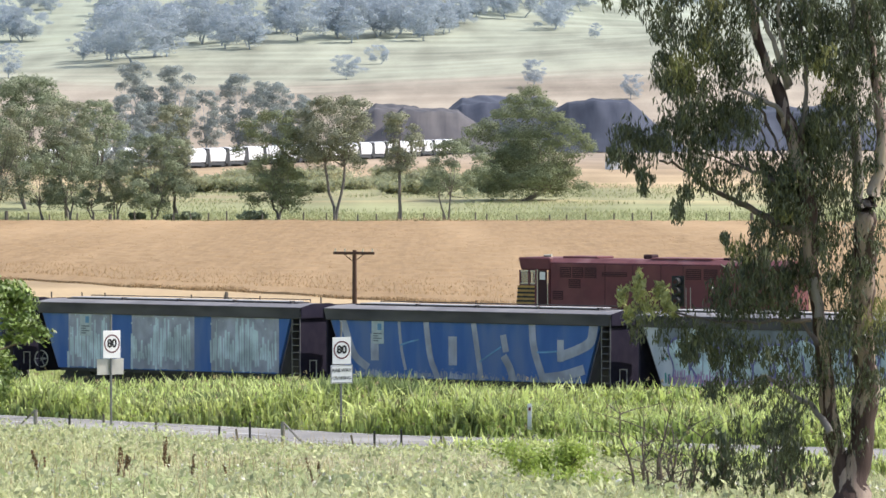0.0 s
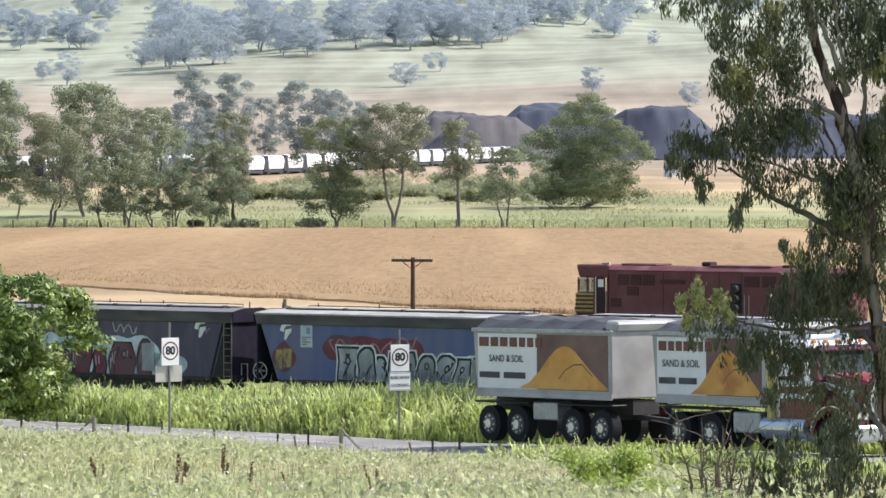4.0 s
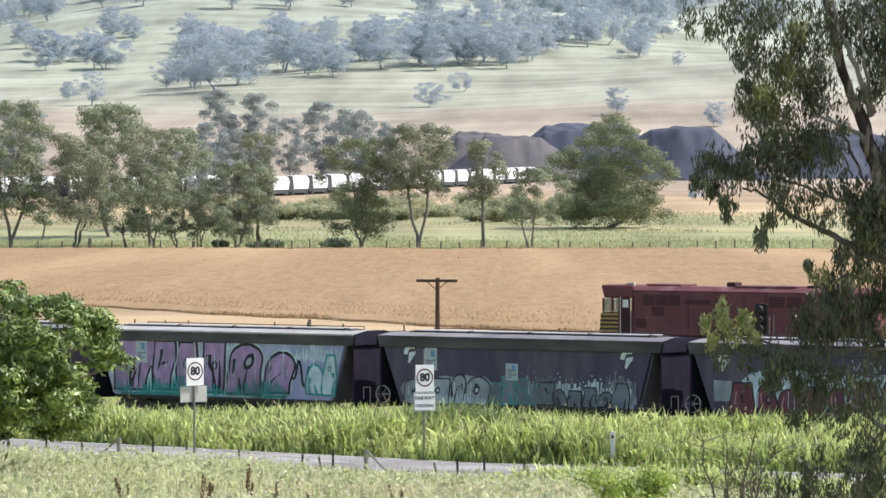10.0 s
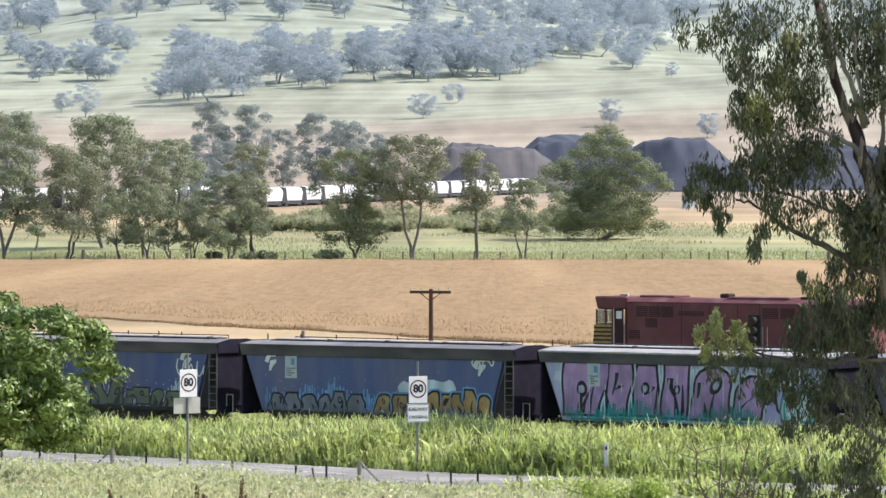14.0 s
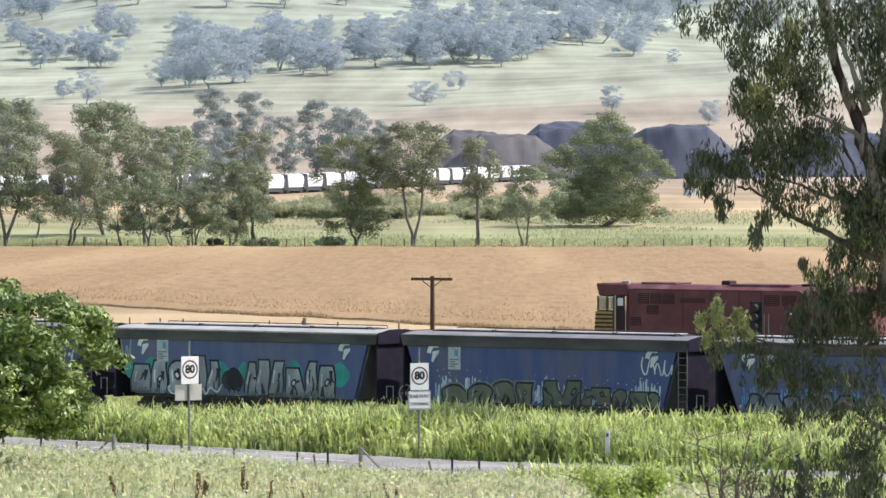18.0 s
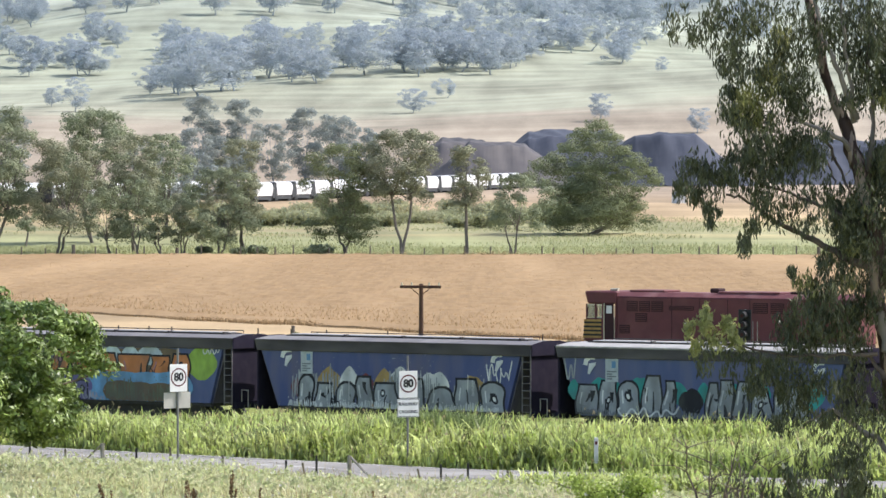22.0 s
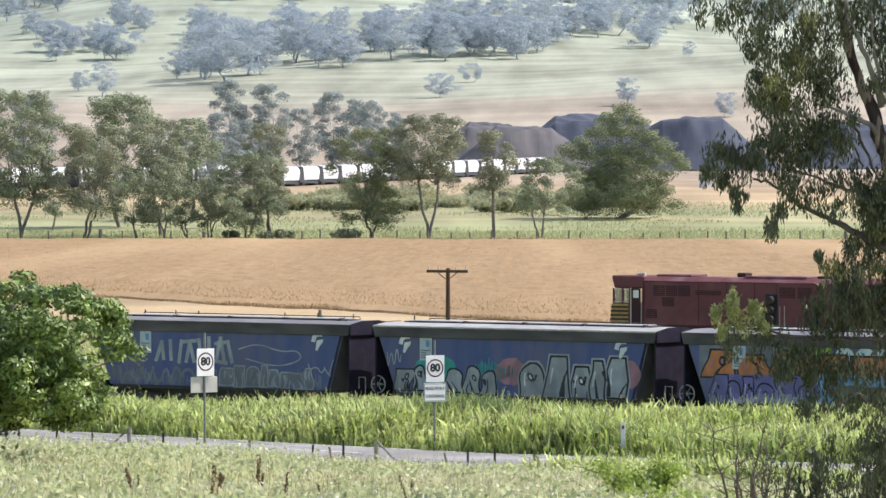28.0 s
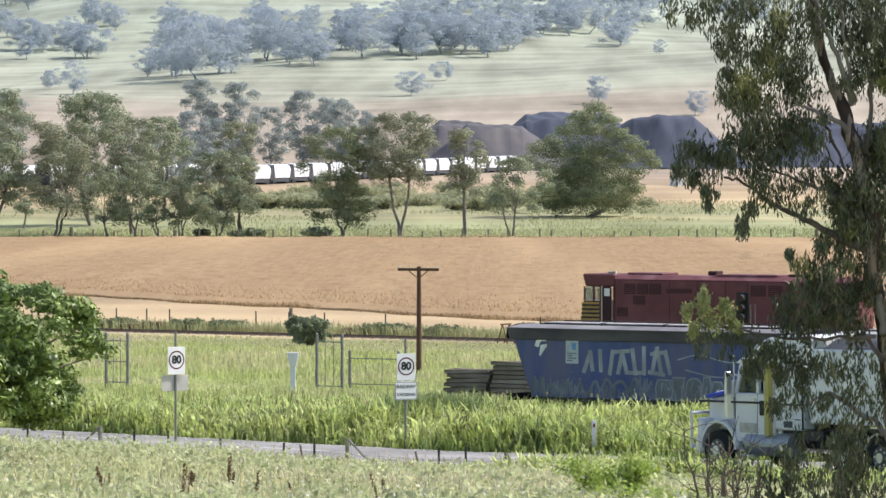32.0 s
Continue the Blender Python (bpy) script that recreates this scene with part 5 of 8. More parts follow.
def build_wagon(k, paint, wheel, stair, label):
    pale = k in (1, 4, 7, 10)
    w = empty("grain_wagon", wagon_at(k, 0), label, "wagon", "wagons of the grain train")
    side = [(-6.92, 3.5), (6.62, 3.5), (5.9, 1.0), (-5.98, 1.0)]
    part("body", prism(side, -1.42, 1.42, bevel=0.02), SIDES[paint], w)
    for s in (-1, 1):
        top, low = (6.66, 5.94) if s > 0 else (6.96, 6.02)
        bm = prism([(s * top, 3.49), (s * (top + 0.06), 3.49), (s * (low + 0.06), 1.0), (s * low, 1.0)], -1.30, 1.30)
        part("end_slope_sheet", bm, SLOPE_GREY, w)
        # added dark sheet: stands in for the shaded gap, left off at the tail
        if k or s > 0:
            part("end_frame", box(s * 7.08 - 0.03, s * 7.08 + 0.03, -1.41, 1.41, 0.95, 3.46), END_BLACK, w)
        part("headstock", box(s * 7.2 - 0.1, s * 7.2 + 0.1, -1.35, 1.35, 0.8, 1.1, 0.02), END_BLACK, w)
        part("coupler", box(min(s * 7.2, s * 7.78), max(s * 7.2, s * 7.78), -0.12, 0.12, 0.78, 1.0, 0.03), STEEL_DARK, w)
        bogie(w, s * 4.9)
    h = ROOF_LONG / 2
    part("eave", prism([(-h, 3.86), (h, 3.86), (h - 0.12, 3.38), (-h + 0.12, 3.38)], -1.5, 1.5, bevel=0.02), EAVE, w, "dusty black eave")
    roof = bmesh.new()
    for s in (-1, 1):
        for x in (-1, 1):
            roof.verts.new((x * (h - 0.02), s * 1.48, 3.865)), roof.verts.new((x * (h - 0.1), s * 0.6, 3.99))
    bmesh.ops.convex_hull(roof, input=roof.verts)
    part("roof", roof, ROOF_GREY if pale else ROOF_DULL, w, "weathered grey roof")
    # near-black caps give the sunlit roof ends the gap's shade
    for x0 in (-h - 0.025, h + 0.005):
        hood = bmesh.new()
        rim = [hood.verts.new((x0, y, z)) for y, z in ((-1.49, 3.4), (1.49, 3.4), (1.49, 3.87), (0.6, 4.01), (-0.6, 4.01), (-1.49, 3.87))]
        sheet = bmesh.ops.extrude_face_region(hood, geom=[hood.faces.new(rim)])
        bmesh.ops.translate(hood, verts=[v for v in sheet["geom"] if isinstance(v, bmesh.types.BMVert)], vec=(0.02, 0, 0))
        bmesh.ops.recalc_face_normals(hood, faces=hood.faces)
        part("end_hood", hood, END_BLACK, w, "near-black hood over the wagon's end")
    part("hatch_coaming", box(-h + 0.9, h - 0.9, -0.42, 0.42, 3.98, 4.04, 0.02), STEEL_DARK, w)
    for j in range(4):
        x = -6.0 + j * 3.02
        part("hatch", box(x, x + 2.9, -0.5, 0.5, 4.04, 4.085, 0.02), ROOF_GREY, w)
        part("hatch_lock", box(x + 2.91, x + 3.01, -0.62, -0.3, 4.0, 4.1, 0.01), STEEL_DARK, w)
    rail = rod((-5.7, 0.62, 4.13), (6.2, 0.62, 4.13), 0.022, None, 5)
    for x in (-5.7, -2.7, 0.3, 3.3, 6.2):
        rod((x, 0.62, 3.98), (x, 0.62, 4.13), 0.018, rail, 5)
    part("roof_rail", rail, STEEL_DARK, w)
    part("gutter", box(-h + 0.04, h - 0.04, -1.525, -1.5, 3.80, 3.855), BRIGHT if pale else EAVE, w)
    part("sill", box(-5.9, 5.9, -1.35, 1.35, 0.86, 1.02), STEEL_DARK, w)
    part("hopper", prism([(-4.0, 0.9), (4.0, 0.9), (2.6, 0.35), (-2.6, 0.35)], -1.0, 1.0), STEEL_DARK, w)
    if wheel:
        hand_wheel(w, -7.0, 1.35)
    if stair:
        ladder(w, 6.72)
    grab_rail(w, 7.25, 0.85, 1.6, y=-0.9)
    MOVING.append((w, k))
    return w


# paint, brake wheel, ladder, label, counted from the tail
TRAIN = [("navy", 0, 0, "dark blue grain hopper wagon with grey scrawls"), ("navy", 1, 0, "dark blue grain hopper wagon with silver sprayed letters"),
         ("slate", 1, 1, "grain hopper wagon sprayed orange, green and blue"), ("navy", 0, 1, "dark blue grain hopper wagon with a row of silver letters"),
         ("slate", 0, 0, "slate blue grain hopper wagon with silver letters on teal"), ("navy", 1, 1, "blue grain hopper wagon with mossy letters low down"),
         ("slate", 0, 1, "slate blue grain hopper wagon with gold letters"), ("pale", 0, 0, "pale blue grain hopper wagon with pink and teal letters"),
         ("black", 1, 0, "black grain hopper wagon with silver letters"), ("black", 1, 1, "black grain hopper wagon with red letters on white"),
         ("slate", 1, 0, "grain hopper wagon with dull red paint and silver letters"), ("blue", 1, 1, "bright blue grain hopper wagon with lilac blocks"),
         ("blue", 0, 1, "bright blue grain hopper wagon with thin white strokes"), ("grey", 0, 0, "greyish white grain hopper wagon with teal spray"),
         ("navy", 0, 0, "dark blue grain hopper wagon")]
wagons = [build_wagon(k, *row) for k, row in enumerate(TRAIN)]
for k, w in enumerate(wagons):
    if k not in (2, 7, 11, 12, 13):
        emblem(w, -5.85, 2.72)
        emblem(w, 5.1, 2.72)
    if k not in (9, 14):
        placard(w, -4.75 if k else -4.3, 2.42)
w = wagons[0]
g = np.random.default_rng(1)
strokes(w, "sprayed_stroke", [[(x, 2.05 + g.uniform(0, 0.15)), (x + g.uniform(-0.3, 0.3), 3.0 + g.uniform(-0.25, 0.15))] for x in np.arange(-3.4, 1.1, 0.42)], 0.19, "silver", -1.431)
strokes(w, "sprayed_stroke", [[(x, z), (x + 0.7, z + g.uniform(-0.1, 0.1))] for x, z in ((-1.9, 2.95), (-1.2, 2.1), (-0.1, 2.9), (-0.2, 2.15))], 0.16, "silver", -1.445)
fading_row(w, -6.0, 5.6, 1.02, 1.75, "dim", 2)
lettering(w, -5.6, -0.2, 1.05, 1.95, 8, 0.13, "dim", None, 3, 2)
lettering(w, 0.1, 5.2, 1.05, 1.95, 8, 0.2, "dim", "silver", 4, 2, rim=0.05)
strokes(w, "sprayed_stroke", [smooth([(1.2, 2.75), (2.2, 2.95), (3.4, 2.6), (4.4, 2.75), (4.6, 2.2), (3.2, 2.0), (1.6, 2.2)], np.random.default_rng(5), 0.05)], 0.05, "silver", -1.436)
lettering(w, 4.9, 6.3, 1.5, 2.2, 3, 0.06, "silver", None, 6)
w = wagons[1]
cloud(w, -0.9, 0.7, 1.5, 2.6, "rose", 11)
cloud(w, 5.3, 6.4, 1.4, 2.7, "rose", 12)
cloud(w, -5.0, -2.9, 1.7, 2.6, "teal", 13, rag=0.3)
fading_row(w, -1.9, 0.0, 1.6, 2.4, "teal", 16)
lettering(w, -6.1, -0.8, 1.1, 2.25, 6, 0.34, "silver", "ink", 14, 1, rim=0.06)
lettering(w, 0.35, 5.8, 1.05, 2.75, 5, 0.48, "silver", "ink", 15, 2, shine="white", glow="silver")
lettering(w, -6.5, -5.7, 2.1, 2.9, 3, 0.05, "silver", None, 17)
w = wagons[2]
cloud(w, -6.35, -2.0, 2.0, 3.46, "dim", 21, rag=0.02, square=True)
cloud(w, -2.2, -0.1, 2.0, 3.46, "green", 22, rag=0.02, square=True)
cloud(w, 4.6, 6.3, 2.0, 3.46, "green", 28, rag=0.02)
cloud(w, -0.2, 4.7, 2.0, 3.3, "brown", 29, rag=0.1)
for j, (a, b) in enumerate(((0.0, 1.0), (1.0, 2.0), (1.9, 3.3))):
    cloud(w, a, b, 2.6, 3.42, "cloud", 22 + j, 1, rag=0.05)
lettering(w, -6.2, 4.9, 2.05, 3.3, 8, 0.5, "orange", "ink", 23, 2, 0.1, shine="rose")
cloud(w, -1.1, 5.0, 1.02, 2.3, "sky", 24, 6, rag=0.1)
cloud(w, 0.0, 4.8, 1.02, 1.85, "brown", 27, 7, rag=0.2)
fading_row(w, 0.2, 4.8, 1.02, 2.0, "moss", 20, 8)
cloud(w, -6.0, -0.6, 1.02, 2.2, "violet", 25, 7, rag=0.06)
lettering(w, -5.8, -0.8, 1.02, 2.15, 6, 0.34, "violet", "ink", 26, 8, shine="lilac", rim=0.05)
fading_row(w, -5.8, 0.2, 1.02, 1.5, "lilac", 30, 11)
lettering(w, 5.6, 6.5, 3.1, 3.44, 4, 0.05, "white", None, 19, 3)
w = wagons[3]
for j, (a, b, c, top) in enumerate(((-3.9, -2.6, "gold", 2.75), (-2.7, -1.6, "white", 2.7), (-1.8, -0.9, "red", 2.6), (-0.9, 0.2, "gold", 2.6), (-0.2, 1.2, "white", 2.75), (1.4, 3.0, "white", 2.6), (3.5, 5.0, "gold", 2.5), (-5.3, -4.2, "red", 2.3))):
    cloud(w, a, b, 1.4, top, c, 31 + j, j % 2, rag=0.3)
fading_row(w, -5.2, 5.2, 1.2, 2.6, "silver", 38, 2)
lettering(w, -4.9, 5.9, 1.0, 2.4, 9, 0.36, "silver", "ink", 32, 3, shine="white", rim=0.09)
fading_row(w, -5.4, 5.6, 1.0, 1.3, "white", 34, 7)
lettering(w, 4.9, 6.2, 2.2, 3.0, 5, 0.06, "white", None, 35)
drips(w, -5.0, 5.0, 1.1, 2.6, "white", 36, 14, 8)
w = wagons[4]
for j, (a, b) in enumerate(((-6.6, -6.0), (-5.6, -3.9), (-3.7, -2.4), (-1.7, -0.8), (-0.3, 0.3), (1.0, 1.9), (2.2, 3.2), (4.5, 5.7))):
    cloud(w, a, b, 1.5, 2.6, "teal", 41 + j, 0, rag=0.2)
lettering(w, -6.2, -1.3, 1.05, 2.6, 5, 0.52, "silver", "ink", 42, 1, shine="white")
cloud(w, -1.2, 0.0, 1.05, 2.3, "ink", 43, 1, rag=0.3)
lettering(w, 0.1, 5.0, 1.1, 2.55, 6, 0.46, "silver", "ink", 44, 2, shine="white")
lettering(w, -4.0, -1.2, 1.02, 1.45, 5, 0.08, "white", None, 46, 5)
lettering(w, -6.75, -6.2, 2.2, 3.3, 2, 0.07, "silver", None, 45)
fading_row(w, -6.0, 5.4, 1.0, 1.3, "dim", 47, 4)
w = wagons[5]
fading_row(w, -5.4, 5.8, 1.0, 2.0, "cloud", 51)
lettering(w, -5.1, -0.5, 1.05, 2.05, 4, 0.42, "moss", "ink", 52, 1, shine="silver", glow="dim")
lettering(w, 0.0, 2.0, 1.05, 2.05, 2, 0.42, "moss", "ink", 55, 1)
lettering(w, 2.0, 5.8, 1.05, 1.9, 5, 0.28, "moss", "ink", 53, 1, rim=0.06)
lettering(w, 5.0, 6.4, 2.3, 3.1, 4, 0.06, "white", None, 54)
w = wagons[6]
fading_row(w, -5.8, 6.0, 1.02, 2.2, "sky", 61)
cloud(w, 1.2, 4.2, 1.8, 2.45, "cloud", 65, 1, rag=0.5)
lettering(w, -5.6, -0.5, 1.02, 2.0, 6, 0.3, "dim", "ink", 62, 1)
lettering(w, 0.0, 6.0, 1.05, 2.15, 8, 0.32, "gold", "ink", 63, 2, shine="orange", glow="sky")
lettering(w, 5.1, 6.2, 3.05, 3.42, 3, 0.06, "white", None, 64)
fading_row(w, -5.6, 5.6, 1.0, 1.25, "dim", 66, 6)
w = wagons[7]
fading_row(w, -6.4, 6.4, 2.6, 3.3, "cloud", 70, 0)
cloud(w, -5.9, 3.8, 1.02, 1.9, "teal", 71, 0, rag=0.2)
lettering(w, -6.1, 3.9, 1.25, 3.25, 6, 0.62, "pink", "ink", 72, 1, 0.12, shine="lilac", rim=0.1, glow="cloud")
fading_row(w, -5.8, 3.6, 1.0, 1.75, "teal", 74, 5)
lettering(w, 3.7, 4.7, 1.3, 2.7, 2, 0.12, "ink", None, 75, 2)
lettering(w, 4.6, 6.2, 1.3, 3.05, 2, 0.34, "cloud", "teal", 73, 3)
drips(w, -5.5, 5.5, 1.2, 3.2, "cloud", 76, 16, 6)
w = wagons[8]
cloud(w, -6.0, -1.2, 1.02, 2.15, "silver", 87, 0, rag=0.25)
lettering(w, -5.9, -1.4, 1.02, 2.4, 4, 0.66, "silver", "ink", 82, 1, shine="white", rim=0.05)
fading_row(w, -1.6, 5.9, 1.1, 2.1, "silver", 88, 0, 0.1)
fading_row(w, -5.5, -1.6, 1.02, 1.4, "cloud", 81, 5)
lettering(w, -1.4, 1.2, 1.1, 2.2, 4, 0.2, "dim", "teal", 84, 1, rim=0.04)
fading_row(w, 0.9, 5.9, 1.4, 2.3, "dim", 83)
fading_row(w, 1.4, 5.6, 1.5, 2.1, "cloud", 85, 1, 0.12)
lettering(w, 1.0, 5.6, 1.05, 2.0, 6, 0.1, "dim", "ink", 86, 2, rim=0.05)
placard(w, -0.6, 2.1, 0.6, 0.7)
w = wagons[9]
cloud(w, -4.8, 3.2, 1.05, 2.72, "cloud", 91, rag=0.16)
cloud(w, 2.4, 4.7, 1.05, 2.0, "cloud", 93, 0, rag=0.2)
lettering(w, -5.3, 2.8, 1.02, 2.5, 7, 0.5, "red", "ink", 92, 1, rim=0.06, shine="rose")
cloud(w, -5.95, -5.1, 1.5, 2.35, "silver", 94, square=True, rag=0.08)
cloud(w, 2.2, 2.9, 1.2, 2.4, "silver", 95, 5, square=True, rag=0.1)
lettering(w, 0.6, 1.9, 2.75, 3.2, 3, 0.06, "silver", None, 96)
lettering(w, 5.3, 6.0, 2.75, 3.25, 2, 0.06, "dim", None, 97)
drips(w, -4.6, 4.4, 1.05, 2.3, "cloud", 98, 12, 6)
w = wagons[10]
cloud(w, -6.3, -5.0, 1.3, 2.6, "red", 101)
cloud(w, -3.6, 1.7, 1.9, 2.9, "red", 102, rag=0.2)
lettering(w, -3.2, 1.5, 2.2, 2.9, 6, 0.07, "rose", None, 103, 1)
lettering(w, -2.8, 5.0, 1.02, 2.35, 9, 0.26, "silver", "ink", 104, 2, rim=0.09, glow="white")
fading_row(w, -2.6, 4.8, 1.0, 1.6, "dim", 107, 7)
lettering(w, -6.1, -5.2, 1.5, 2.4, 2, 0.14, "gold", "brown", 105, 1, rim=0.04)
lettering(w, 5.0, 5.7, 1.5, 2.1, 2, 0.1, "gold", None, 106, 1)
w = wagons[11]
for j, (a, b) in enumerate(((-5.4, -3.0), (-1.9, 1.5), (2.4, 6.0))):
    cloud(w, a, b, 1.05, 3.4, "lilac", 111 + j, rag=0.05, square=True)
    fading_row(w, a, b - 0.1, 1.02, 3.1, "cloud", 126 + j, 1, 0.11)
    drips(w, a, b, 1.1, 3.2, "cloud", 129 + j, 5, 2)
w = wagons[12]
for j, (pts, wide) in enumerate(([[(-6.2, 3.3), (-5.7, 1.9), (-5.1, 1.5)], 0.34], [[(-4.6, 2.7), (-4.6, 1.9)], 0.4], [[(-3.3, 3.35), (-3.25, 2.2), (-3.0, 1.4)], 0.14], [[(-1.95, 3.35), (-1.9, 2.4), (-1.77, 1.75), (-1.4, 1.1)], 0.28],
                                 [[(-0.63, 2.65), (-0.6, 1.8)], 0.42], [[(0.5, 3.35), (0.6, 2.25), (0.82, 1.1)], 0.26], [[(1.9, 2.8), (1.93, 2.3)], 0.3], [[(2.02, 2.0), (2.2, 1.6), (2.42, 1.05)], 0.34],
                                 [[(3.3, 3.35), (3.4, 2.35), (3.85, 1.05)], 0.33], [[(6.3, 3.3), (6.22, 2.7), (5.6, 2.4), (4.75, 2.12)], 0.42], [[(4.7, 2.62), (4.73, 2.0)], 0.32], [[(5.7, 1.5), (4.9, 1.3), (4.0, 1.15)], 0.42])):
    strokes(w, "sprayed_stroke", [smooth(pts, np.random.default_rng(120 + j), 0.03)], wide, "lilac", -1.43 - 0.001 * j)
for j, pts in enumerate(([(-3.2, 2.3), (-2.8, 2.4), (-2.3, 2.6)], [(0.8, 1.7), (1.2, 2.1), (1.8, 2.45)], [(3.6, 2.35), (4.0, 2.2), (4.5, 2.3)])):
    strokes(w, "sprayed_stroke", [smooth(pts, np.random.default_rng(140 + j), 0.05)], 0.07, "sky", -1.445)
fading_row(w, -5.6, 5.6, 1.02, 1.3, "lilac", 122)
w = wagons[13]
cloud(w, -6.2, 6.2, 2.6, 3.4, "dim", 134, rag=0.1, square=True)
fading_row(w, -5.8, 5.8, 1.0, 1.9, "teal", 131, 0, 0.12)
drips(w, -5.8, 5.8, 1.3, 3.2, "dim", 135, 18, 8)
lettering(w, -5.6, 5.6, 1.3, 3.0, 8, 0.42, "cloud", "violet", 132, 1)
fading_row(w, -5.6, 5.6, 1.0, 1.6, "pink", 133, 4)
# ---- the two tracks ----
BALLAST = mat("dark grey ballast", (0.16, 0.145, 0.13), 0.95, 0, (0.10, 0.09, 0.085), 6, color3=(0.22, 0.18, 0.14), scale3=0.3, bump=0.8, bump_scale=12)
RAIL_STEEL = mat("rusty rail", (0.12, 0.08, 0.06), 0.6, 0.3, (0.18, 0.14, 0.11), 3)
TIMBER = mat("weathered grey timber", (0.19, 0.155, 0.125), 0.9, 0, (0.12, 0.095, 0.075), 6, color3=(0.27, 0.235, 0.20), scale3=2, per="object", amount=0.3, bump=0.4, bump_scale=20, stretch=(0.25, 2, 2))
OLD_RUST = mat("rusted iron", (0.10, 0.05, 0.035), 0.85, 0.1, (0.16, 0.08, 0.05), 4)


def along(m, a, z=0.0):
    """A place m metres beyond the near track, a metres along it."""
    return (RAIL_P[0] + a * RC + m * RS, RAIL_P[1] - a * RS + m * RC, z)


def build_track(m, name, label, lift):
    turn = Matrix.Translation(along(m, 0, lift)) @ WAGON_TURN
    bm = bmesh.new()
    for s in (-1, 1):
        for x in (-160, 120):
            bm.verts.new((x, s * 2.6, -0.45)), bm.verts.new((x, s * 1.55, -0.16))
    bmesh.ops.convex_hull(bm, input=bm.verts)
    o = part(name, bm, BALLAST)
    o.matrix_world = turn
    tagged(o, label, "railway track", kind="structure")
    for y in (-0.76, 0.76):
        part("rail", prism([(-160, -0.07), (120, -0.07), (120, 0.02), (-160, 0.02)], y - 0.035, y + 0.035), RAIL_STEEL, o)
    sl = []
    for x in np.arange(-150, 110, 0.7):
        b = np.array([(x + i * 0.12, j * 1.2, k) for i in (-1, 1) for j in (-1, 1) for k in (-0.2, -0.08)])
        sl.append((b, [(0, 1, 3, 2), (4, 6, 7, 5), (0, 4, 5, 1), (2, 3, 7, 6), (1, 5, 7, 3), (0, 2, 6, 4)]))
    tagged(raw("sleepers", *joined(sl), TIMBER, o), "row of timber sleepers", kind="stuff")


build_track(0.0, "near_track", "single railway track on dark ballast behind the tall grass", 0.0)
build_track(FAR_TRACK, "far_track", "rusty siding on dark ballast beside the stubble", 0.12)

# ---- the standing locomotive on the far track ----
LOCO_RED = mat("faded maroon paint", (0.145, 0.045, 0.05), 0.6, 0, (0.112, 0.038, 0.042), 1.0, color3=(0.19, 0.07, 0.068), scale3=0.5, bump=0.1)
LOCO_ROOF = mat("dusty maroon roof", (0.20, 0.078, 0.082), 0.7, 0, (0.15, 0.055, 0.06), 1.5, color3=(0.30, 0.17, 0.17), scale3=0.4)
LOCO_DARK = mat("sooty dark maroon", (0.045, 0.02, 0.022), 0.8)
YELLOW = mat("faded yellow paint", (0.40, 0.26, 0.075), 0.6, 0, (0.30, 0.18, 0.06), 3)
BLACK = mat("black paint", (0.015, 0.015, 0.017), 0.5)
CREAM = mat("cream paint", (0.60, 0.55, 0.42), 0.6, 0, (0.5, 0.45, 0.34), 3)
WHITE = mat("white paint", (0.74, 0.74, 0.73), 0.5, 0, (0.66, 0.66, 0.65), 3)


def glass(name, tint=(0.55, 0.62, 0.62)):
    m = bpy.data.materials.new(name)
    m.use_nodes = True
    b = m.node_tree.nodes["Principled BSDF"]
    b.inputs["Base Color"].default_value = (*tint, 1)
    b.inputs["Roughness"].default_value, b.inputs["Transmission Weight"].default_value, b.inputs["IOR"].default_value = 0.04, 0.9, 1.45
    return m


GLASS = glass("cab glass")


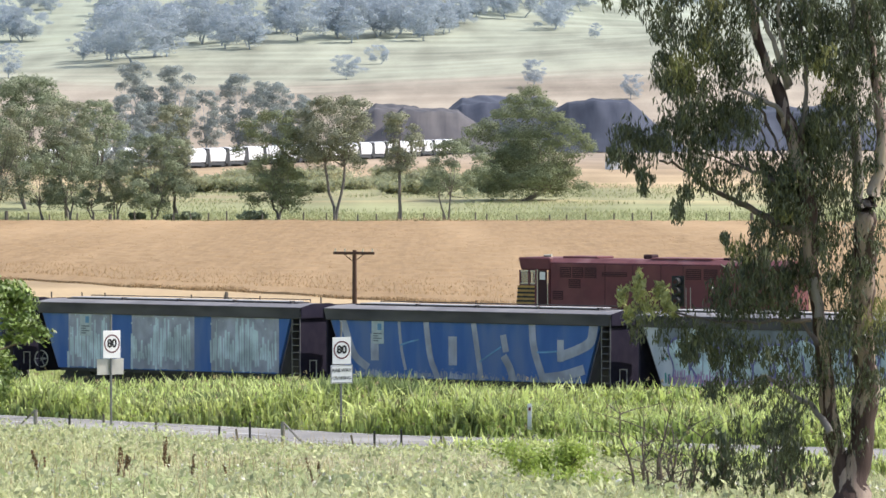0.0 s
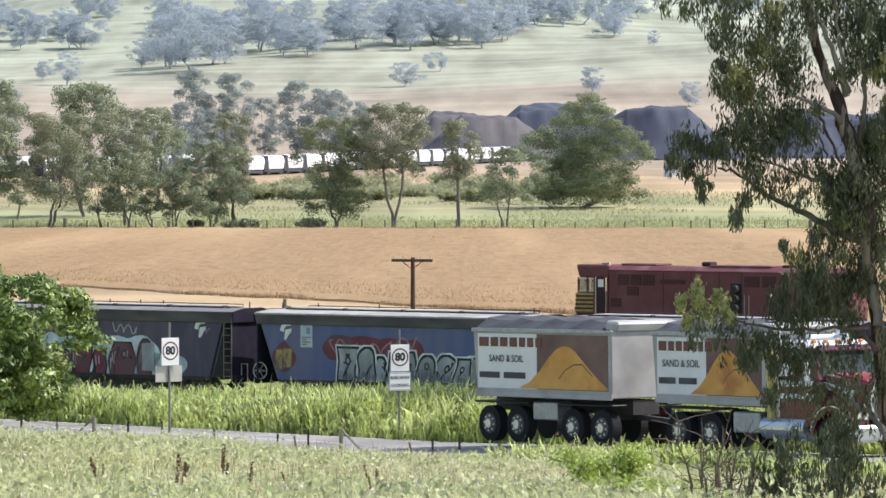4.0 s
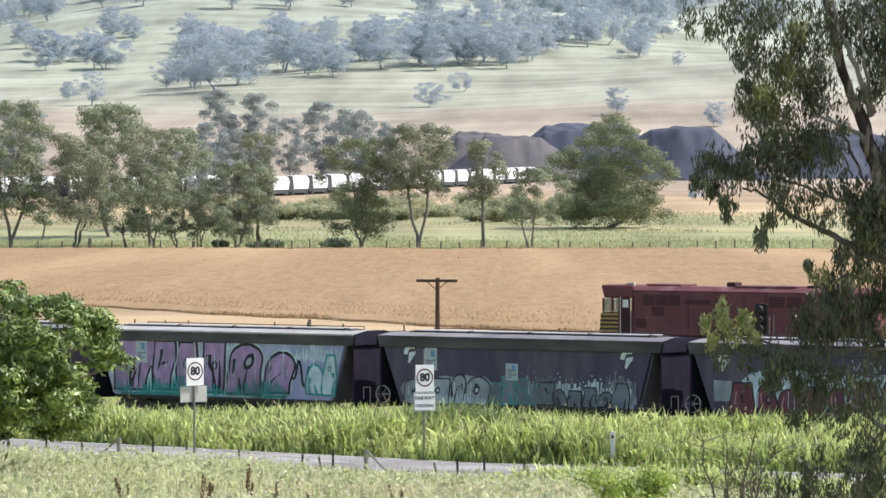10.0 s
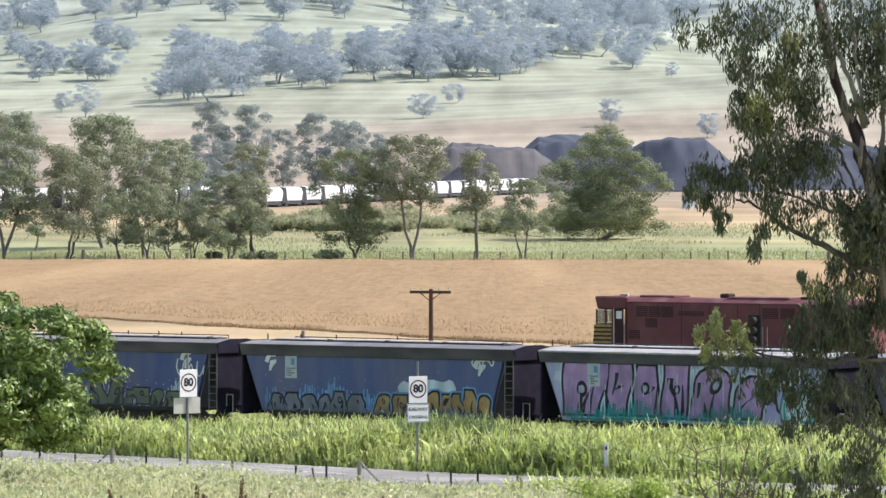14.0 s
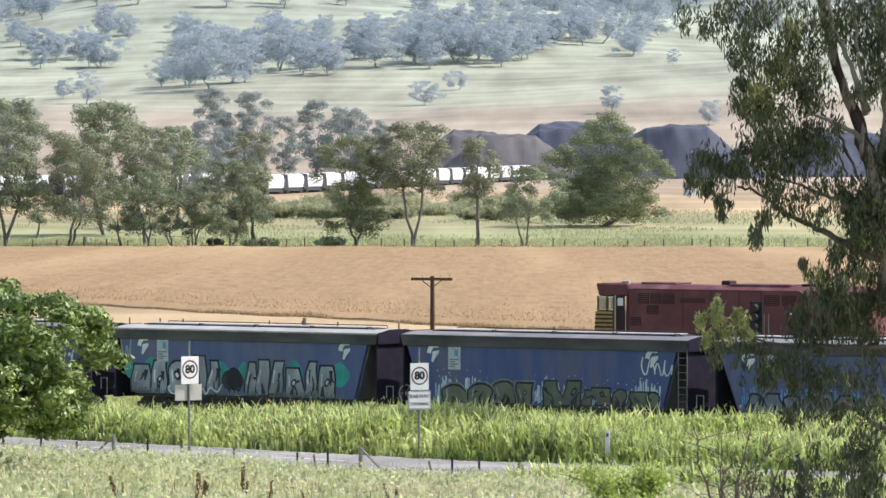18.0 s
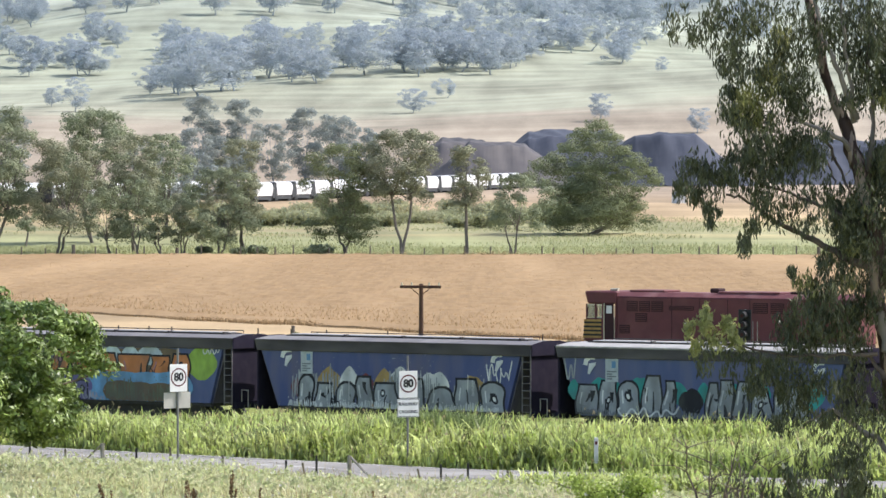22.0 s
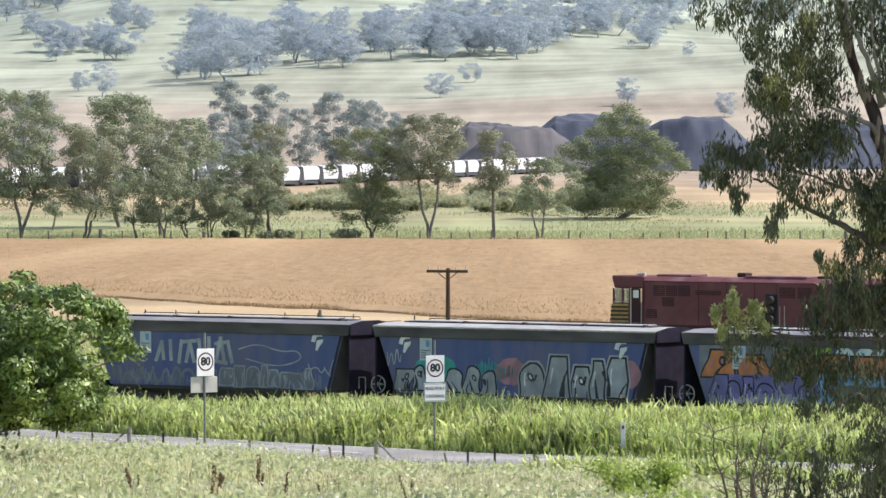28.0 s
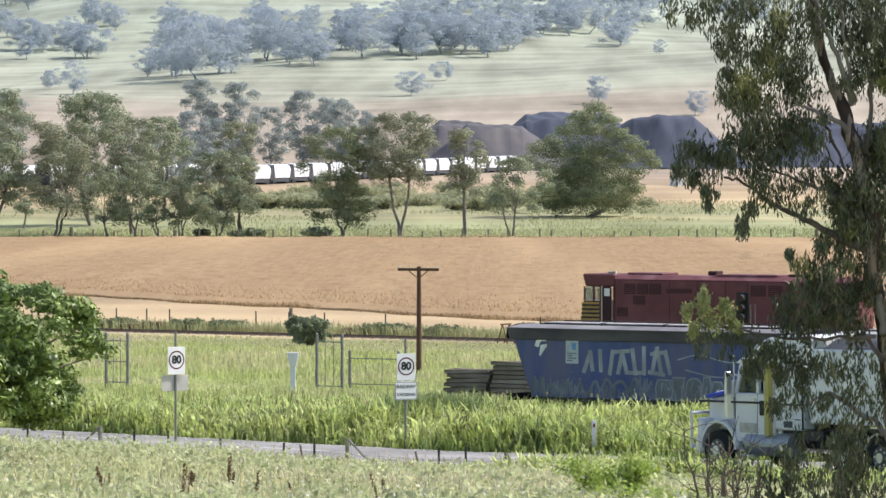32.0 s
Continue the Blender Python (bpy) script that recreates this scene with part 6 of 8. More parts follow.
def build_loco():
    """A diesel with a flat-faced cab, long hood and louvred sides; x runs back from the cab front."""
    a0 = -43.75
    o = empty("locomotive", Matrix.Translation(along(FAR_TRACK, a0, 0.09)) @ WAGON_TURN, "faded maroon diesel locomotive with yellow and black nose stripes", "locomotive")
    part("body", prism([(2.3, 1.15), (18.2, 1.15), (18.2, 3.75), (2.3, 3.75)], -1.35, 1.35, bevel=0.06), LOCO_RED, o)
    roof = bmesh.new()
    for x in (2.3, 18.2):
        for y, z in ((-1.33, 3.76), (-0.95, 4.02), (0.95, 4.02), (1.33, 3.76)):
            roof.verts.new((x, y, z))
    bmesh.ops.convex_hull(roof, input=roof.verts)
    part("roof", roof, LOCO_ROOF, o)
    # cab: lower nose, window band with openings, roof
    part("nose", prism([(0.0, 1.15), (2.3, 1.15), (2.3, 2.45), (0.12, 2.45)], -1.38, 1.38, bevel=0.06), LOCO_RED, o)
    for k in range(5):
        z = 1.3 + k * 0.24
        part("stripe", box(0.0 + 0.02 * k, 1.25, -1.40, -1.385, z, z + 0.13), YELLOW, o, "faded yellow stripe")
        part("stripe", box(-0.02 + 0.02 * k, 0.03 + 0.02 * k, -1.3, 1.3, z, z + 0.13), YELLOW, o, "faded yellow stripe")
    for k in range(4):
        z = 1.43 + k * 0.24
        part("stripe", box(0.02 * k, 1.25, -1.398, -1.385, z, z + 0.11), BLACK, o, "black stripe")
    for x0, x1 in ((0.16, 0.26), (0.78, 0.92), (1.28, 1.42), (2.2, 2.3)):
        for y in (-1.32, 1.32):
            part("cab_pillar", box(x0, x1, y - 0.05, y + 0.05, 2.45, 3.3), LOCO_RED, o)
    part("cab_header", prism([(0.26, 3.3), (2.3, 3.3), (2.3, 4.05), (0.05, 4.05)], -1.38, 1.38, bevel=0.08), LOCO_RED, o)
    for x0, x1 in ((0.27, 0.77), (0.93, 1.27)):
        part("window_trim", box(x0, x1, -1.385, -1.36, 3.2, 3.27), CREAM, o)
        part("window_trim", box(x0, x1, -1.385, -1.36, 2.47, 2.54), CREAM, o)
        p = part("cab_window", box(x0, x1, -1.345, -1.335, 2.5, 3.3), GLASS, o)
        p.visible_shadow = False
    for y0, y1 in ((-1.25, -0.1), (0.1, 1.25)):
        p = part("windscreen", box(0.16, 0.17, y0, y1, 2.5, 3.25), GLASS, o)
        p.visible_shadow = False
    part("cab_seat", box(1.0, 1.5, -0.9, -0.4, 2.0, 2.9, 0.05), BLACK, o)
    part("cab_interior", box(2.15, 2.2, -1.2, 1.2, 1.2, 3.3), CREAM, o)
    d = part("cab_door", box(1.5, 2.12, -1.41, -1.385, 1.25, 3.3, 0.01), LOCO_DARK, o, "dark cab door with a pale window")
    part("door_window", box(1.62, 2.0, -1.42, -1.412, 2.75, 3.2), WHITE, d)
    part("door_frame", box(1.42, 1.48, -1.42, -1.385, 1.2, 3.35), CREAM, o)
    part("handrail", rod((2.2, -1.45, 1.2), (2.2, -1.45, 3.2), 0.02, None, 6), CREAM, o)
    g = np.random.default_rng(5)
    for x0, x1, z0, z1 in ((3.0, 3.75, 2.9, 3.5), (3.85, 4.6, 2.9, 3.5), (4.7, 5.5, 2.9, 3.5), (3.6, 4.4, 2.3, 2.8), (11.6, 12.6, 2.9, 3.5), (12.8, 13.7, 2.9, 3.5), (5.9, 7.6, 3.0, 3.25), (2.5, 3.2, 1.6, 2.1)):
        gr = part("grille", box(x0, x1, -1.37, -1.345, z0, z1), LOCO_DARK, o, "sooty louvred grille")
        for z in np.arange(z0 + 0.06, z1, 0.11):
            part("slat", box(x0 + 0.03, x1 - 0.03, -1.385, -1.372, z, z + 0.035), LOCO_RED, gr)
    for x in (6.1, 8.0, 9.9, 11.4, 14.2, 16.0):
        part("panel_seam", box(x - 0.015, x + 0.015, -1.362, -1.35, 1.2, 3.7), LOCO_DARK, o)
    part("number_plate", box(7.0, 7.28, -1.372, -1.35, 2.12, 2.28), WHITE, o)
    part("roof_hatch", box(2.9, 5.3, -0.9, 0.9, 4.02, 4.14, 0.04), LOCO_ROOF, o)
    part("exhaust", box(8.1, 8.7, -0.4, 0.4, 4.02, 4.28, 0.06), LOCO_DARK, o)
    part("fan_hood", box(9.0, 13.2, -1.0, 1.0, 4.02, 4.12, 0.05), LOCO_ROOF, o)
    part("radiator_cap", box(13.8, 15.8, -0.9, 0.9, 4.02, 4.17, 0.05), LOCO_DARK, o)
    part("horn", rod((1.2, -0.3, 4.12), (1.75, -0.3, 4.12), 0.06, None, 8, 0.1), CREAM, o)
    part("underframe", box(0.1, 18.2, -1.3, 1.3, 0.85, 1.15, 0.03), LOCO_DARK, o)
    part("fuel_tank", box(6.6, 11.4, -1.2, 1.2, 0.3, 0.85, 0.06), LOCO_DARK, o)
    part("pilot", box(-0.1, 0.25, -1.3, 1.3, 0.35, 1.1, 0.03), LOCO_DARK, o)
    for x in (3.6, 14.6):
        b = part("bogie", box(x - 2.0, x + 2.0, -1.2, 1.2, 0.45, 0.85, 0.04), LOCO_DARK, o)
        for dx in (-1.6, 0, 1.6):
            for y in (-0.78, 0.78):
                part("wheel", rod((x + dx, y - 0.07, 0.52), (x + dx, y + 0.07, 0.52), 0.5, None, 20), STEEL_DARK, b)


build_loco()

# ---- lineside: signal, pole, gates, stack of sleepers ----
POLE_WOOD = mat("dark creosoted pole", (0.12, 0.062, 0.045), 0.9, 0, (0.075, 0.042, 0.033), 4, bump=0.4, stretch=(1, 1, 0.2))
GALV = mat("dull galvanised steel", (0.24, 0.24, 0.235), 0.6, 0.4, (0.18, 0.18, 0.175), 6)
LENS_OFF = mat("unlit signal lens", (0.05, 0.02, 0.02), 0.2)


def build_pole():
    x, y = bearing(-17.4, 252)
    o = empty("telegraph_pole", pose(x, y, 0, 0, 0, -14), "dark wooden telegraph pole with one crossarm", "pole")
    part("pole", rod((0, 0, -0.2), (0, 0, 5.55), 0.14, None, 10, 0.10), POLE_WOOD, o)
    part("crossarm", box(-1.05, 1.05, -0.18, -0.08, 5.33, 5.47, 0.01), POLE_WOOD, o)
    for s in (-1, 1):
        part("brace", rod((s * 0.5, -0.13, 5.34), (0, -0.13, 4.95), 0.022, None, 5), POLE_WOOD, o)
        for dx in (0.45, 0.95):
            part("insulator", rod((s * dx, -0.13, 5.47), (s * dx, -0.13, 5.62), 0.045, None, 8, 0.03), CREAM, o)


def build_signal():
    x, y = bearing(46.4, 255)
    o = empty("railway_signal", pose(x, y, 0, 0, 0, -30), "black three-lamp railway signal on a steel post", "signal")
    part("post", rod((0, 0, 0), (0, 0, 4.2), 0.07, None, 8), GALV, o)
    part("backboard", box(-0.36, 0.36, -0.12, -0.06, 2.65, 4.2, 0.02), BLACK, o)
    for z in (2.95, 3.42, 3.89):
        h = part("lamp_hood", rod((0, -0.12, z), (0, -0.42, z), 0.22, None, 14, 0.19), BLACK, o)
        part("lens", rod((0, -0.42, z - 0.0), (0, -0.43, z), 0.1, None, 12), LENS_OFF, h)
    part("ladder", rod((0.3, 0.2, 0.2), (0.3, 0.2, 3.6), 0.02, rod((0.55, 0.2, 0.2), (0.55, 0.2, 3.6), 0.02, None, 5), 5), GALV, o)


def build_gate(be, d, wide, tall, label, mesh_bars=2):
    x, y = bearing(be, d)
    o = empty("steel_gate", pose(x, y, ground_at(x, y), 0, 0, -28), label, "gate", "lineside gates")
    for px in (0, wide):
        part("post", rod((px, 0, -0.1), (px, 0, tall), 0.075, None, 8), GALV, o)
        part("cap", rod((px, 0, tall), (px, 0, tall + 0.05), 0.085, None, 8, 0.02), GALV, o)
    for z in np.linspace(0.35, tall - 0.35, mesh_bars):
        part("bar", rod((0, 0, z), (wide, 0, z), 0.025, None, 6), GALV, o)
    for k in range(1, 3):
        part("upright", rod((wide * k / 3, 0, 0.3), (wide * k / 3, 0, tall - 0.2), 0.018, None, 5), GALV, o)


def build_stack():
    """Old sleepers stacked beside the line, higher at one end."""
    o = empty("sleeper_stack", Matrix.Translation(along(11.5, -7.7)) @ WAGON_TURN, "untidy stack of old grey timber sleepers", "timber stack")
    g = np.random.default_rng(9)
    me = None
    for row, (x0, n, h) in enumerate(((-1.9, 4, 7), (0.6, 4, 9), (2.7, 3, 8))):
        for lev in range(h):
            for j in range(n):
                x, y, z = x0 + g.normal(0, 0.08), j * 0.3 - 0.4 + g.normal(0, 0.03), 0.13 + lev * 0.2
                if me is None:
                    s = part("sleeper", box(-1.15, 1.15, -0.12, 0.12, -0.09, 0.09, 0.015), TIMBER, o)
                    me = s.data
                else:
                    s = new("sleeper", me)
                    s.parent = o
                s.matrix_local = pose(x, y, z, 0, g.normal(0, 1.5), g.normal(0, 2.5))


def by_siding(mrad, m):
    """Bearing and northing of the place m metres beyond the near track."""
    return mrad, (m + RAIL_P[1] * RC) / (mrad / 1000 * RS + RC)


build_pole()
build_signal()
build_gate(-37.5, 236, 1.35, 2.75, "tall galvanised steel gate panel by the railway", 2)
build_gate(-79, 240, 1.2, 2.65, "tall galvanised steel gate panel by the railway", 3)
build_gate(-31, 238, 2.6, 1.9, "low galvanised gate with wire by the railway", 2)
build_stack()


def simple_post(name, be, d, tall, r, material, label, category, group="", tilt=0.0, square=False):
    x, y = bearing(be, d)
    o = part(name, box(-r, r, -r, r, -0.15, tall, 0.01) if square else rod((0, 0, -0.15), (0, 0, tall), r, None, 7, r * 0.85), material)
    o.matrix_world = pose(x, y, ground_at(x, y), tilt, tilt * 0.7, 0)
    return tagged(o, label, category, group)


FENCE_GREY = mat("grey split post", (0.20, 0.17, 0.14), 0.9, 0, (0.12, 0.10, 0.085), 6)
FENCE_PALE = mat("pale weathered post", (0.30, 0.28, 0.25), 0.9, 0, (0.20, 0.18, 0.16), 8)
DARK_POST = mat("dark steel star post", (0.05, 0.045, 0.045), 0.8)
for be in (-77, -71, -66.5, -49.5, -43, -36, -24, 6.5):
    simple_post("fence_post", *by_siding(be, FAR_TRACK + 6), 1.25, 0.05, DARK_POST, "dark thin post beside the far siding", "fence post", "posts by the siding")
simple_post("strainer_post", *by_siding(-42.6, FAR_TRACK + 5), 1.5, 0.13, FENCE_GREY, "stout grey strainer post beside the siding", "fence post")
for be, w, h in ((-82.5, 0.55, 0.5), (-79, 0.3, 0.35), (-75, 0.9, 0.3), (-69.5, 0.7, 0.5), (-38.5, 0.5, 0.6), (-31, 0.55, 0.4), (-26.5, 0.3, 0.35), (-21.5, 0.3, 0.35)):
    x, y = bearing(*by_siding(be, FAR_TRACK + 4.5))
    o = part("scrap_block", box(-w, w, -0.4, 0.4, 0, h, 0.08), OLD_RUST)
    o.matrix_world = pose(x, y, ground_at(x, y), 0, 0, be * 3)
    tagged(o, "rusted scrap block lying beside the siding", "scrap", "scrap by the siding")
# a white marker with a wedge-shaped head, and an A-shaped frame
x, y = bearing(-42.2, 232)
o = empty("marker_post", pose(x, y, 0), "white lineside marker post with a wedge-shaped head", "marker post")
part("post", box(-0.13, 0.13, -0.06, 0.06, 0, 1.5, 0.02), WHITE, o)
part("head", prism([(-0.28, 2.05), (0.28, 2.05), (0.14, 1.4), (-0.14, 1.4)], -0.08, 0.08, bevel=0.02), WHITE, o)
x, y = bearing(*by_siding(-0.3, FAR_TRACK - 3.6))
o = empty("trestle", pose(x, y, 0, 0, 0, -30), "small rusty A-shaped trestle beside the siding", "trestle")
for s in (-1, 1):
    for yy in (-0.4, 0.4):
        part("leg", rod((s * 0.35, yy, 0), (0, yy, 1.15), 0.035, None, 6), OLD_RUST, o)
part("beam", rod((0, -0.6, 1.15), (0, 0.6, 1.15), 0.045, None, 6), OLD_RUST, o)
twig_tree("lineside_shrub", *bearing(*by_siding(-38.7, FAR_TRACK - 14)), 1.6, 1.1, 18, 911, LEAF_MID, 60, 0.2, "round dark green shrub between the tracks", droop=0.0)
twig_tree("lineside_shrub", *bearing(*by_siding(7, FAR_TRACK + 5)), 0.7, 1.6, 12, 912, LEAF_LIGHT, 22, 0.18, "low green shrub beside the siding", droop=0.0)
for k, be in enumerate((-26, -22, -76, -62, -55, -12)):
    twig_tree("lineside_weed", *bearing(*by_siding(be, FAR_TRACK + 5)), 0.6, 1.2, 10, 920 + k, LEAF_LIGHT, 16, 0.16, "low green weeds beside the siding", droop=0.0, category="weeds")

# grass between the tracks and the rough strip by the siding
GREEN_FIELD = mat("yellow-green field grass", (0.44, 0.48, 0.18), 0.75, 0, (0.53, 0.54, 0.26), 0.2, color3=(0.58, 0.52, 0.32), scale3=0.1, per="island", amount=0.3, translucent=0.45)


def build_field_grass():
    g = np.random.default_rng(71)
    n = 120000
    a, m = g.uniform(-105, 45, n), g.uniform(4.5, FAR_TRACK - 4.5, n)
    x, y = a * RC + m * RS, RAIL_P[1] - a * RS + m * RC
    ok = np.abs(x / y + 0.012) < 0.108
    x, y = x[ok], y[ok]
    pt = patchy(x, y, 0.25, 72)
    v, f = blades(x, y, height(x, y), (0.2 + 0.5 * pt) * g.uniform(0.5, 1.3, len(x)) * np.clip((FAR_TRACK - 1 - m[ok]) / 30, 0.25, 1), 0.06, g.uniform(0, 0.9, len(x)), 73)
    tagged(raw("field_grass", v, f, GREEN_FIELD), "yellow-green grass between the two railway lines", "grass", kind="stuff")
    n = 14000
    a, m = g.uniform(-110, 0, n), FAR_TRACK + 3.5 + np.abs(g.normal(0, 2.2, n))
    x, y = a * RC + m * RS, RAIL_P[1] - a * RS + m * RC
    v, f = blades(x, y, height(x, y), g.uniform(0.2, 0.8, n), 0.07, g.uniform(0, 0.9, n), 74)
    tagged(raw("siding_grass", v, f, DRY), "rough dry grass along the siding", "grass", kind="stuff")


build_field_grass()
# ---- signs and fence along the road ----
SIGN_WHITE = mat("white reflective sheeting", (0.80, 0.80, 0.79), 0.45, 0, (0.74, 0.74, 0.73), 5)
SIGN_RED = mat("dark red sign ring", (0.12, 0.03, 0.038), 0.5)
SIGN_BLACK = mat("black sign print", (0.02, 0.02, 0.022), 0.5)
SIGN_BACK = mat("dull grey sign back", (0.50, 0.49, 0.44), 0.5, 0.3, (0.44, 0.43, 0.39), 4)


def on_road(p, q):
    """A place p metres along the road and q to its far side."""
    return ROAD_P[0] + p * ROAD_D[0] + q * ROAD_N[0], ROAD_P[1] + p * ROAD_D[1] + q * ROAD_N[1]


def ring(r0, r1, y, x=0.0, z=0.0, n=40):
    bm = bmesh.new()
    a = [bm.verts.new((x + r0 * math.cos(2 * math.pi * k / n), y, z + r0 * math.sin(2 * math.pi * k / n))) for k in range(n)]
    b = [bm.verts.new((x + r1 * math.cos(2 * math.pi * k / n), y, z + r1 * math.sin(2 * math.pi * k / n))) for k in range(n)]
    for k in range(n):
        bm.faces.new((a[k], b[k], b[(k + 1) % n], a[(k + 1) % n]))
    return bm


def words(body, size, x, y, z, material, parent, name="lettering", bold=0.012):
    """Flat lettering that faces local -Y."""
    cu = bpy.data.curves.new(name, "FONT")
    cu.body, cu.size, cu.align_x, cu.align_y, cu.extrude, cu.offset = body, size, "CENTER", "CENTER", 0.001, bold
    t = bpy.data.objects.new(name, cu)
    scene.collection.objects.link(t)
    me = bpy.data.meshes.new_from_object(t.evaluated_get(bpy.context.evaluated_depsgraph_get()))
    bpy.data.objects.remove(t)
    me.materials.append(material)
    o = new(name, me)
    o.parent = parent
    o.matrix_local = pose(x, y, z, 90, 0, 0)
    return o


def build_sign(p, q, turn, z_plate, plate, label):
    x, y = on_road(p, q)
    o = empty("speed_sign", pose(x, y, ground_at(x, y), 0, 0, turn), label, "road sign", "speed signs")
    part("post", rod((0, 0, -0.3), (0, 0, z_plate + 1.25), 0.035, None, 8), GALV, o)
    s = part("sign_face", box(-0.3, 0.3, -0.05, -0.04, z_plate, z_plate + 0.8, 0.004), SIGN_WHITE, o)
    part("ring", ring(0.228, 0.27, -0.054, 0, z_plate + 0.42), SIGN_RED, s, "dark red ring")
    words("80", 0.32, 0, -0.055, z_plate + 0.42, SIGN_BLACK, s, bold=0.014)
    if plate:
        b = part("lower_plate", box(-0.36, 0.36, -0.05, -0.04, z_plate - 0.58, z_plate - 0.03, 0.004), SIGN_WHITE, o, "white plate with black words")
        words("RAILWAY", 0.145, 0, -0.055, z_plate - 0.19, SIGN_BLACK, b, bold=0.003)
        words("CROSSING", 0.125, 0, -0.055, z_plate - 0.42, SIGN_BLACK, b, bold=0.002)
        for r in ((-0.35, 0.35, z_plate - 0.06, z_plate - 0.045), (-0.35, 0.35, z_plate - 0.565, z_plate - 0.55), (-0.35, -0.335, z_plate - 0.565, z_plate - 0.045), (0.335, 0.35, z_plate - 0.565, z_plate - 0.045)):
            part("border", box(r[0], r[1], -0.053, -0.051, r[2], r[3]), SIGN_BLACK, b)
    else:
        part("lower_plate", box(-0.46, 0.46, 0.03, 0.04, z_plate - 0.48, z_plate - 0.02, 0.004), SIGN_BACK, o, "blank back of a lower plate")
    for z in (z_plate + 0.2, z_plate + 0.6):
        part("bracket", box(-0.08, 0.08, -0.042, 0.0, z, z + 0.05), GALV, o)
    return o


build_sign(-0.05, -4.1, 37, 2.42, False, "white speed sign with red ring above a blank plate")
build_sign(0.3, 3.85, 25, 2.05, True, "white speed sign with a red ring above a white worded plate")

WIRE = mat("fence wire", (0.22, 0.21, 0.20), 0.5, 0.6)


def on_fence(mrad, q=-5.2):
    """Where the fence line crosses a bearing."""
    k = mrad / 1000
    y = (q - (-ROAD_P[0]) * ROAD_N[0] + ROAD_P[1] * ROAD_N[1]) / (ROAD_N[1] + ROAD_N[0] * k)
    return k * y, y


def build_fence():
    o = empty("wire_fence", pose(0, 0, 0), "thin post-and-wire fence with dark steel posts along the road", "fence")
    g = np.random.default_rng(13)
    tops = []
    for be in (-102, -94.5, -87.5, -73.5, -66.8, -56.5, -44, -38, -13.5, -8.2, -0.4, 5.4, 9.0, 11.5, 13.8, 23, 27, 38, 43, 52, 62, 72, 84):
        x, y = on_fence(be)
        z = ground_at(x, y)
        h = g.uniform(0.62, 0.85)
        part("post", box(x - 0.03, x + 0.03, y - 0.03, y + 0.03, z - 0.2, z + h), DARK_POST if g.random() < 0.7 else FENCE_GREY, o)
        tops.append((x, y, z + h * 0.85))
    for a, b in zip(tops, tops[1:]):
        for dz in (0, -0.25, -0.45):
            part("wire", rod((a[0], a[1], a[2] + dz), (b[0], b[1], b[2] + dz), 0.004, None, 4), WIRE, o)
    for be, way in ((-80.2, -1), (-31.5, 1), (18.2, -1)):
        x, y = on_fence(be)
        z = ground_at(x, y)
        s = part("strainer", rod((x, y, z - 0.2), (x, y, z + 0.85), 0.065, None, 8, 0.06), FENCE_PALE, o, "stout grey timber strainer post")
        part("stay", rod((x + way * 0.05, y - way * 0.06, z + 0.8), (x + way * 0.85, y - way * 1.1, z + 0.05), 0.032, None, 6), FENCE_PALE, s)
    for be in (-40, -17, 5.8, 29):
        x, y = on_fence(be)
        z = ground_at(x, y)
        part("leaning_stake", rod((x, y, z - 0.1), (x + g.normal(0, 0.2), y, z + 0.6), 0.03, None, 6), FENCE_GREY, o)


build_fence()
x, y = on_road(9.4, 3.9)
o = empty("guide_post", pose(x, y, ground_at(x, y)), "white plastic guide post at the road's edge", "guide post")
part("post", box(-0.06, 0.06, -0.02, 0.02, -0.1, 1.05, 0.01), WHITE, o)
part("reflector", box(-0.035, 0.035, -0.028, -0.021, 0.85, 0.95), SIGN_RED, o)
# ---- the far yard: white wagons, coal heaps, a shed, fences ----
FAR_WHITE = mat("white wagon hood", (0.74, 0.75, 0.76), 0.5, 0, (0.66, 0.67, 0.69), 0.5)
FAR_DARK = mat("dark wagon end", (0.06, 0.065, 0.07), 0.9)
# the blue in this black is distance haze put into the colour
COAL = mat("haze-blued black coal", (0.060, 0.068, 0.092), 0.95, 0, (0.078, 0.087, 0.115), 0.15, color3=(0.035, 0.042, 0.06), scale3=0.04, bump=0.3, bump_scale=0.5)


def far_wagon():
    """A white covered hopper: rounded hood over a tapering body, dark ends."""
    o = empty("white_wagon", pose(0, 0, 0), "white rounded hopper wagon standing in the far yard", "wagon", "white wagons in the yard")
    bm = bmesh.new()
    ring_pts = [(-1.35, 1.1), (-1.45, 2.6), (-1.2, 3.4), (-0.6, 3.8), (0.6, 3.8), (1.2, 3.4), (1.45, 2.6), (1.35, 1.1)]
    for x, s in ((-6.6, 0.97), (6.6, 0.97)):
        for y, z in ring_pts:
            bm.verts.new((x - (0.9 if z < 2 else 0) * math.copysign(1, x), y * s, z))
    bmesh.ops.convex_hull(bm, input=bm.verts)
    part("body", bm, FAR_WHITE, o)
    for s in (-1, 1):
        part("end", prism([(s * 6.62, 3.7), (s * 7.4, 3.5), (s * 7.4, 0.7), (s * 5.6, 0.7)], -1.46, 1.46), FAR_DARK, o)
    part("underframe", box(-7, 7, -1.2, 1.2, 0.35, 0.95), FAR_DARK, o)
    for x in (-5, 5):
        part("bogie", box(x - 1.3, x + 1.3, -1.1, 1.1, 0.0, 0.7, 0.1), FAR_DARK, o)
    return o


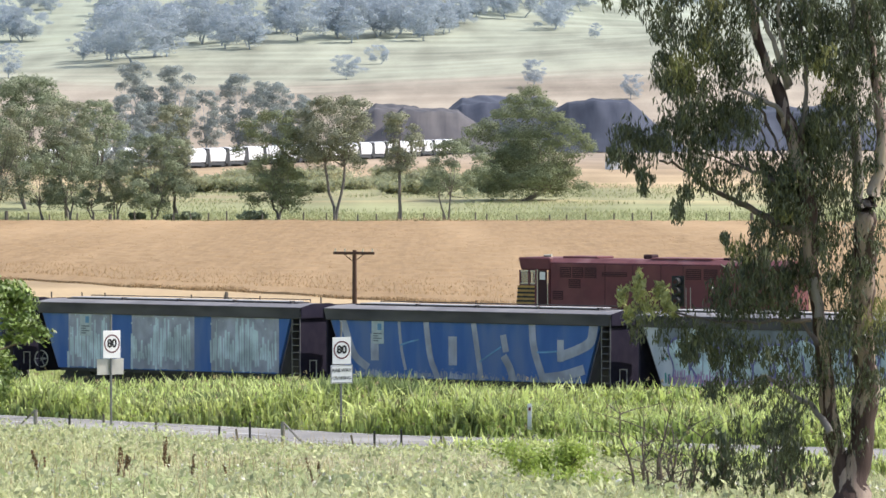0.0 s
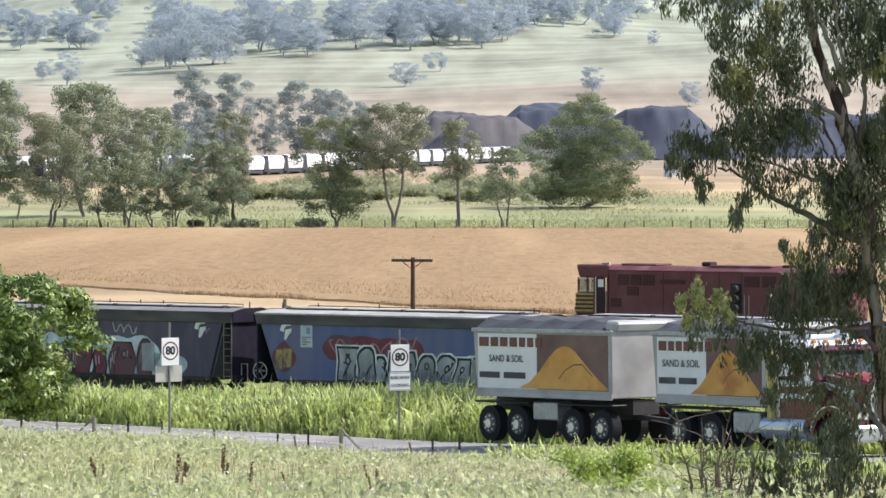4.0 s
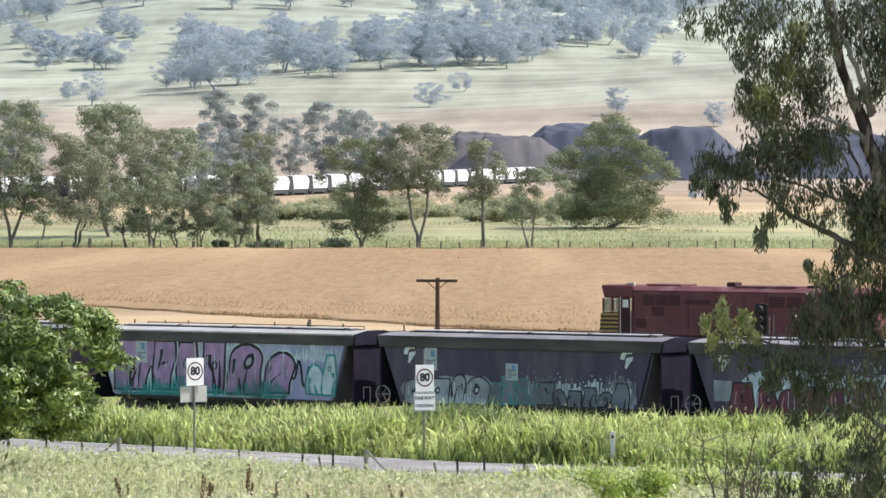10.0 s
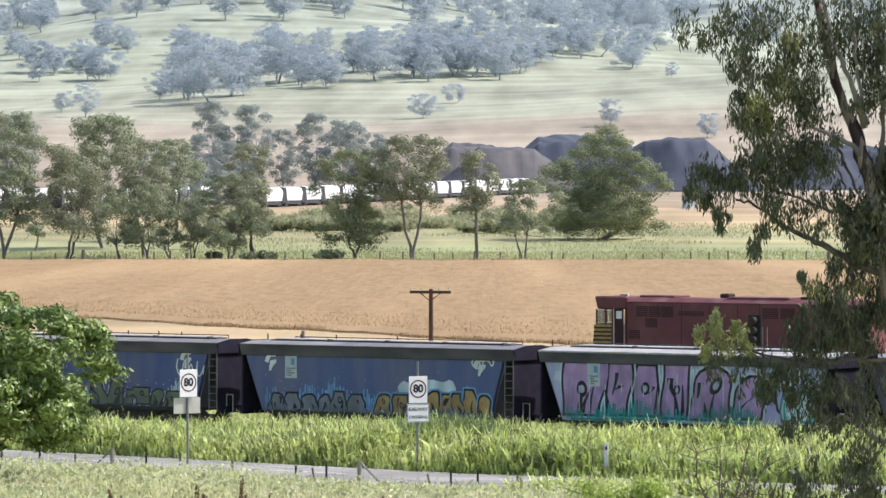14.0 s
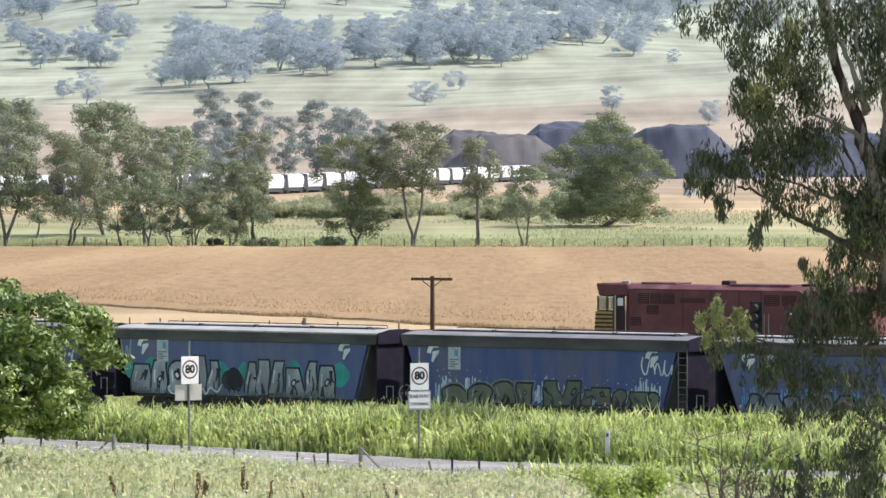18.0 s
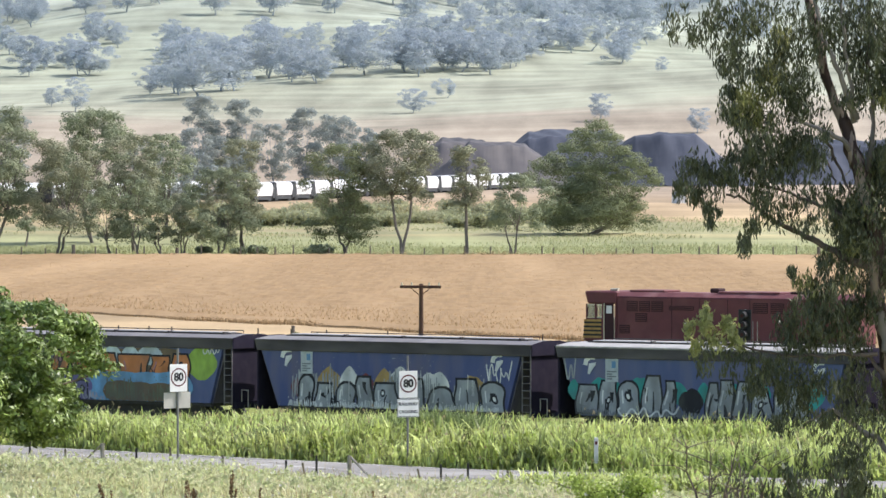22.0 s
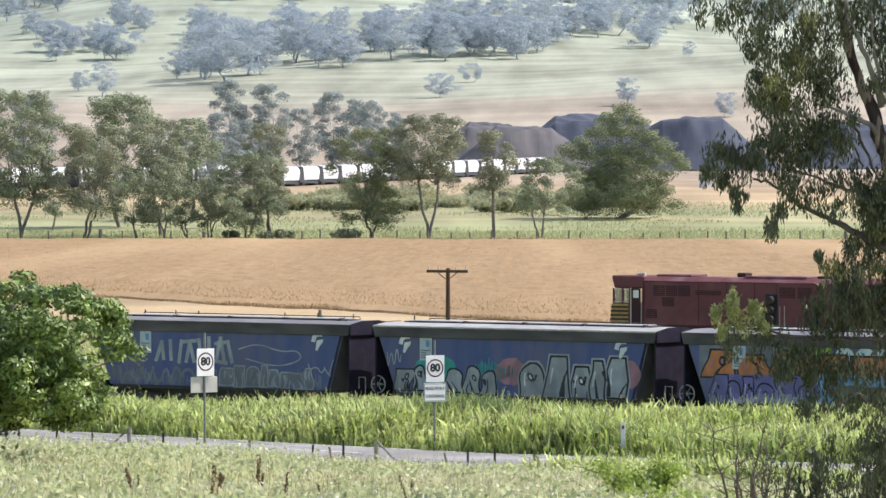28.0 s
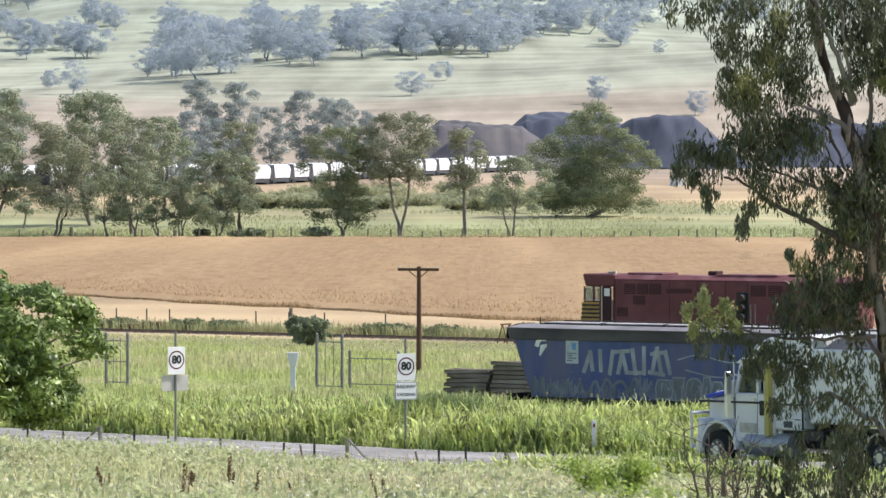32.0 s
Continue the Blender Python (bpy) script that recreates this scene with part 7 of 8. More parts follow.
def build_white_train():
    proto = far_wagon()
    first = True
    for be, d, turn, n, dd in ((-49.5, 1000, 77.2, 18, 14.9), (-76.5, 985, 76, 4, 14.9), (-89, 980, 76, 2, 14.9), (-105, 960, 76, 4, 14.9)):
        x, y = bearing(be, d)
        for k in range(n):
            a = radians(turn + k * 0.18)
            z = ground_at(x, y)
            m = pose(x, y, z + 0.1, 0, 0, math.degrees(a))
            if first:
                proto.matrix_basis, first = m, False
            else:
                copy_thing(proto, m)
            x, y = x + dd * math.cos(a), y + dd * math.sin(a)


build_white_train()


def build_heap(x, y, long, tall, deep, seed, material=None):
    """A long flat-topped heap of coal with gullied, slumped flanks."""
    us = np.linspace(-1, 1, 140)
    vs = np.linspace(-1, 1, 40)
    U, V = np.meshgrid(us, vs, indexing="ij")
    g = np.random.default_rng(seed)
    edge = 0.03 * np.sin(U * 5 + seed) + 0.012 * np.sin(U * 19 + seed * 3)
    prof = np.clip((1 - np.abs(U)) * long / (tall * 1.25), 0, 1) * np.clip((1 - np.abs(V) + edge) * deep / (tall * 1.6), 0, 1)
    crest = 1 + 0.025 * np.sin(U * 5 + seed) + 0.018 * np.sin(U * 13.7 + seed * 2) + 0.012 * np.sin(U * 31 + V * 9)
    X, Y = x + U * long, y + V * deep
    Z = height(X, Y) - 0.3 + tall * np.clip(prof, 0, 1) * crest + g.uniform(-0.06, 0.06, X.shape)
    a, b = X.shape
    i = np.arange(a * b).reshape(a, b)
    f = np.stack([i[:-1, :-1], i[1:, :-1], i[1:, 1:], i[:-1, 1:]], -1).reshape(-1, 4)
    brown = material is not None
    tagged(raw("stockpile", np.stack([X, Y, Z], -1).reshape(-1, 3), f, material or COAL, smooth=True), "heap of brownish grey coal with slumped flanks" if brown else "long flat-topped heap of black coal blued by haze", "coal heap", "coal heaps")


COAL_BROWN = mat("brownish grey coal", (0.105, 0.10, 0.105), 0.95, 0, (0.13, 0.12, 0.12), 0.15, color3=(0.06, 0.06, 0.07), scale3=0.05, bump=0.3, bump_scale=0.5)
build_heap(*bearing(30.5, 1300), 23, 12.2, 30, 1)
build_heap(*bearing(12, 1318), 25, 11.3, 30, 2)
build_heap(*bearing(-2.5, 1290), 20, 10.4, 30, 3, COAL_BROWN)
build_heap(*bearing(-9.5, 1308), 18, 10.4, 30, 4, COAL_BROWN)
build_heap(*bearing(70, 1310), 26, 9.5, 30, 5)

x, y = bearing(33.3, 985)
o = empty("shed", pose(x, y, ground_at(x, y), 0, 0, 20), "small pale tin shed beyond the stubble", "shed")
part("wall", box(-0.9, 0.9, -1.5, 1.5, 0, 1.8), FAR_WHITE, o)
part("roof", prism([(-1.05, 1.8), (1.05, 1.8), (0, 2.3)], -1.6, 1.6), COAL, o)

PALE_POST = mat("weathered pale post", (0.14, 0.12, 0.10), 0.9)
g = np.random.default_rng(17)
for be in np.arange(-105, 96, 4.6):
    b = float(be + g.normal(0, 0.8))
    simple_post("fence_post", b, 678 + 3 * math.sin(b), float(g.uniform(1.1, 1.6)), 0.12 if g.random() < 0.8 else 0.28, PALE_POST, "weathered post of the fence behind the crop", "fence post", "posts behind the crop")
for k, (be, d, w) in enumerate(((-49.5, 684, 1.5), (-53, 686, 1.2), (-36.8, 684, 1.7), (-60, 694, 1.1))):
    twig_tree("scrub_bush", *bearing(be, d), w * 0.8, w, 12, 950 + k, LEAF_MID, 26, 0.4, "dark scrubby bush at the fence behind the crop", droop=0.0)
# scrub in the hollow beyond the trees
for k in range(46):
    be, d = float(g.uniform(-58, 24)), float(g.uniform(800, 880))
    twig_tree("scrub_bush", *bearing(be, d), float(g.uniform(1.2, 2.6)), float(g.uniform(2.5, 5)), 8, 1000 + k, LEAF_SCRUB, 16, 0.7, "grey-green scrub bush in the hollow", droop=0.0)
# ---- the lorries ----
MAROON = mat("maroon lorry paint", (0.105, 0.012, 0.026), 0.25, 0, (0.085, 0.010, 0.022), 2, spec=0.6)
LORRY_WHITE = mat("white lorry paint", (0.72, 0.73, 0.74), 0.3, 0, (0.66, 0.67, 0.69), 2, spec=0.5)
LORRY_BLUE = mat("deep blue lorry paint", (0.03, 0.06, 0.45), 0.3)
CHROME = mat("bright chrome", (0.66, 0.68, 0.72), 0.28, 0.75, (0.58, 0.60, 0.64), 3)
ALLOY = mat("brushed alloy", (0.40, 0.41, 0.42), 0.45, 0.6, (0.30, 0.31, 0.32), 6)
RIM = mat("dark wheel rim", (0.13, 0.125, 0.12), 0.6, 0.3, (0.09, 0.085, 0.08), 6)
TYRE = mat("black tyre rubber", (0.018, 0.018, 0.019), 0.9)
TARP = mat("grey rolled tarpaulin", (0.055, 0.055, 0.06), 0.7, 0, (0.09, 0.09, 0.095), 2)
BODY_GREY = mat("pale tipper paint", (0.44, 0.43, 0.41), 0.5, 0, (0.37, 0.365, 0.35), 1.5, color3=(0.29, 0.28, 0.27), scale3=0.7)
PICTURE_BROWN = mat("brown printed panel", (0.115, 0.062, 0.06), 0.5, 0, (0.20, 0.12, 0.10), 0.8)
SAND = mat("printed sand heap", (0.58, 0.28, 0.06), 0.6, 0, (0.66, 0.36, 0.10), 1.5, color3=(0.42, 0.17, 0.05), scale3=1.2)
SMOKED = mat("dark cab glass", (0.022, 0.035, 0.034), 0.1, 0, spec=0.5)
GRILLE_MESH = mat("dark grey grille mesh", (0.16, 0.155, 0.15), 0.6, 0.2, (0.11, 0.105, 0.10), 8)
AMBER = mat("amber marker lamp", (0.6, 0.2, 0.03), 0.3)
LAMP = mat("clear headlamp", (0.75, 0.76, 0.78), 0.1, 0.5)
BOLT = []
SPIN = []          # wheels that turn: wheel, its place on its thing, which lorry


def lorry_wheel(o, x, y, r, lorry, rim=True):
    w = new("wheel")
    w.parent = o
    w.matrix_local = pose(x, y, r)
    part("tyre", rod((0, -0.15, 0), (0, 0.15, 0), r, None, 28), TYRE, w)
    s = -1 if y < 0 else 1
    bm = rod((0, s * 0.10, 0), (0, s * 0.165, 0), r * 0.62, None, 20, r * 0.56)
    part("rim", bm, RIM, w)
    bm = rod((0, s * 0.15, 0), (0, s * 0.22, 0), 0.13, None, 10)
    part("hub", bm, CHROME, w)
    for k in range(8):
        a = math.pi * k / 4
        if not BOLT:
            BOLT.append(part("bolt", rod((0, -0.02, 0), (0, 0.02, 0), 0.03, None, 6), CHROME, w))
            b = BOLT[0]
        else:
            b = new("bolt", BOLT[0].data)
            b.parent = w
        b.matrix_local = pose(0.21 * math.cos(a), s * 0.17, 0.21 * math.sin(a))
    SPIN.append((w, (x, y, r), lorry))


def tipper(o, x0, x1, side, pic):
    """Tipper tub from x0 back to x1 (x1 < x0), with rolled cover and, if pic, a printed side."""
    tub = part("tub", prism([(x0, 1.3), (x0, 3.15), (x1 - 0.05, 3.15), (x1 + 0.12, 1.3)], -1.23, 1.23, bevel=0.03), side, o)
    part("tub_rail", box(x1 - 0.08, x0 + 0.04, -1.27, -1.21, 3.06, 3.17, 0.015), ALLOY, o)
    part("tub_rail", box(x1 + 0.1, x0 + 0.02, -1.27, -1.21, 1.26, 1.42, 0.015), BODY_GREY, o)
    cover = bmesh.new()
    n = 12
    for x in np.linspace(x1 + 0.05, x0 - 0.5, n):
        sag = 0.05 * math.sin(x * 4.1)
        for y, z in ((-1.2, 3.16), (-0.75, 3.4 + sag), (0.0, 3.48 + sag), (0.75, 3.4 + sag), (1.2, 3.16)):
            cover.verts.new((x, y, z))
    cover.verts.ensure_lookup_table()
    for i in range(n - 1):
        for j in range(4):
            cover.faces.new([cover.verts[a] for a in (i * 5 + j, i * 5 + j + 1, (i + 1) * 5 + j + 1, (i + 1) * 5 + j)])
    part("cover", cover, TARP, o, "grey tarpaulin cover")
    part("spill_guard", prism([(x0 - 0.5, 3.15), (x0 - 0.4, 3.44), (x0 + 0.12, 3.38), (x0 + 0.05, 3.1)], -1.1, 1.1, bevel=0.06), BODY_GREY, o)
    for x in np.arange(x1 + 0.5, x0, 1.1):
        for y in (1.235,):
            part("rib", box(x - 0.04, x + 0.04, y, y + 0.05, 1.4, 3.05), side, o)
    if pic:
        # the printed panel, on the side that faces the paddock
        L = x0 - x1
        p = part("printed_panel", box(x1 + 0.2, x1 + 0.3 + L * 0.42, -1.245, -1.235, 1.5, 3.02), LORRY_WHITE, o)
        part("printed_panel", box(x1 + 0.3 + L * 0.42, x0 - 0.15, -1.245, -1.235, 1.5, 3.02), PICTURE_BROWN, o)
        hx = x1 + L * 0.66
        bm = bmesh.new()
        bm.faces.new([bm.verts.new((hx + a * L * 0.34, -1.252, 1.5 + b)) for a, b in ((-0.95, 0.02), (-0.72, 0.2), (-0.5, 0.52), (-0.32, 0.86), (-0.16, 1.1), (-0.02, 1.2), (0.12, 1.19), (0.26, 1.06), (0.42, 0.8), (0.6, 0.52), (0.78, 0.26), (0.97, 0.02))])
        part("printed_mound", bm, SAND, o, "printed orange sand heap")
        bm = bmesh.new()
        crease = [(-0.1, 0.3), (0.05, 0.55), (0.22, 0.7), (0.4, 0.72), (0.62, 0.4)]
        up = [bm.verts.new((hx + a * L * 0.34, -1.255, 1.5 + b + 0.02)) for a, b in crease]
        dn = [bm.verts.new((hx + a * L * 0.34, -1.255, 1.5 + b - 0.02)) for a, b in crease]
        for i in range(len(crease) - 1):
            bm.faces.new((up[i], up[i + 1], dn[i + 1], dn[i]))
        part("printed_crease", bm, PICTURE_BROWN, o)
        tx = x1 + 0.28
        for k, (starts, z, h) in enumerate(((((0.0, 0.07), (0.085, 0.14), (0.155, 0.21), (0.225, 0.28), (0.295, 0.34), (0.355, 0.40), (0.415, 0.46)), 2.66, 0.26), (((0.0, 0.15), (0.18, 0.34)), 1.78, 0.17))):
            for a, b in starts:
                part("text_bar", box(tx + a * L, tx + b * L, -1.256, -1.247, z, z + h), MAROON if k == 0 else TARP, o)
        words("SAND & SOIL", 0.27, tx + 0.2 * L, -1.256, 2.32, TARP, o, bold=0.004)


def build_lorry(lorry, cab, hood_top, label, stripes):
    """A bonneted rigid tipper; x runs forward, the front axle is near x = 0.3, the driver's side is -y."""
    o = empty("tipper_lorry", pose(0, 0, -50), label, "lorry")
    # bonnet
    hood = bmesh.new()
    for x, hw, z in ((1.18, 0.68, 1.90), (-0.3, 0.88, 2.12)):
        for s in (-1, 1):
            hood.verts.new((x, s * hw, z)), hood.verts.new((x, s * (hw + 0.06), z - 0.16)), hood.verts.new((x, s * (hw + 0.06), 1.05))
    bmesh.ops.convex_hull(hood, input=hood.verts)
    part("bonnet", hood, cab, o)
    part("bonnet_top", prism([(1.14, 1.915), (-0.28, 2.13), (-0.28, 2.155), (1.14, 1.94)], -0.5, 0.5), hood_top, o)
    # wings over the front wheels
    for s in (-1, 1):
        arc = [(0.3 + 0.66 * math.cos(a), 0.56 + 0.66 * math.sin(a)) for a in np.linspace(0.05, math.pi, 10)]
        outer = [(0.3 + 0.74 * math.cos(a), 0.56 + 0.74 * math.sin(a)) for a in np.linspace(math.pi, 0.05, 10)]
        part("wing", prism(arc + outer, min(s * 0.72, s * 1.2), max(s * 0.72, s * 1.2)), cab, o)
        part("wing_front", prism([(0.9, 0.8), (1.2, 0.8), (1.16, 1.35), (0.93, 1.3)], min(s * 0.6, s * 1.18), max(s * 0.6, s * 1.18), bevel=0.06), cab, o)
        for dx in (0.0, 0.22):
            part("headlamp", rod((1.19, s * (0.78 + dx), 1.08), (1.225, s * (0.78 + dx), 1.08), 0.085, None, 14), LAMP, o)
    part("wing_trim", prism([(0.3 + 0.76 * math.cos(a), 0.56 + 0.76 * math.sin(a)) for a in np.linspace(0.1, 3.0, 12)] + [(0.3 + 0.80 * math.cos(a), 0.56 + 0.80 * math.sin(a)) for a in np.linspace(3.0, 0.1, 12)], -1.215, -1.19), CHROME, o)
    face = [(0.30, 0.86), (0.60, 1.02), (0.68, 1.45), (0.60, 1.86), (0.42, 2.0), (-0.42, 2.0), (-0.60, 1.86), (-0.68, 1.45), (-0.60, 1.02), (-0.30, 0.86)]

    def shield(grow, x0, x1):
        """The grille's outline in y and z, thick from x0 to x1."""
        bm = bmesh.new()
        rings = [[bm.verts.new((x, y * grow, 1.43 + (z - 1.43) * grow)) for y, z in face] for x in (x0, x1)]
        bm.faces.new(rings[0]), bm.faces.new(rings[1][::-1])
        for i in range(len(face)):
            j = (i + 1) % len(face)
            bm.faces.new((rings[0][i], rings[1][i], rings[1][j], rings[0][j]))
        bmesh.ops.recalc_face_normals(bm, faces=bm.faces)
        return bm

    gr = part("grille", shield(1.0, 1.12, 1.26), CHROME, o, "tall chrome-framed grille")
    part("grille_mesh", shield(0.86, 1.20, 1.268), GRILLE_MESH, gr, "dark grey grille mesh")
    for y in np.linspace(-0.44, 0.44, 11):
        part("grille_bar", box(1.269, 1.276, y - 0.008, y + 0.008, 1.04, 1.84), STEEL_DARK if abs(y) > 0.02 else CHROME, gr)
    part("bumper", box(1.05, 1.33, -1.14, 1.14, 0.42, 0.86, 0.07), CHROME, o, "polished chrome bumper")
    # cab with openings
    part("cab_lower", prism([(-0.3, 0.75), (-1.85, 0.75), (-1.85, 2.0), (-0.3, 2.0)], -1.12, 1.12, bevel=0.04), cab, o)
    for s in (-1, 1):
        part("pillar", prism([(-0.25, 2.0), (-0.38, 2.0), (-0.62, 2.82), (-0.5, 2.82)], min(s * 1.0, s * 1.1), max(s * 1.0, s * 1.1)), cab, o)
        part("pillar", box(-1.25, -1.15, min(s * 1.04, s * 1.12), max(s * 1.04, s * 1.12), 2.0, 2.82), cab, o)
        part("rear_quarter", box(-1.85, -1.42, min(s * 1.04, s * 1.12), max(s * 1.04, s * 1.12), 2.0, 2.82, 0.02), cab, o)
        part("side_window", prism([(-0.42, 2.03), (-1.16, 2.03), (-1.16, 2.78), (-0.64, 2.78)], min(s * 1.03, s * 1.06), max(s * 1.03, s * 1.06)), SMOKED, o)
        m = part("mirror", box(-0.42, -0.34, min(s * 1.3, s * 1.5), max(s * 1.3, s * 1.5), 1.95, 2.55, 0.03), CHROME, o)
        part("mirror_arm", rod((-0.38, s * 1.1, 2.45), (-0.38, s * 1.35, 2.45), 0.02, None, 6), CHROME, m)
        part("exhaust", rod((-1.98, s * 1.0, 1.0), (-1.98, s * 1.0, 3.25), 0.075, None, 12), CHROME, o, "chrome exhaust stack")
        part("fuel_tank", rod((-0.75, s * 0.95, 0.72), (-2.5, s * 0.95, 0.72), 0.3, None, 18), CHROME if s < 0 else ALLOY, o, "polished round tank")
        part("step", box(-1.2, -0.6, min(s * 1.05, s * 1.25), max(s * 1.05, s * 1.25), 0.4, 0.46), ALLOY, o)
        part("door_handle", box(-1.12, -0.98, min(s * 1.12, s * 1.15), max(s * 1.12, s * 1.15), 1.82, 1.87), CHROME, o)
        part("door_seam", box(-1.205, -1.195, min(s * 1.121, s * 1.126), max(s * 1.121, s * 1.126), 0.85, 2.0), BLACK, o)
    part("windscreen", prism([(-0.3, 2.02), (-0.34, 2.02), (-0.58, 2.8), (-0.54, 2.8)], -1.0, 1.0), SMOKED, o)
    part("cab_roof", prism([(-0.48, 2.8), (-1.85, 2.8), (-1.85, 2.98), (-1.0, 2.98)], -1.1, 1.1, bevel=0.05), LORRY_WHITE if stripes else cab, o)
    part("sun_visor", prism([(-0.46, 2.82), (-0.28, 2.74), (-0.28, 2.77), (-0.46, 2.88)], -1.02, 1.02), cab, o)
    for y in (-0.8, -0.4, 0, 0.4, 0.8):
        part("marker_lamp", box(-0.85, -0.75, y - 0.06, y + 0.06, 2.93, 3.01, 0.02), AMBER, o)
    part("air_horn", rod((-1.3, 0.35, 3.08), (-0.75, 0.35, 3.1), 0.05, None, 8, 0.09), CHROME, o)
    part("beacon_bar", box(-1.5, -1.3, -0.5, 0.5, 3.02, 3.14, 0.03), LORRY_WHITE, o)
    if stripes:
        for (a, b, z0, z1) in ((-1.8, -0.55, 1.80, 1.97), (-1.8, -0.8, 1.48, 1.62), (-1.8, -1.25, 2.06, 2.4)):
            part("stripe", prism([(a, z0), (b, z0 + 0.02), (b + 0.12, z1), (a, z1)], -1.135, -1.124), LORRY_WHITE, o, "white swoosh stripe")
        part("door_mark", prism([(-0.62, 1.45), (-0.2, 1.52), (-0.05, 1.66), (-0.5, 1.62)], -1.137, -1.126), LORRY_WHITE, o, "white swoosh stripe")
        part("stripe", prism([(-0.45, 1.85), (-0.3, 1.7), (0.1, 1.62), (-0.1, 1.78)], -0.97, -0.955), BLACK, o, "black swoosh stripe")
        for s in (-1, 1):
            bm = bmesh.new()
            bm.faces.new([bm.verts.new((x, s * 0.935, z)) for x, z in ((-0.5, 1.98), (1.0, 1.75), (0.6, 1.3), (0.75, 1.62), (-0.5, 1.8))][::s])
            part("stripe", bm, LORRY_WHITE, o, "white swoosh stripe")
    # yellow post behind the cab, tub, chassis
    side, back = (-1, -2.06) if stripes else (1, -1.72)
    part("yellow_post", box(back - 0.08, back + 0.08, min(side * 1.13, side * 1.27), max(side * 1.13, side * 1.27), 0.95, 2.75), mat("yellow guard", (0.52, 0.44, 0.13), 0.6, 0, (0.42, 0.36, 0.12), 4), o)
    part("chassis", box(-6.9, 1.2, -0.45, 0.45, 0.62, 0.98), STEEL_DARK, o)
    tipper(o, -2.25 if stripes else -3.35, -6.95, BODY_GREY if stripes else LORRY_WHITE, stripes)
    for s in (-1, 1):
        part("mudguard", box(-6.75, -3.95, min(s * 0.7, s * 1.22), max(s * 0.7, s * 1.22), 1.12, 1.18, 0.02), BLACK, o)
        lorry_wheel(o, 0.3, s * 1.06, 0.52, lorry)
        lorry_wheel(o, -4.6, s * 1.0, 0.52, lorry)
        lorry_wheel(o, -5.95, s * 1.0, 0.52, lorry)
        part("tail_lamp", box(-6.98, -6.94, s * 0.9 - 0.12, s * 0.9 + 0.12, 0.9, 1.05), SIGN_RED, o)
    part("toolbox", box(-3.7, -2.6, -1.15, -0.6, 0.55, 1.1, 0.03), ALLOY, o)
    if not stripes:
        bb = part("bull_bar", rod((1.48, -1.1, 1.45), (1.48, 1.1, 1.45), 0.045, rod((1.48, -1.1, 0.6), (1.48, 1.1, 0.6), 0.045, None, 8), 8), CHROME, o, "polished bull bar")
        for y in (-1.1, -0.5, 0.5, 1.1):
            part("upright", rod((1.48, y, 0.55), (1.48, y, 1.5), 0.04, None, 8), CHROME, bb)
        for s in (-1, 1):
            part("bonnet_flash", prism([(1.1, 1.82), (-0.25, 2.0), (-0.25, 2.12), (1.1, 1.92)], min(s * 0.7, s * 0.93), max(s * 0.7, s * 0.93), bevel=0.02), LORRY_BLUE, o)
            part("door_panel", box(-1.15, -0.5, min(s * 1.122, s * 1.13), max(s * 1.122, s * 1.13), 1.0, 1.25), ALLOY, o)
            part("air_cleaner", rod((-0.05, s * 1.05, 1.35), (-0.05, s * 1.05, 2.3), 0.16, None, 14), CHROME, o)
        # black box stands in for the shade between cab and tub
        part("cab_gap", box(-3.3, -3.05, -0.8, 0.8, 1.0, 2.7), BLACK, o)
        part("sleeper_box", box(-3.0, -1.87, -1.14, 1.14, 1.1, 2.75, 0.05), LORRY_WHITE, o)
        fair = [(-0.75, 3.0), (-1.0, 3.2), (-1.5, 3.4), (-2.1, 3.48), (-3.0, 3.46), (-3.0, 2.76), (-1.8, 2.99)]
        part("wind_fairing", prism(fair, -1.05, 1.05, bevel=0.05), LORRY_WHITE, o, "white rounded wind fairing")
        for s in (-1, 1):
            for x0, x1, z0, z1 in ((-1.84, 1.1, 1.74, 1.79), (-3.0, -1.88, 1.72, 1.77)):
                part("belt_line", box(x0, x1, min(s * 1.0, s * 1.15), max(s * 1.0, s * 1.15), z0, z1), BLACK, o, "black rubber belt line")
            part("vent", box(-1.55, -1.3, min(s * 1.12, s * 1.16), max(s * 1.12, s * 1.16), 1.45, 1.82, 0.02), BLACK, o)
            part("locker_seam", box(-2.99, -2.95, min(s * 1.12, s * 1.15), max(s * 1.12, s * 1.15), 1.12, 2.72), BLACK, o)
            part("locker_seam", box(-2.9, -2.0, min(s * 1.12, s * 1.147), max(s * 1.12, s * 1.147), 1.36, 1.385), BLACK, o)
            lk = part("locker", box(-2.7, -2.2, min(s * 1.14, s * 1.17), max(s * 1.14, s * 1.17), 1.12, 1.38, 0.01), LORRY_WHITE, o)
            part("locker_window", box(-2.62, -2.28, min(s * 1.165, s * 1.175), max(s * 1.165, s * 1.175), 1.17, 1.33), TARP, lk)
            # dark box added for the shade below the cab
            part("under_shade", box(-3.6, -0.9, min(s * 0.5, s * 1.0), max(s * 0.5, s * 1.0), 0.85, 1.1), STEEL_DARK, o)
            part("grab_rail", rod((-0.32, s * 1.16, 1.9), (-0.32, s * 1.16, 2.95), 0.02, None, 6), CHROME, o)
            for wx in (-4.6, -5.95):
                arc = [(wx + 0.58 * math.cos(a), 0.52 + 0.58 * math.sin(a)) for a in np.linspace(0.3, math.pi - 0.3, 9)]
                out = [(wx + 0.61 * math.cos(a), 0.52 + 0.61 * math.sin(a)) for a in np.linspace(math.pi - 0.3, 0.3, 9)]
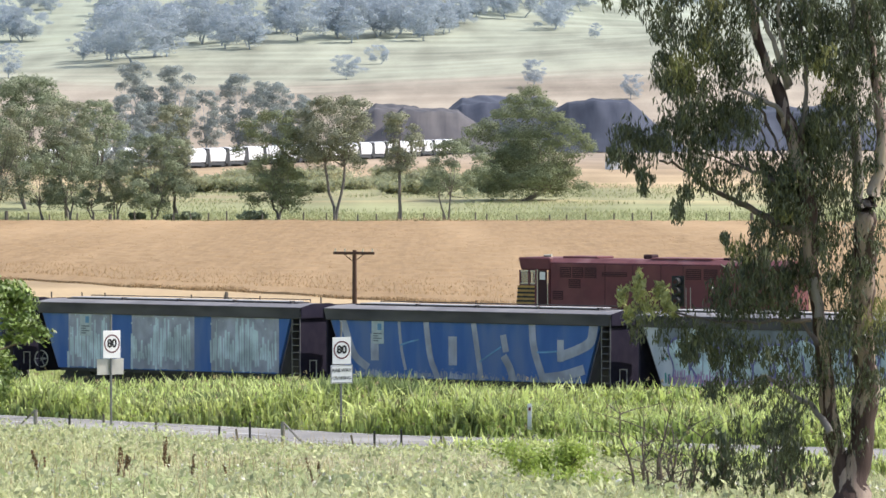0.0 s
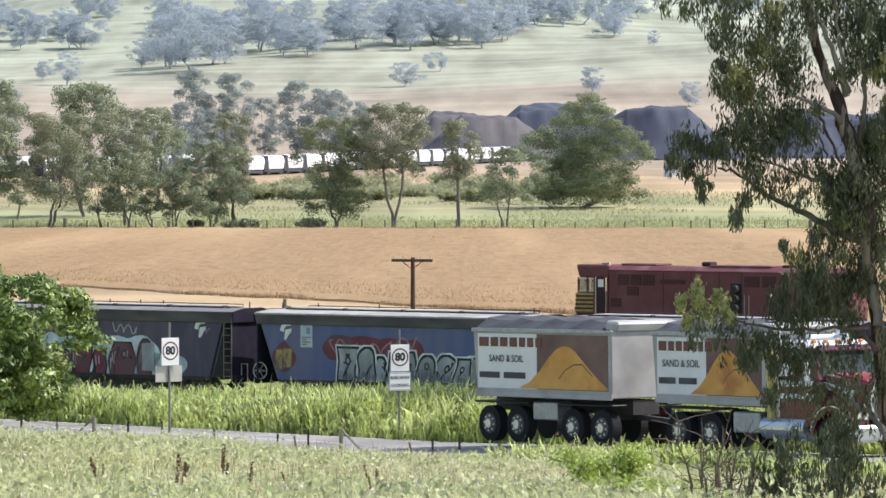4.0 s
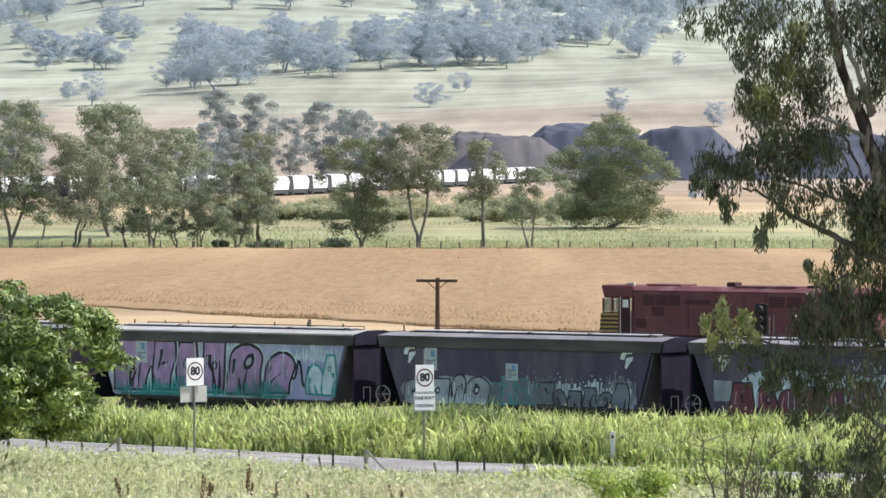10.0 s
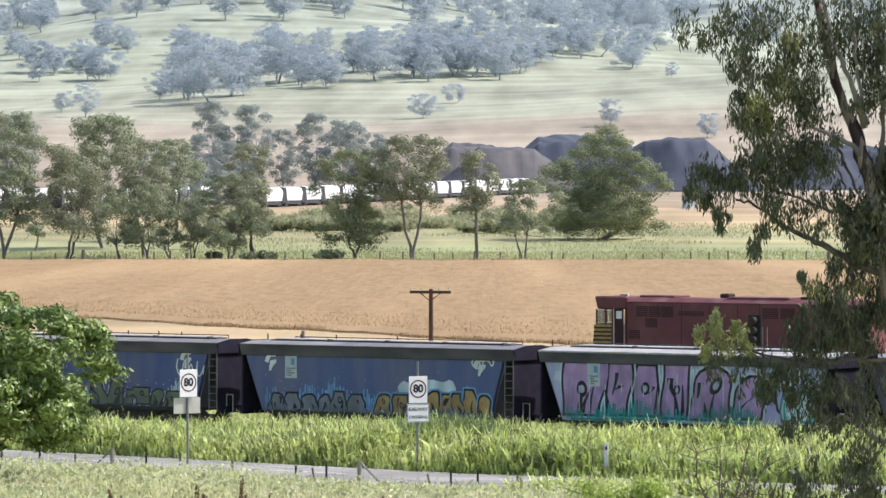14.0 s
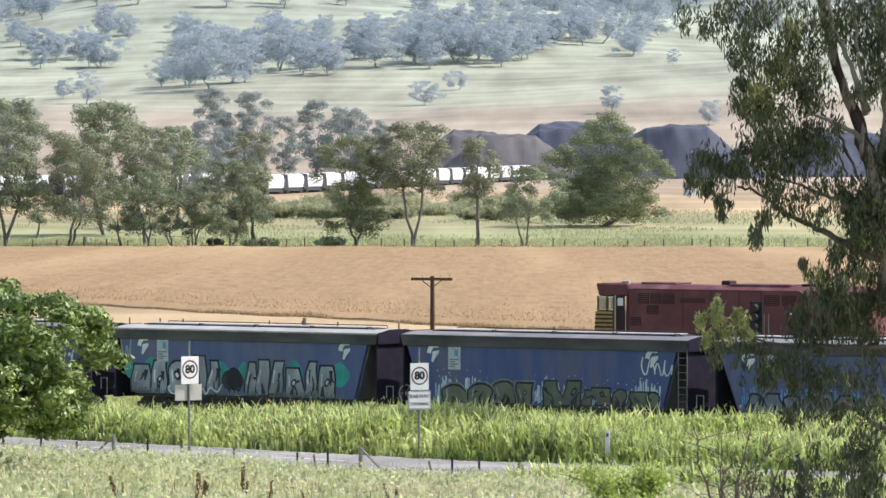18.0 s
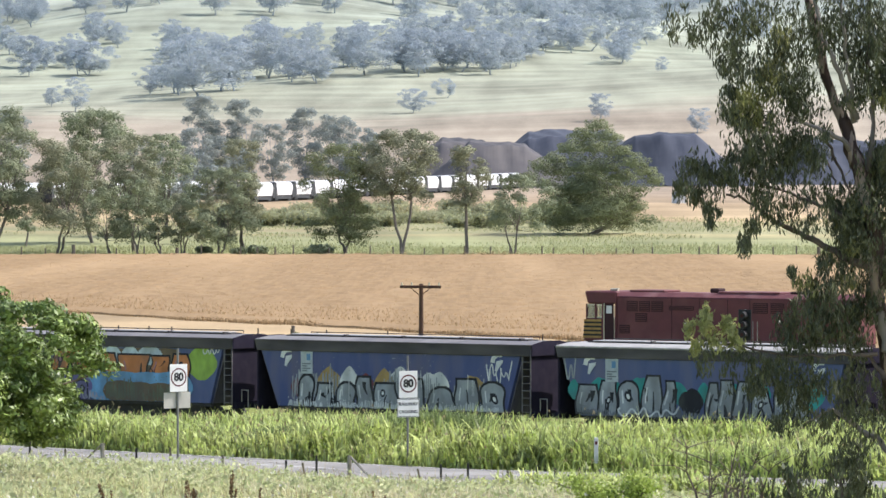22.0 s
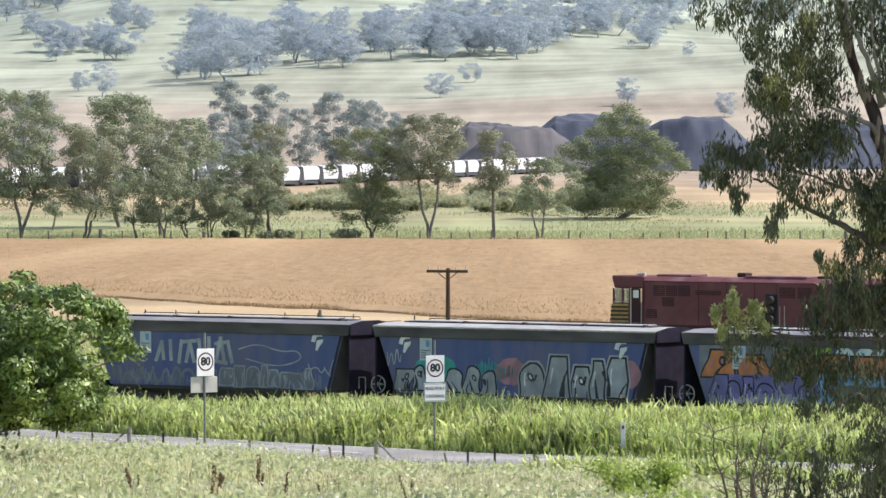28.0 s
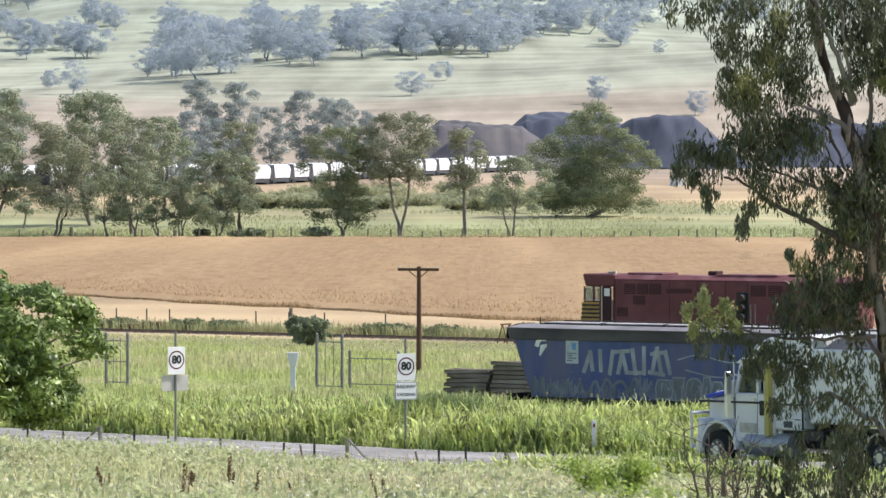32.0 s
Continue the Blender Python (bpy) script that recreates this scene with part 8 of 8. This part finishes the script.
                part("mudguard", prism(arc + out, min(s * 0.78, s * 1.2), max(s * 0.78, s * 1.2)), ALLOY, o)
    return o


def build_dog(lorry, paint, pic, label):
    """The four-axle trailer that the lorry draws; its origin is the lorry's."""
    o = empty("dog_trailer", pose(0, 0, -50), label, "trailer")
    tipper(o, -8.75, -15.0, paint, pic)
    part("drawbar", prism([(-6.9, 0.72), (-9.2, 0.85), (-9.2, 0.7), (-6.9, 0.6)], -0.1, 0.1), STEEL_DARK, o)
    part("chassis", box(-15.0, -8.8, -0.45, 0.45, 0.85, 1.25), STEEL_DARK, o)
    part("turntable", rod((-9.9, 0, 0.7), (-9.9, 0, 0.9), 0.6, None, 18), STEEL_DARK, o)
    part("toolbox", box(-12.4, -11.3, -1.15, -0.6, 0.65, 1.15, 0.03), ALLOY, o)
    for s in (-1, 1):
        for x in (-9.3, -10.6, -13.1, -14.4):
            lorry_wheel(o, x, s * 1.0, 0.5, lorry)
        part("mudguard", box(-11.2, -8.75, min(s * 0.7, s * 1.22), max(s * 0.7, s * 1.22), 1.08, 1.14, 0.02), BLACK, o)
        part("mudguard", box(-15.0, -12.5, min(s * 0.7, s * 1.22), max(s * 0.7, s * 1.22), 1.08, 1.14, 0.02), BLACK, o)
    return o


# the bonnet top's brighter red is sun on maroon paint, put into colour
LORRIES = {"red": [build_lorry("red", MAROON, mat("sunlit red bonnet top", (0.27, 0.018, 0.04), 0.25, spec=0.6), "maroon bonneted tipper lorry with white swooshes and chrome bumper", True),
                   build_dog("red", BODY_GREY, True, "pale grey tipper trailer with a printed sand heap")],
           "white": [build_lorry("white", LORRY_WHITE, LORRY_BLUE, "white bonneted tipper lorry with a blue bonnet top", False), build_dog("white", LORRY_WHITE, False, "plain white tipper trailer")]}
# seconds, metres of the front axle along the road
DRIVES = {"red": [(0, -43.0), (0.7, -29.6), (1.3, -18.0), (1.5, -14.4), (2.0, -5.4), (2.5, 3.3), (3.0, 10.0), (3.7, 19.6), (4.5, 30.65), (5.0, 38.0), (7.0, 64.0), (12.0, 118.0), (20.0, 190.0), (32.0, 280.0)],
          "white": [(0, 288.0), (10.0, 280.0), (16.0, 255.0), (22.0, 181.0), (27.0, 103.0), (30.0, 54.5), (31.0, 39.3), (31.5, 31.4), (32.0, 23.4)]}


def lorry_pose(which, p):
    ahead = which == "red"
    x, y = on_road(p, 1.65 if ahead else -1.55)
    slope = 0.92 if p < 139 else 0.0
    return Matrix.Translation((x, y, float(road_z(p)) + 0.10)) @ pose(0, 0, 0, 0, 0, math.degrees(math.atan2(-0.8, 0.6)) + (0 if ahead else 180)) @ pose(0, 0, 0, 0, -slope if ahead else slope, 0)
# ---- two locusts that cross close by ----
WING = mat("brown translucent wing", (0.07, 0.05, 0.03), 0.5, 0, (0.11, 0.08, 0.05), 60, translucent=0.2)
INSECT = mat("brown insect body", (0.07, 0.045, 0.03), 0.5)
PALE_WING = mat("pale hind wing", (0.60, 0.58, 0.50), 0.5, translucent=0.4)


def build_locust(pale):
    o = empty("locust", pose(0, 12, -40), "brown flying locust with spread wings", "insect", "locusts")
    bm = bmesh.new()
    bmesh.ops.create_uvsphere(bm, u_segments=10, v_segments=6, radius=1, matrix=Matrix.Diagonal((0.045, 0.009, 0.010, 1)))
    part("body", bm, INSECT, o, smooth=True)
    bm = bmesh.new()
    bmesh.ops.create_uvsphere(bm, u_segments=8, v_segments=6, radius=0.011, matrix=Matrix.Translation((0.044, 0, 0.001)))
    part("head", bm, INSECT, o, smooth=True)
    for s in (-1, 1):
        for k, (x, span, wide, m) in enumerate(((0.024, 0.080, 0.020, WING), (0.0, 0.060, 0.036, PALE_WING if pale else WING))):
            bm = bmesh.new()
            bm.faces.new([bm.verts.new(v) for v in ((x, s * 0.004, 0.006), (x + 0.012, s * span * 0.6, 0.014), (x - 0.004, s * span, 0.018), (x - wide, s * span * 0.75, 0.014), (x - wide, s * 0.006, 0.006))])
            part("wing", bm, m, o)
    return o


def locust_rows(when, rows):
    """Rows of a straight flight: waits low in the grass, crosses, and is gone."""
    first, last = rows[0], rows[-1]
    out = [(0, pose(*first[1:4], 0, 0, first[4]))]
    if when > 0.3:
        out.append((when - 0.2, pose(*first[1:4], 0, 0, first[4])))
    out += [(t, pose(x, y, z, 20, -15, r)) for t, x, y, z, r in rows]
    out.append((32.0, pose(*last[1:4], 20, -15, last[4])))
    return out


LOCUSTS = [(build_locust(False), locust_rows(16.8, [(16.8, -2.5, 14.0, 11.4, -8), (17.0, -1.0, 14.0, 11.16, -8), (17.1, -0.375, 14.0, 11.05, -8), (17.5, 2.4, 14.0, 10.5, -8)])),
           (build_locust(True), locust_rows(17.1, [(17.1, -1.75, 14.0, 11.1, -10), (17.2, -0.99, 14.0, 10.89, -10), (17.3, -0.35, 14.0, 10.66, -10), (17.4, 0.64, 14.0, 10.44, -10), (17.7, 3.2, 14.0, 9.8, -10)]))]
def motions():
    """The grain train rolls by; the lorries come along the road on turning wheels."""
    for ob, k in MOVING:
        walk(ob, [(t, wagon_at(k, t)) for t in (0, 4, 8, 12, 16, 20, 24, 28, 32.0)])
    for which, things in LORRIES.items():
        for ob in things:
            walk(ob, [(t, lorry_pose(which, p)) for t, p in DRIVES[which]])
    for w, (x, y, r), which in SPIN:
        drive = DRIVES[which]
        rows = []
        for (t0, p0), (t1, p1) in zip(drive, drive[1:]):
            n = max(int(abs(p1 - p0) / r / 1.3) + 1, 1)
            for j in range(n):
                rows.append((t0 + (t1 - t0) * j / n, p0 + (p1 - p0) * j / n))
        rows.append(drive[-1])
        kept, last = [], -1
        for t, p in rows:
            if frame(t) > last:
                kept.append((t, p))
                last = frame(t)
        if kept[-1][0] < 32.0:
            kept[-1] = rows[-1]
        walk(w, [(t, pose(x, y, r, 0, math.degrees(abs(p - drive[0][1]) / r), 0)) for t, p in kept])
    for ob, rows in LOCUSTS:
        walk(ob, rows)


motions()
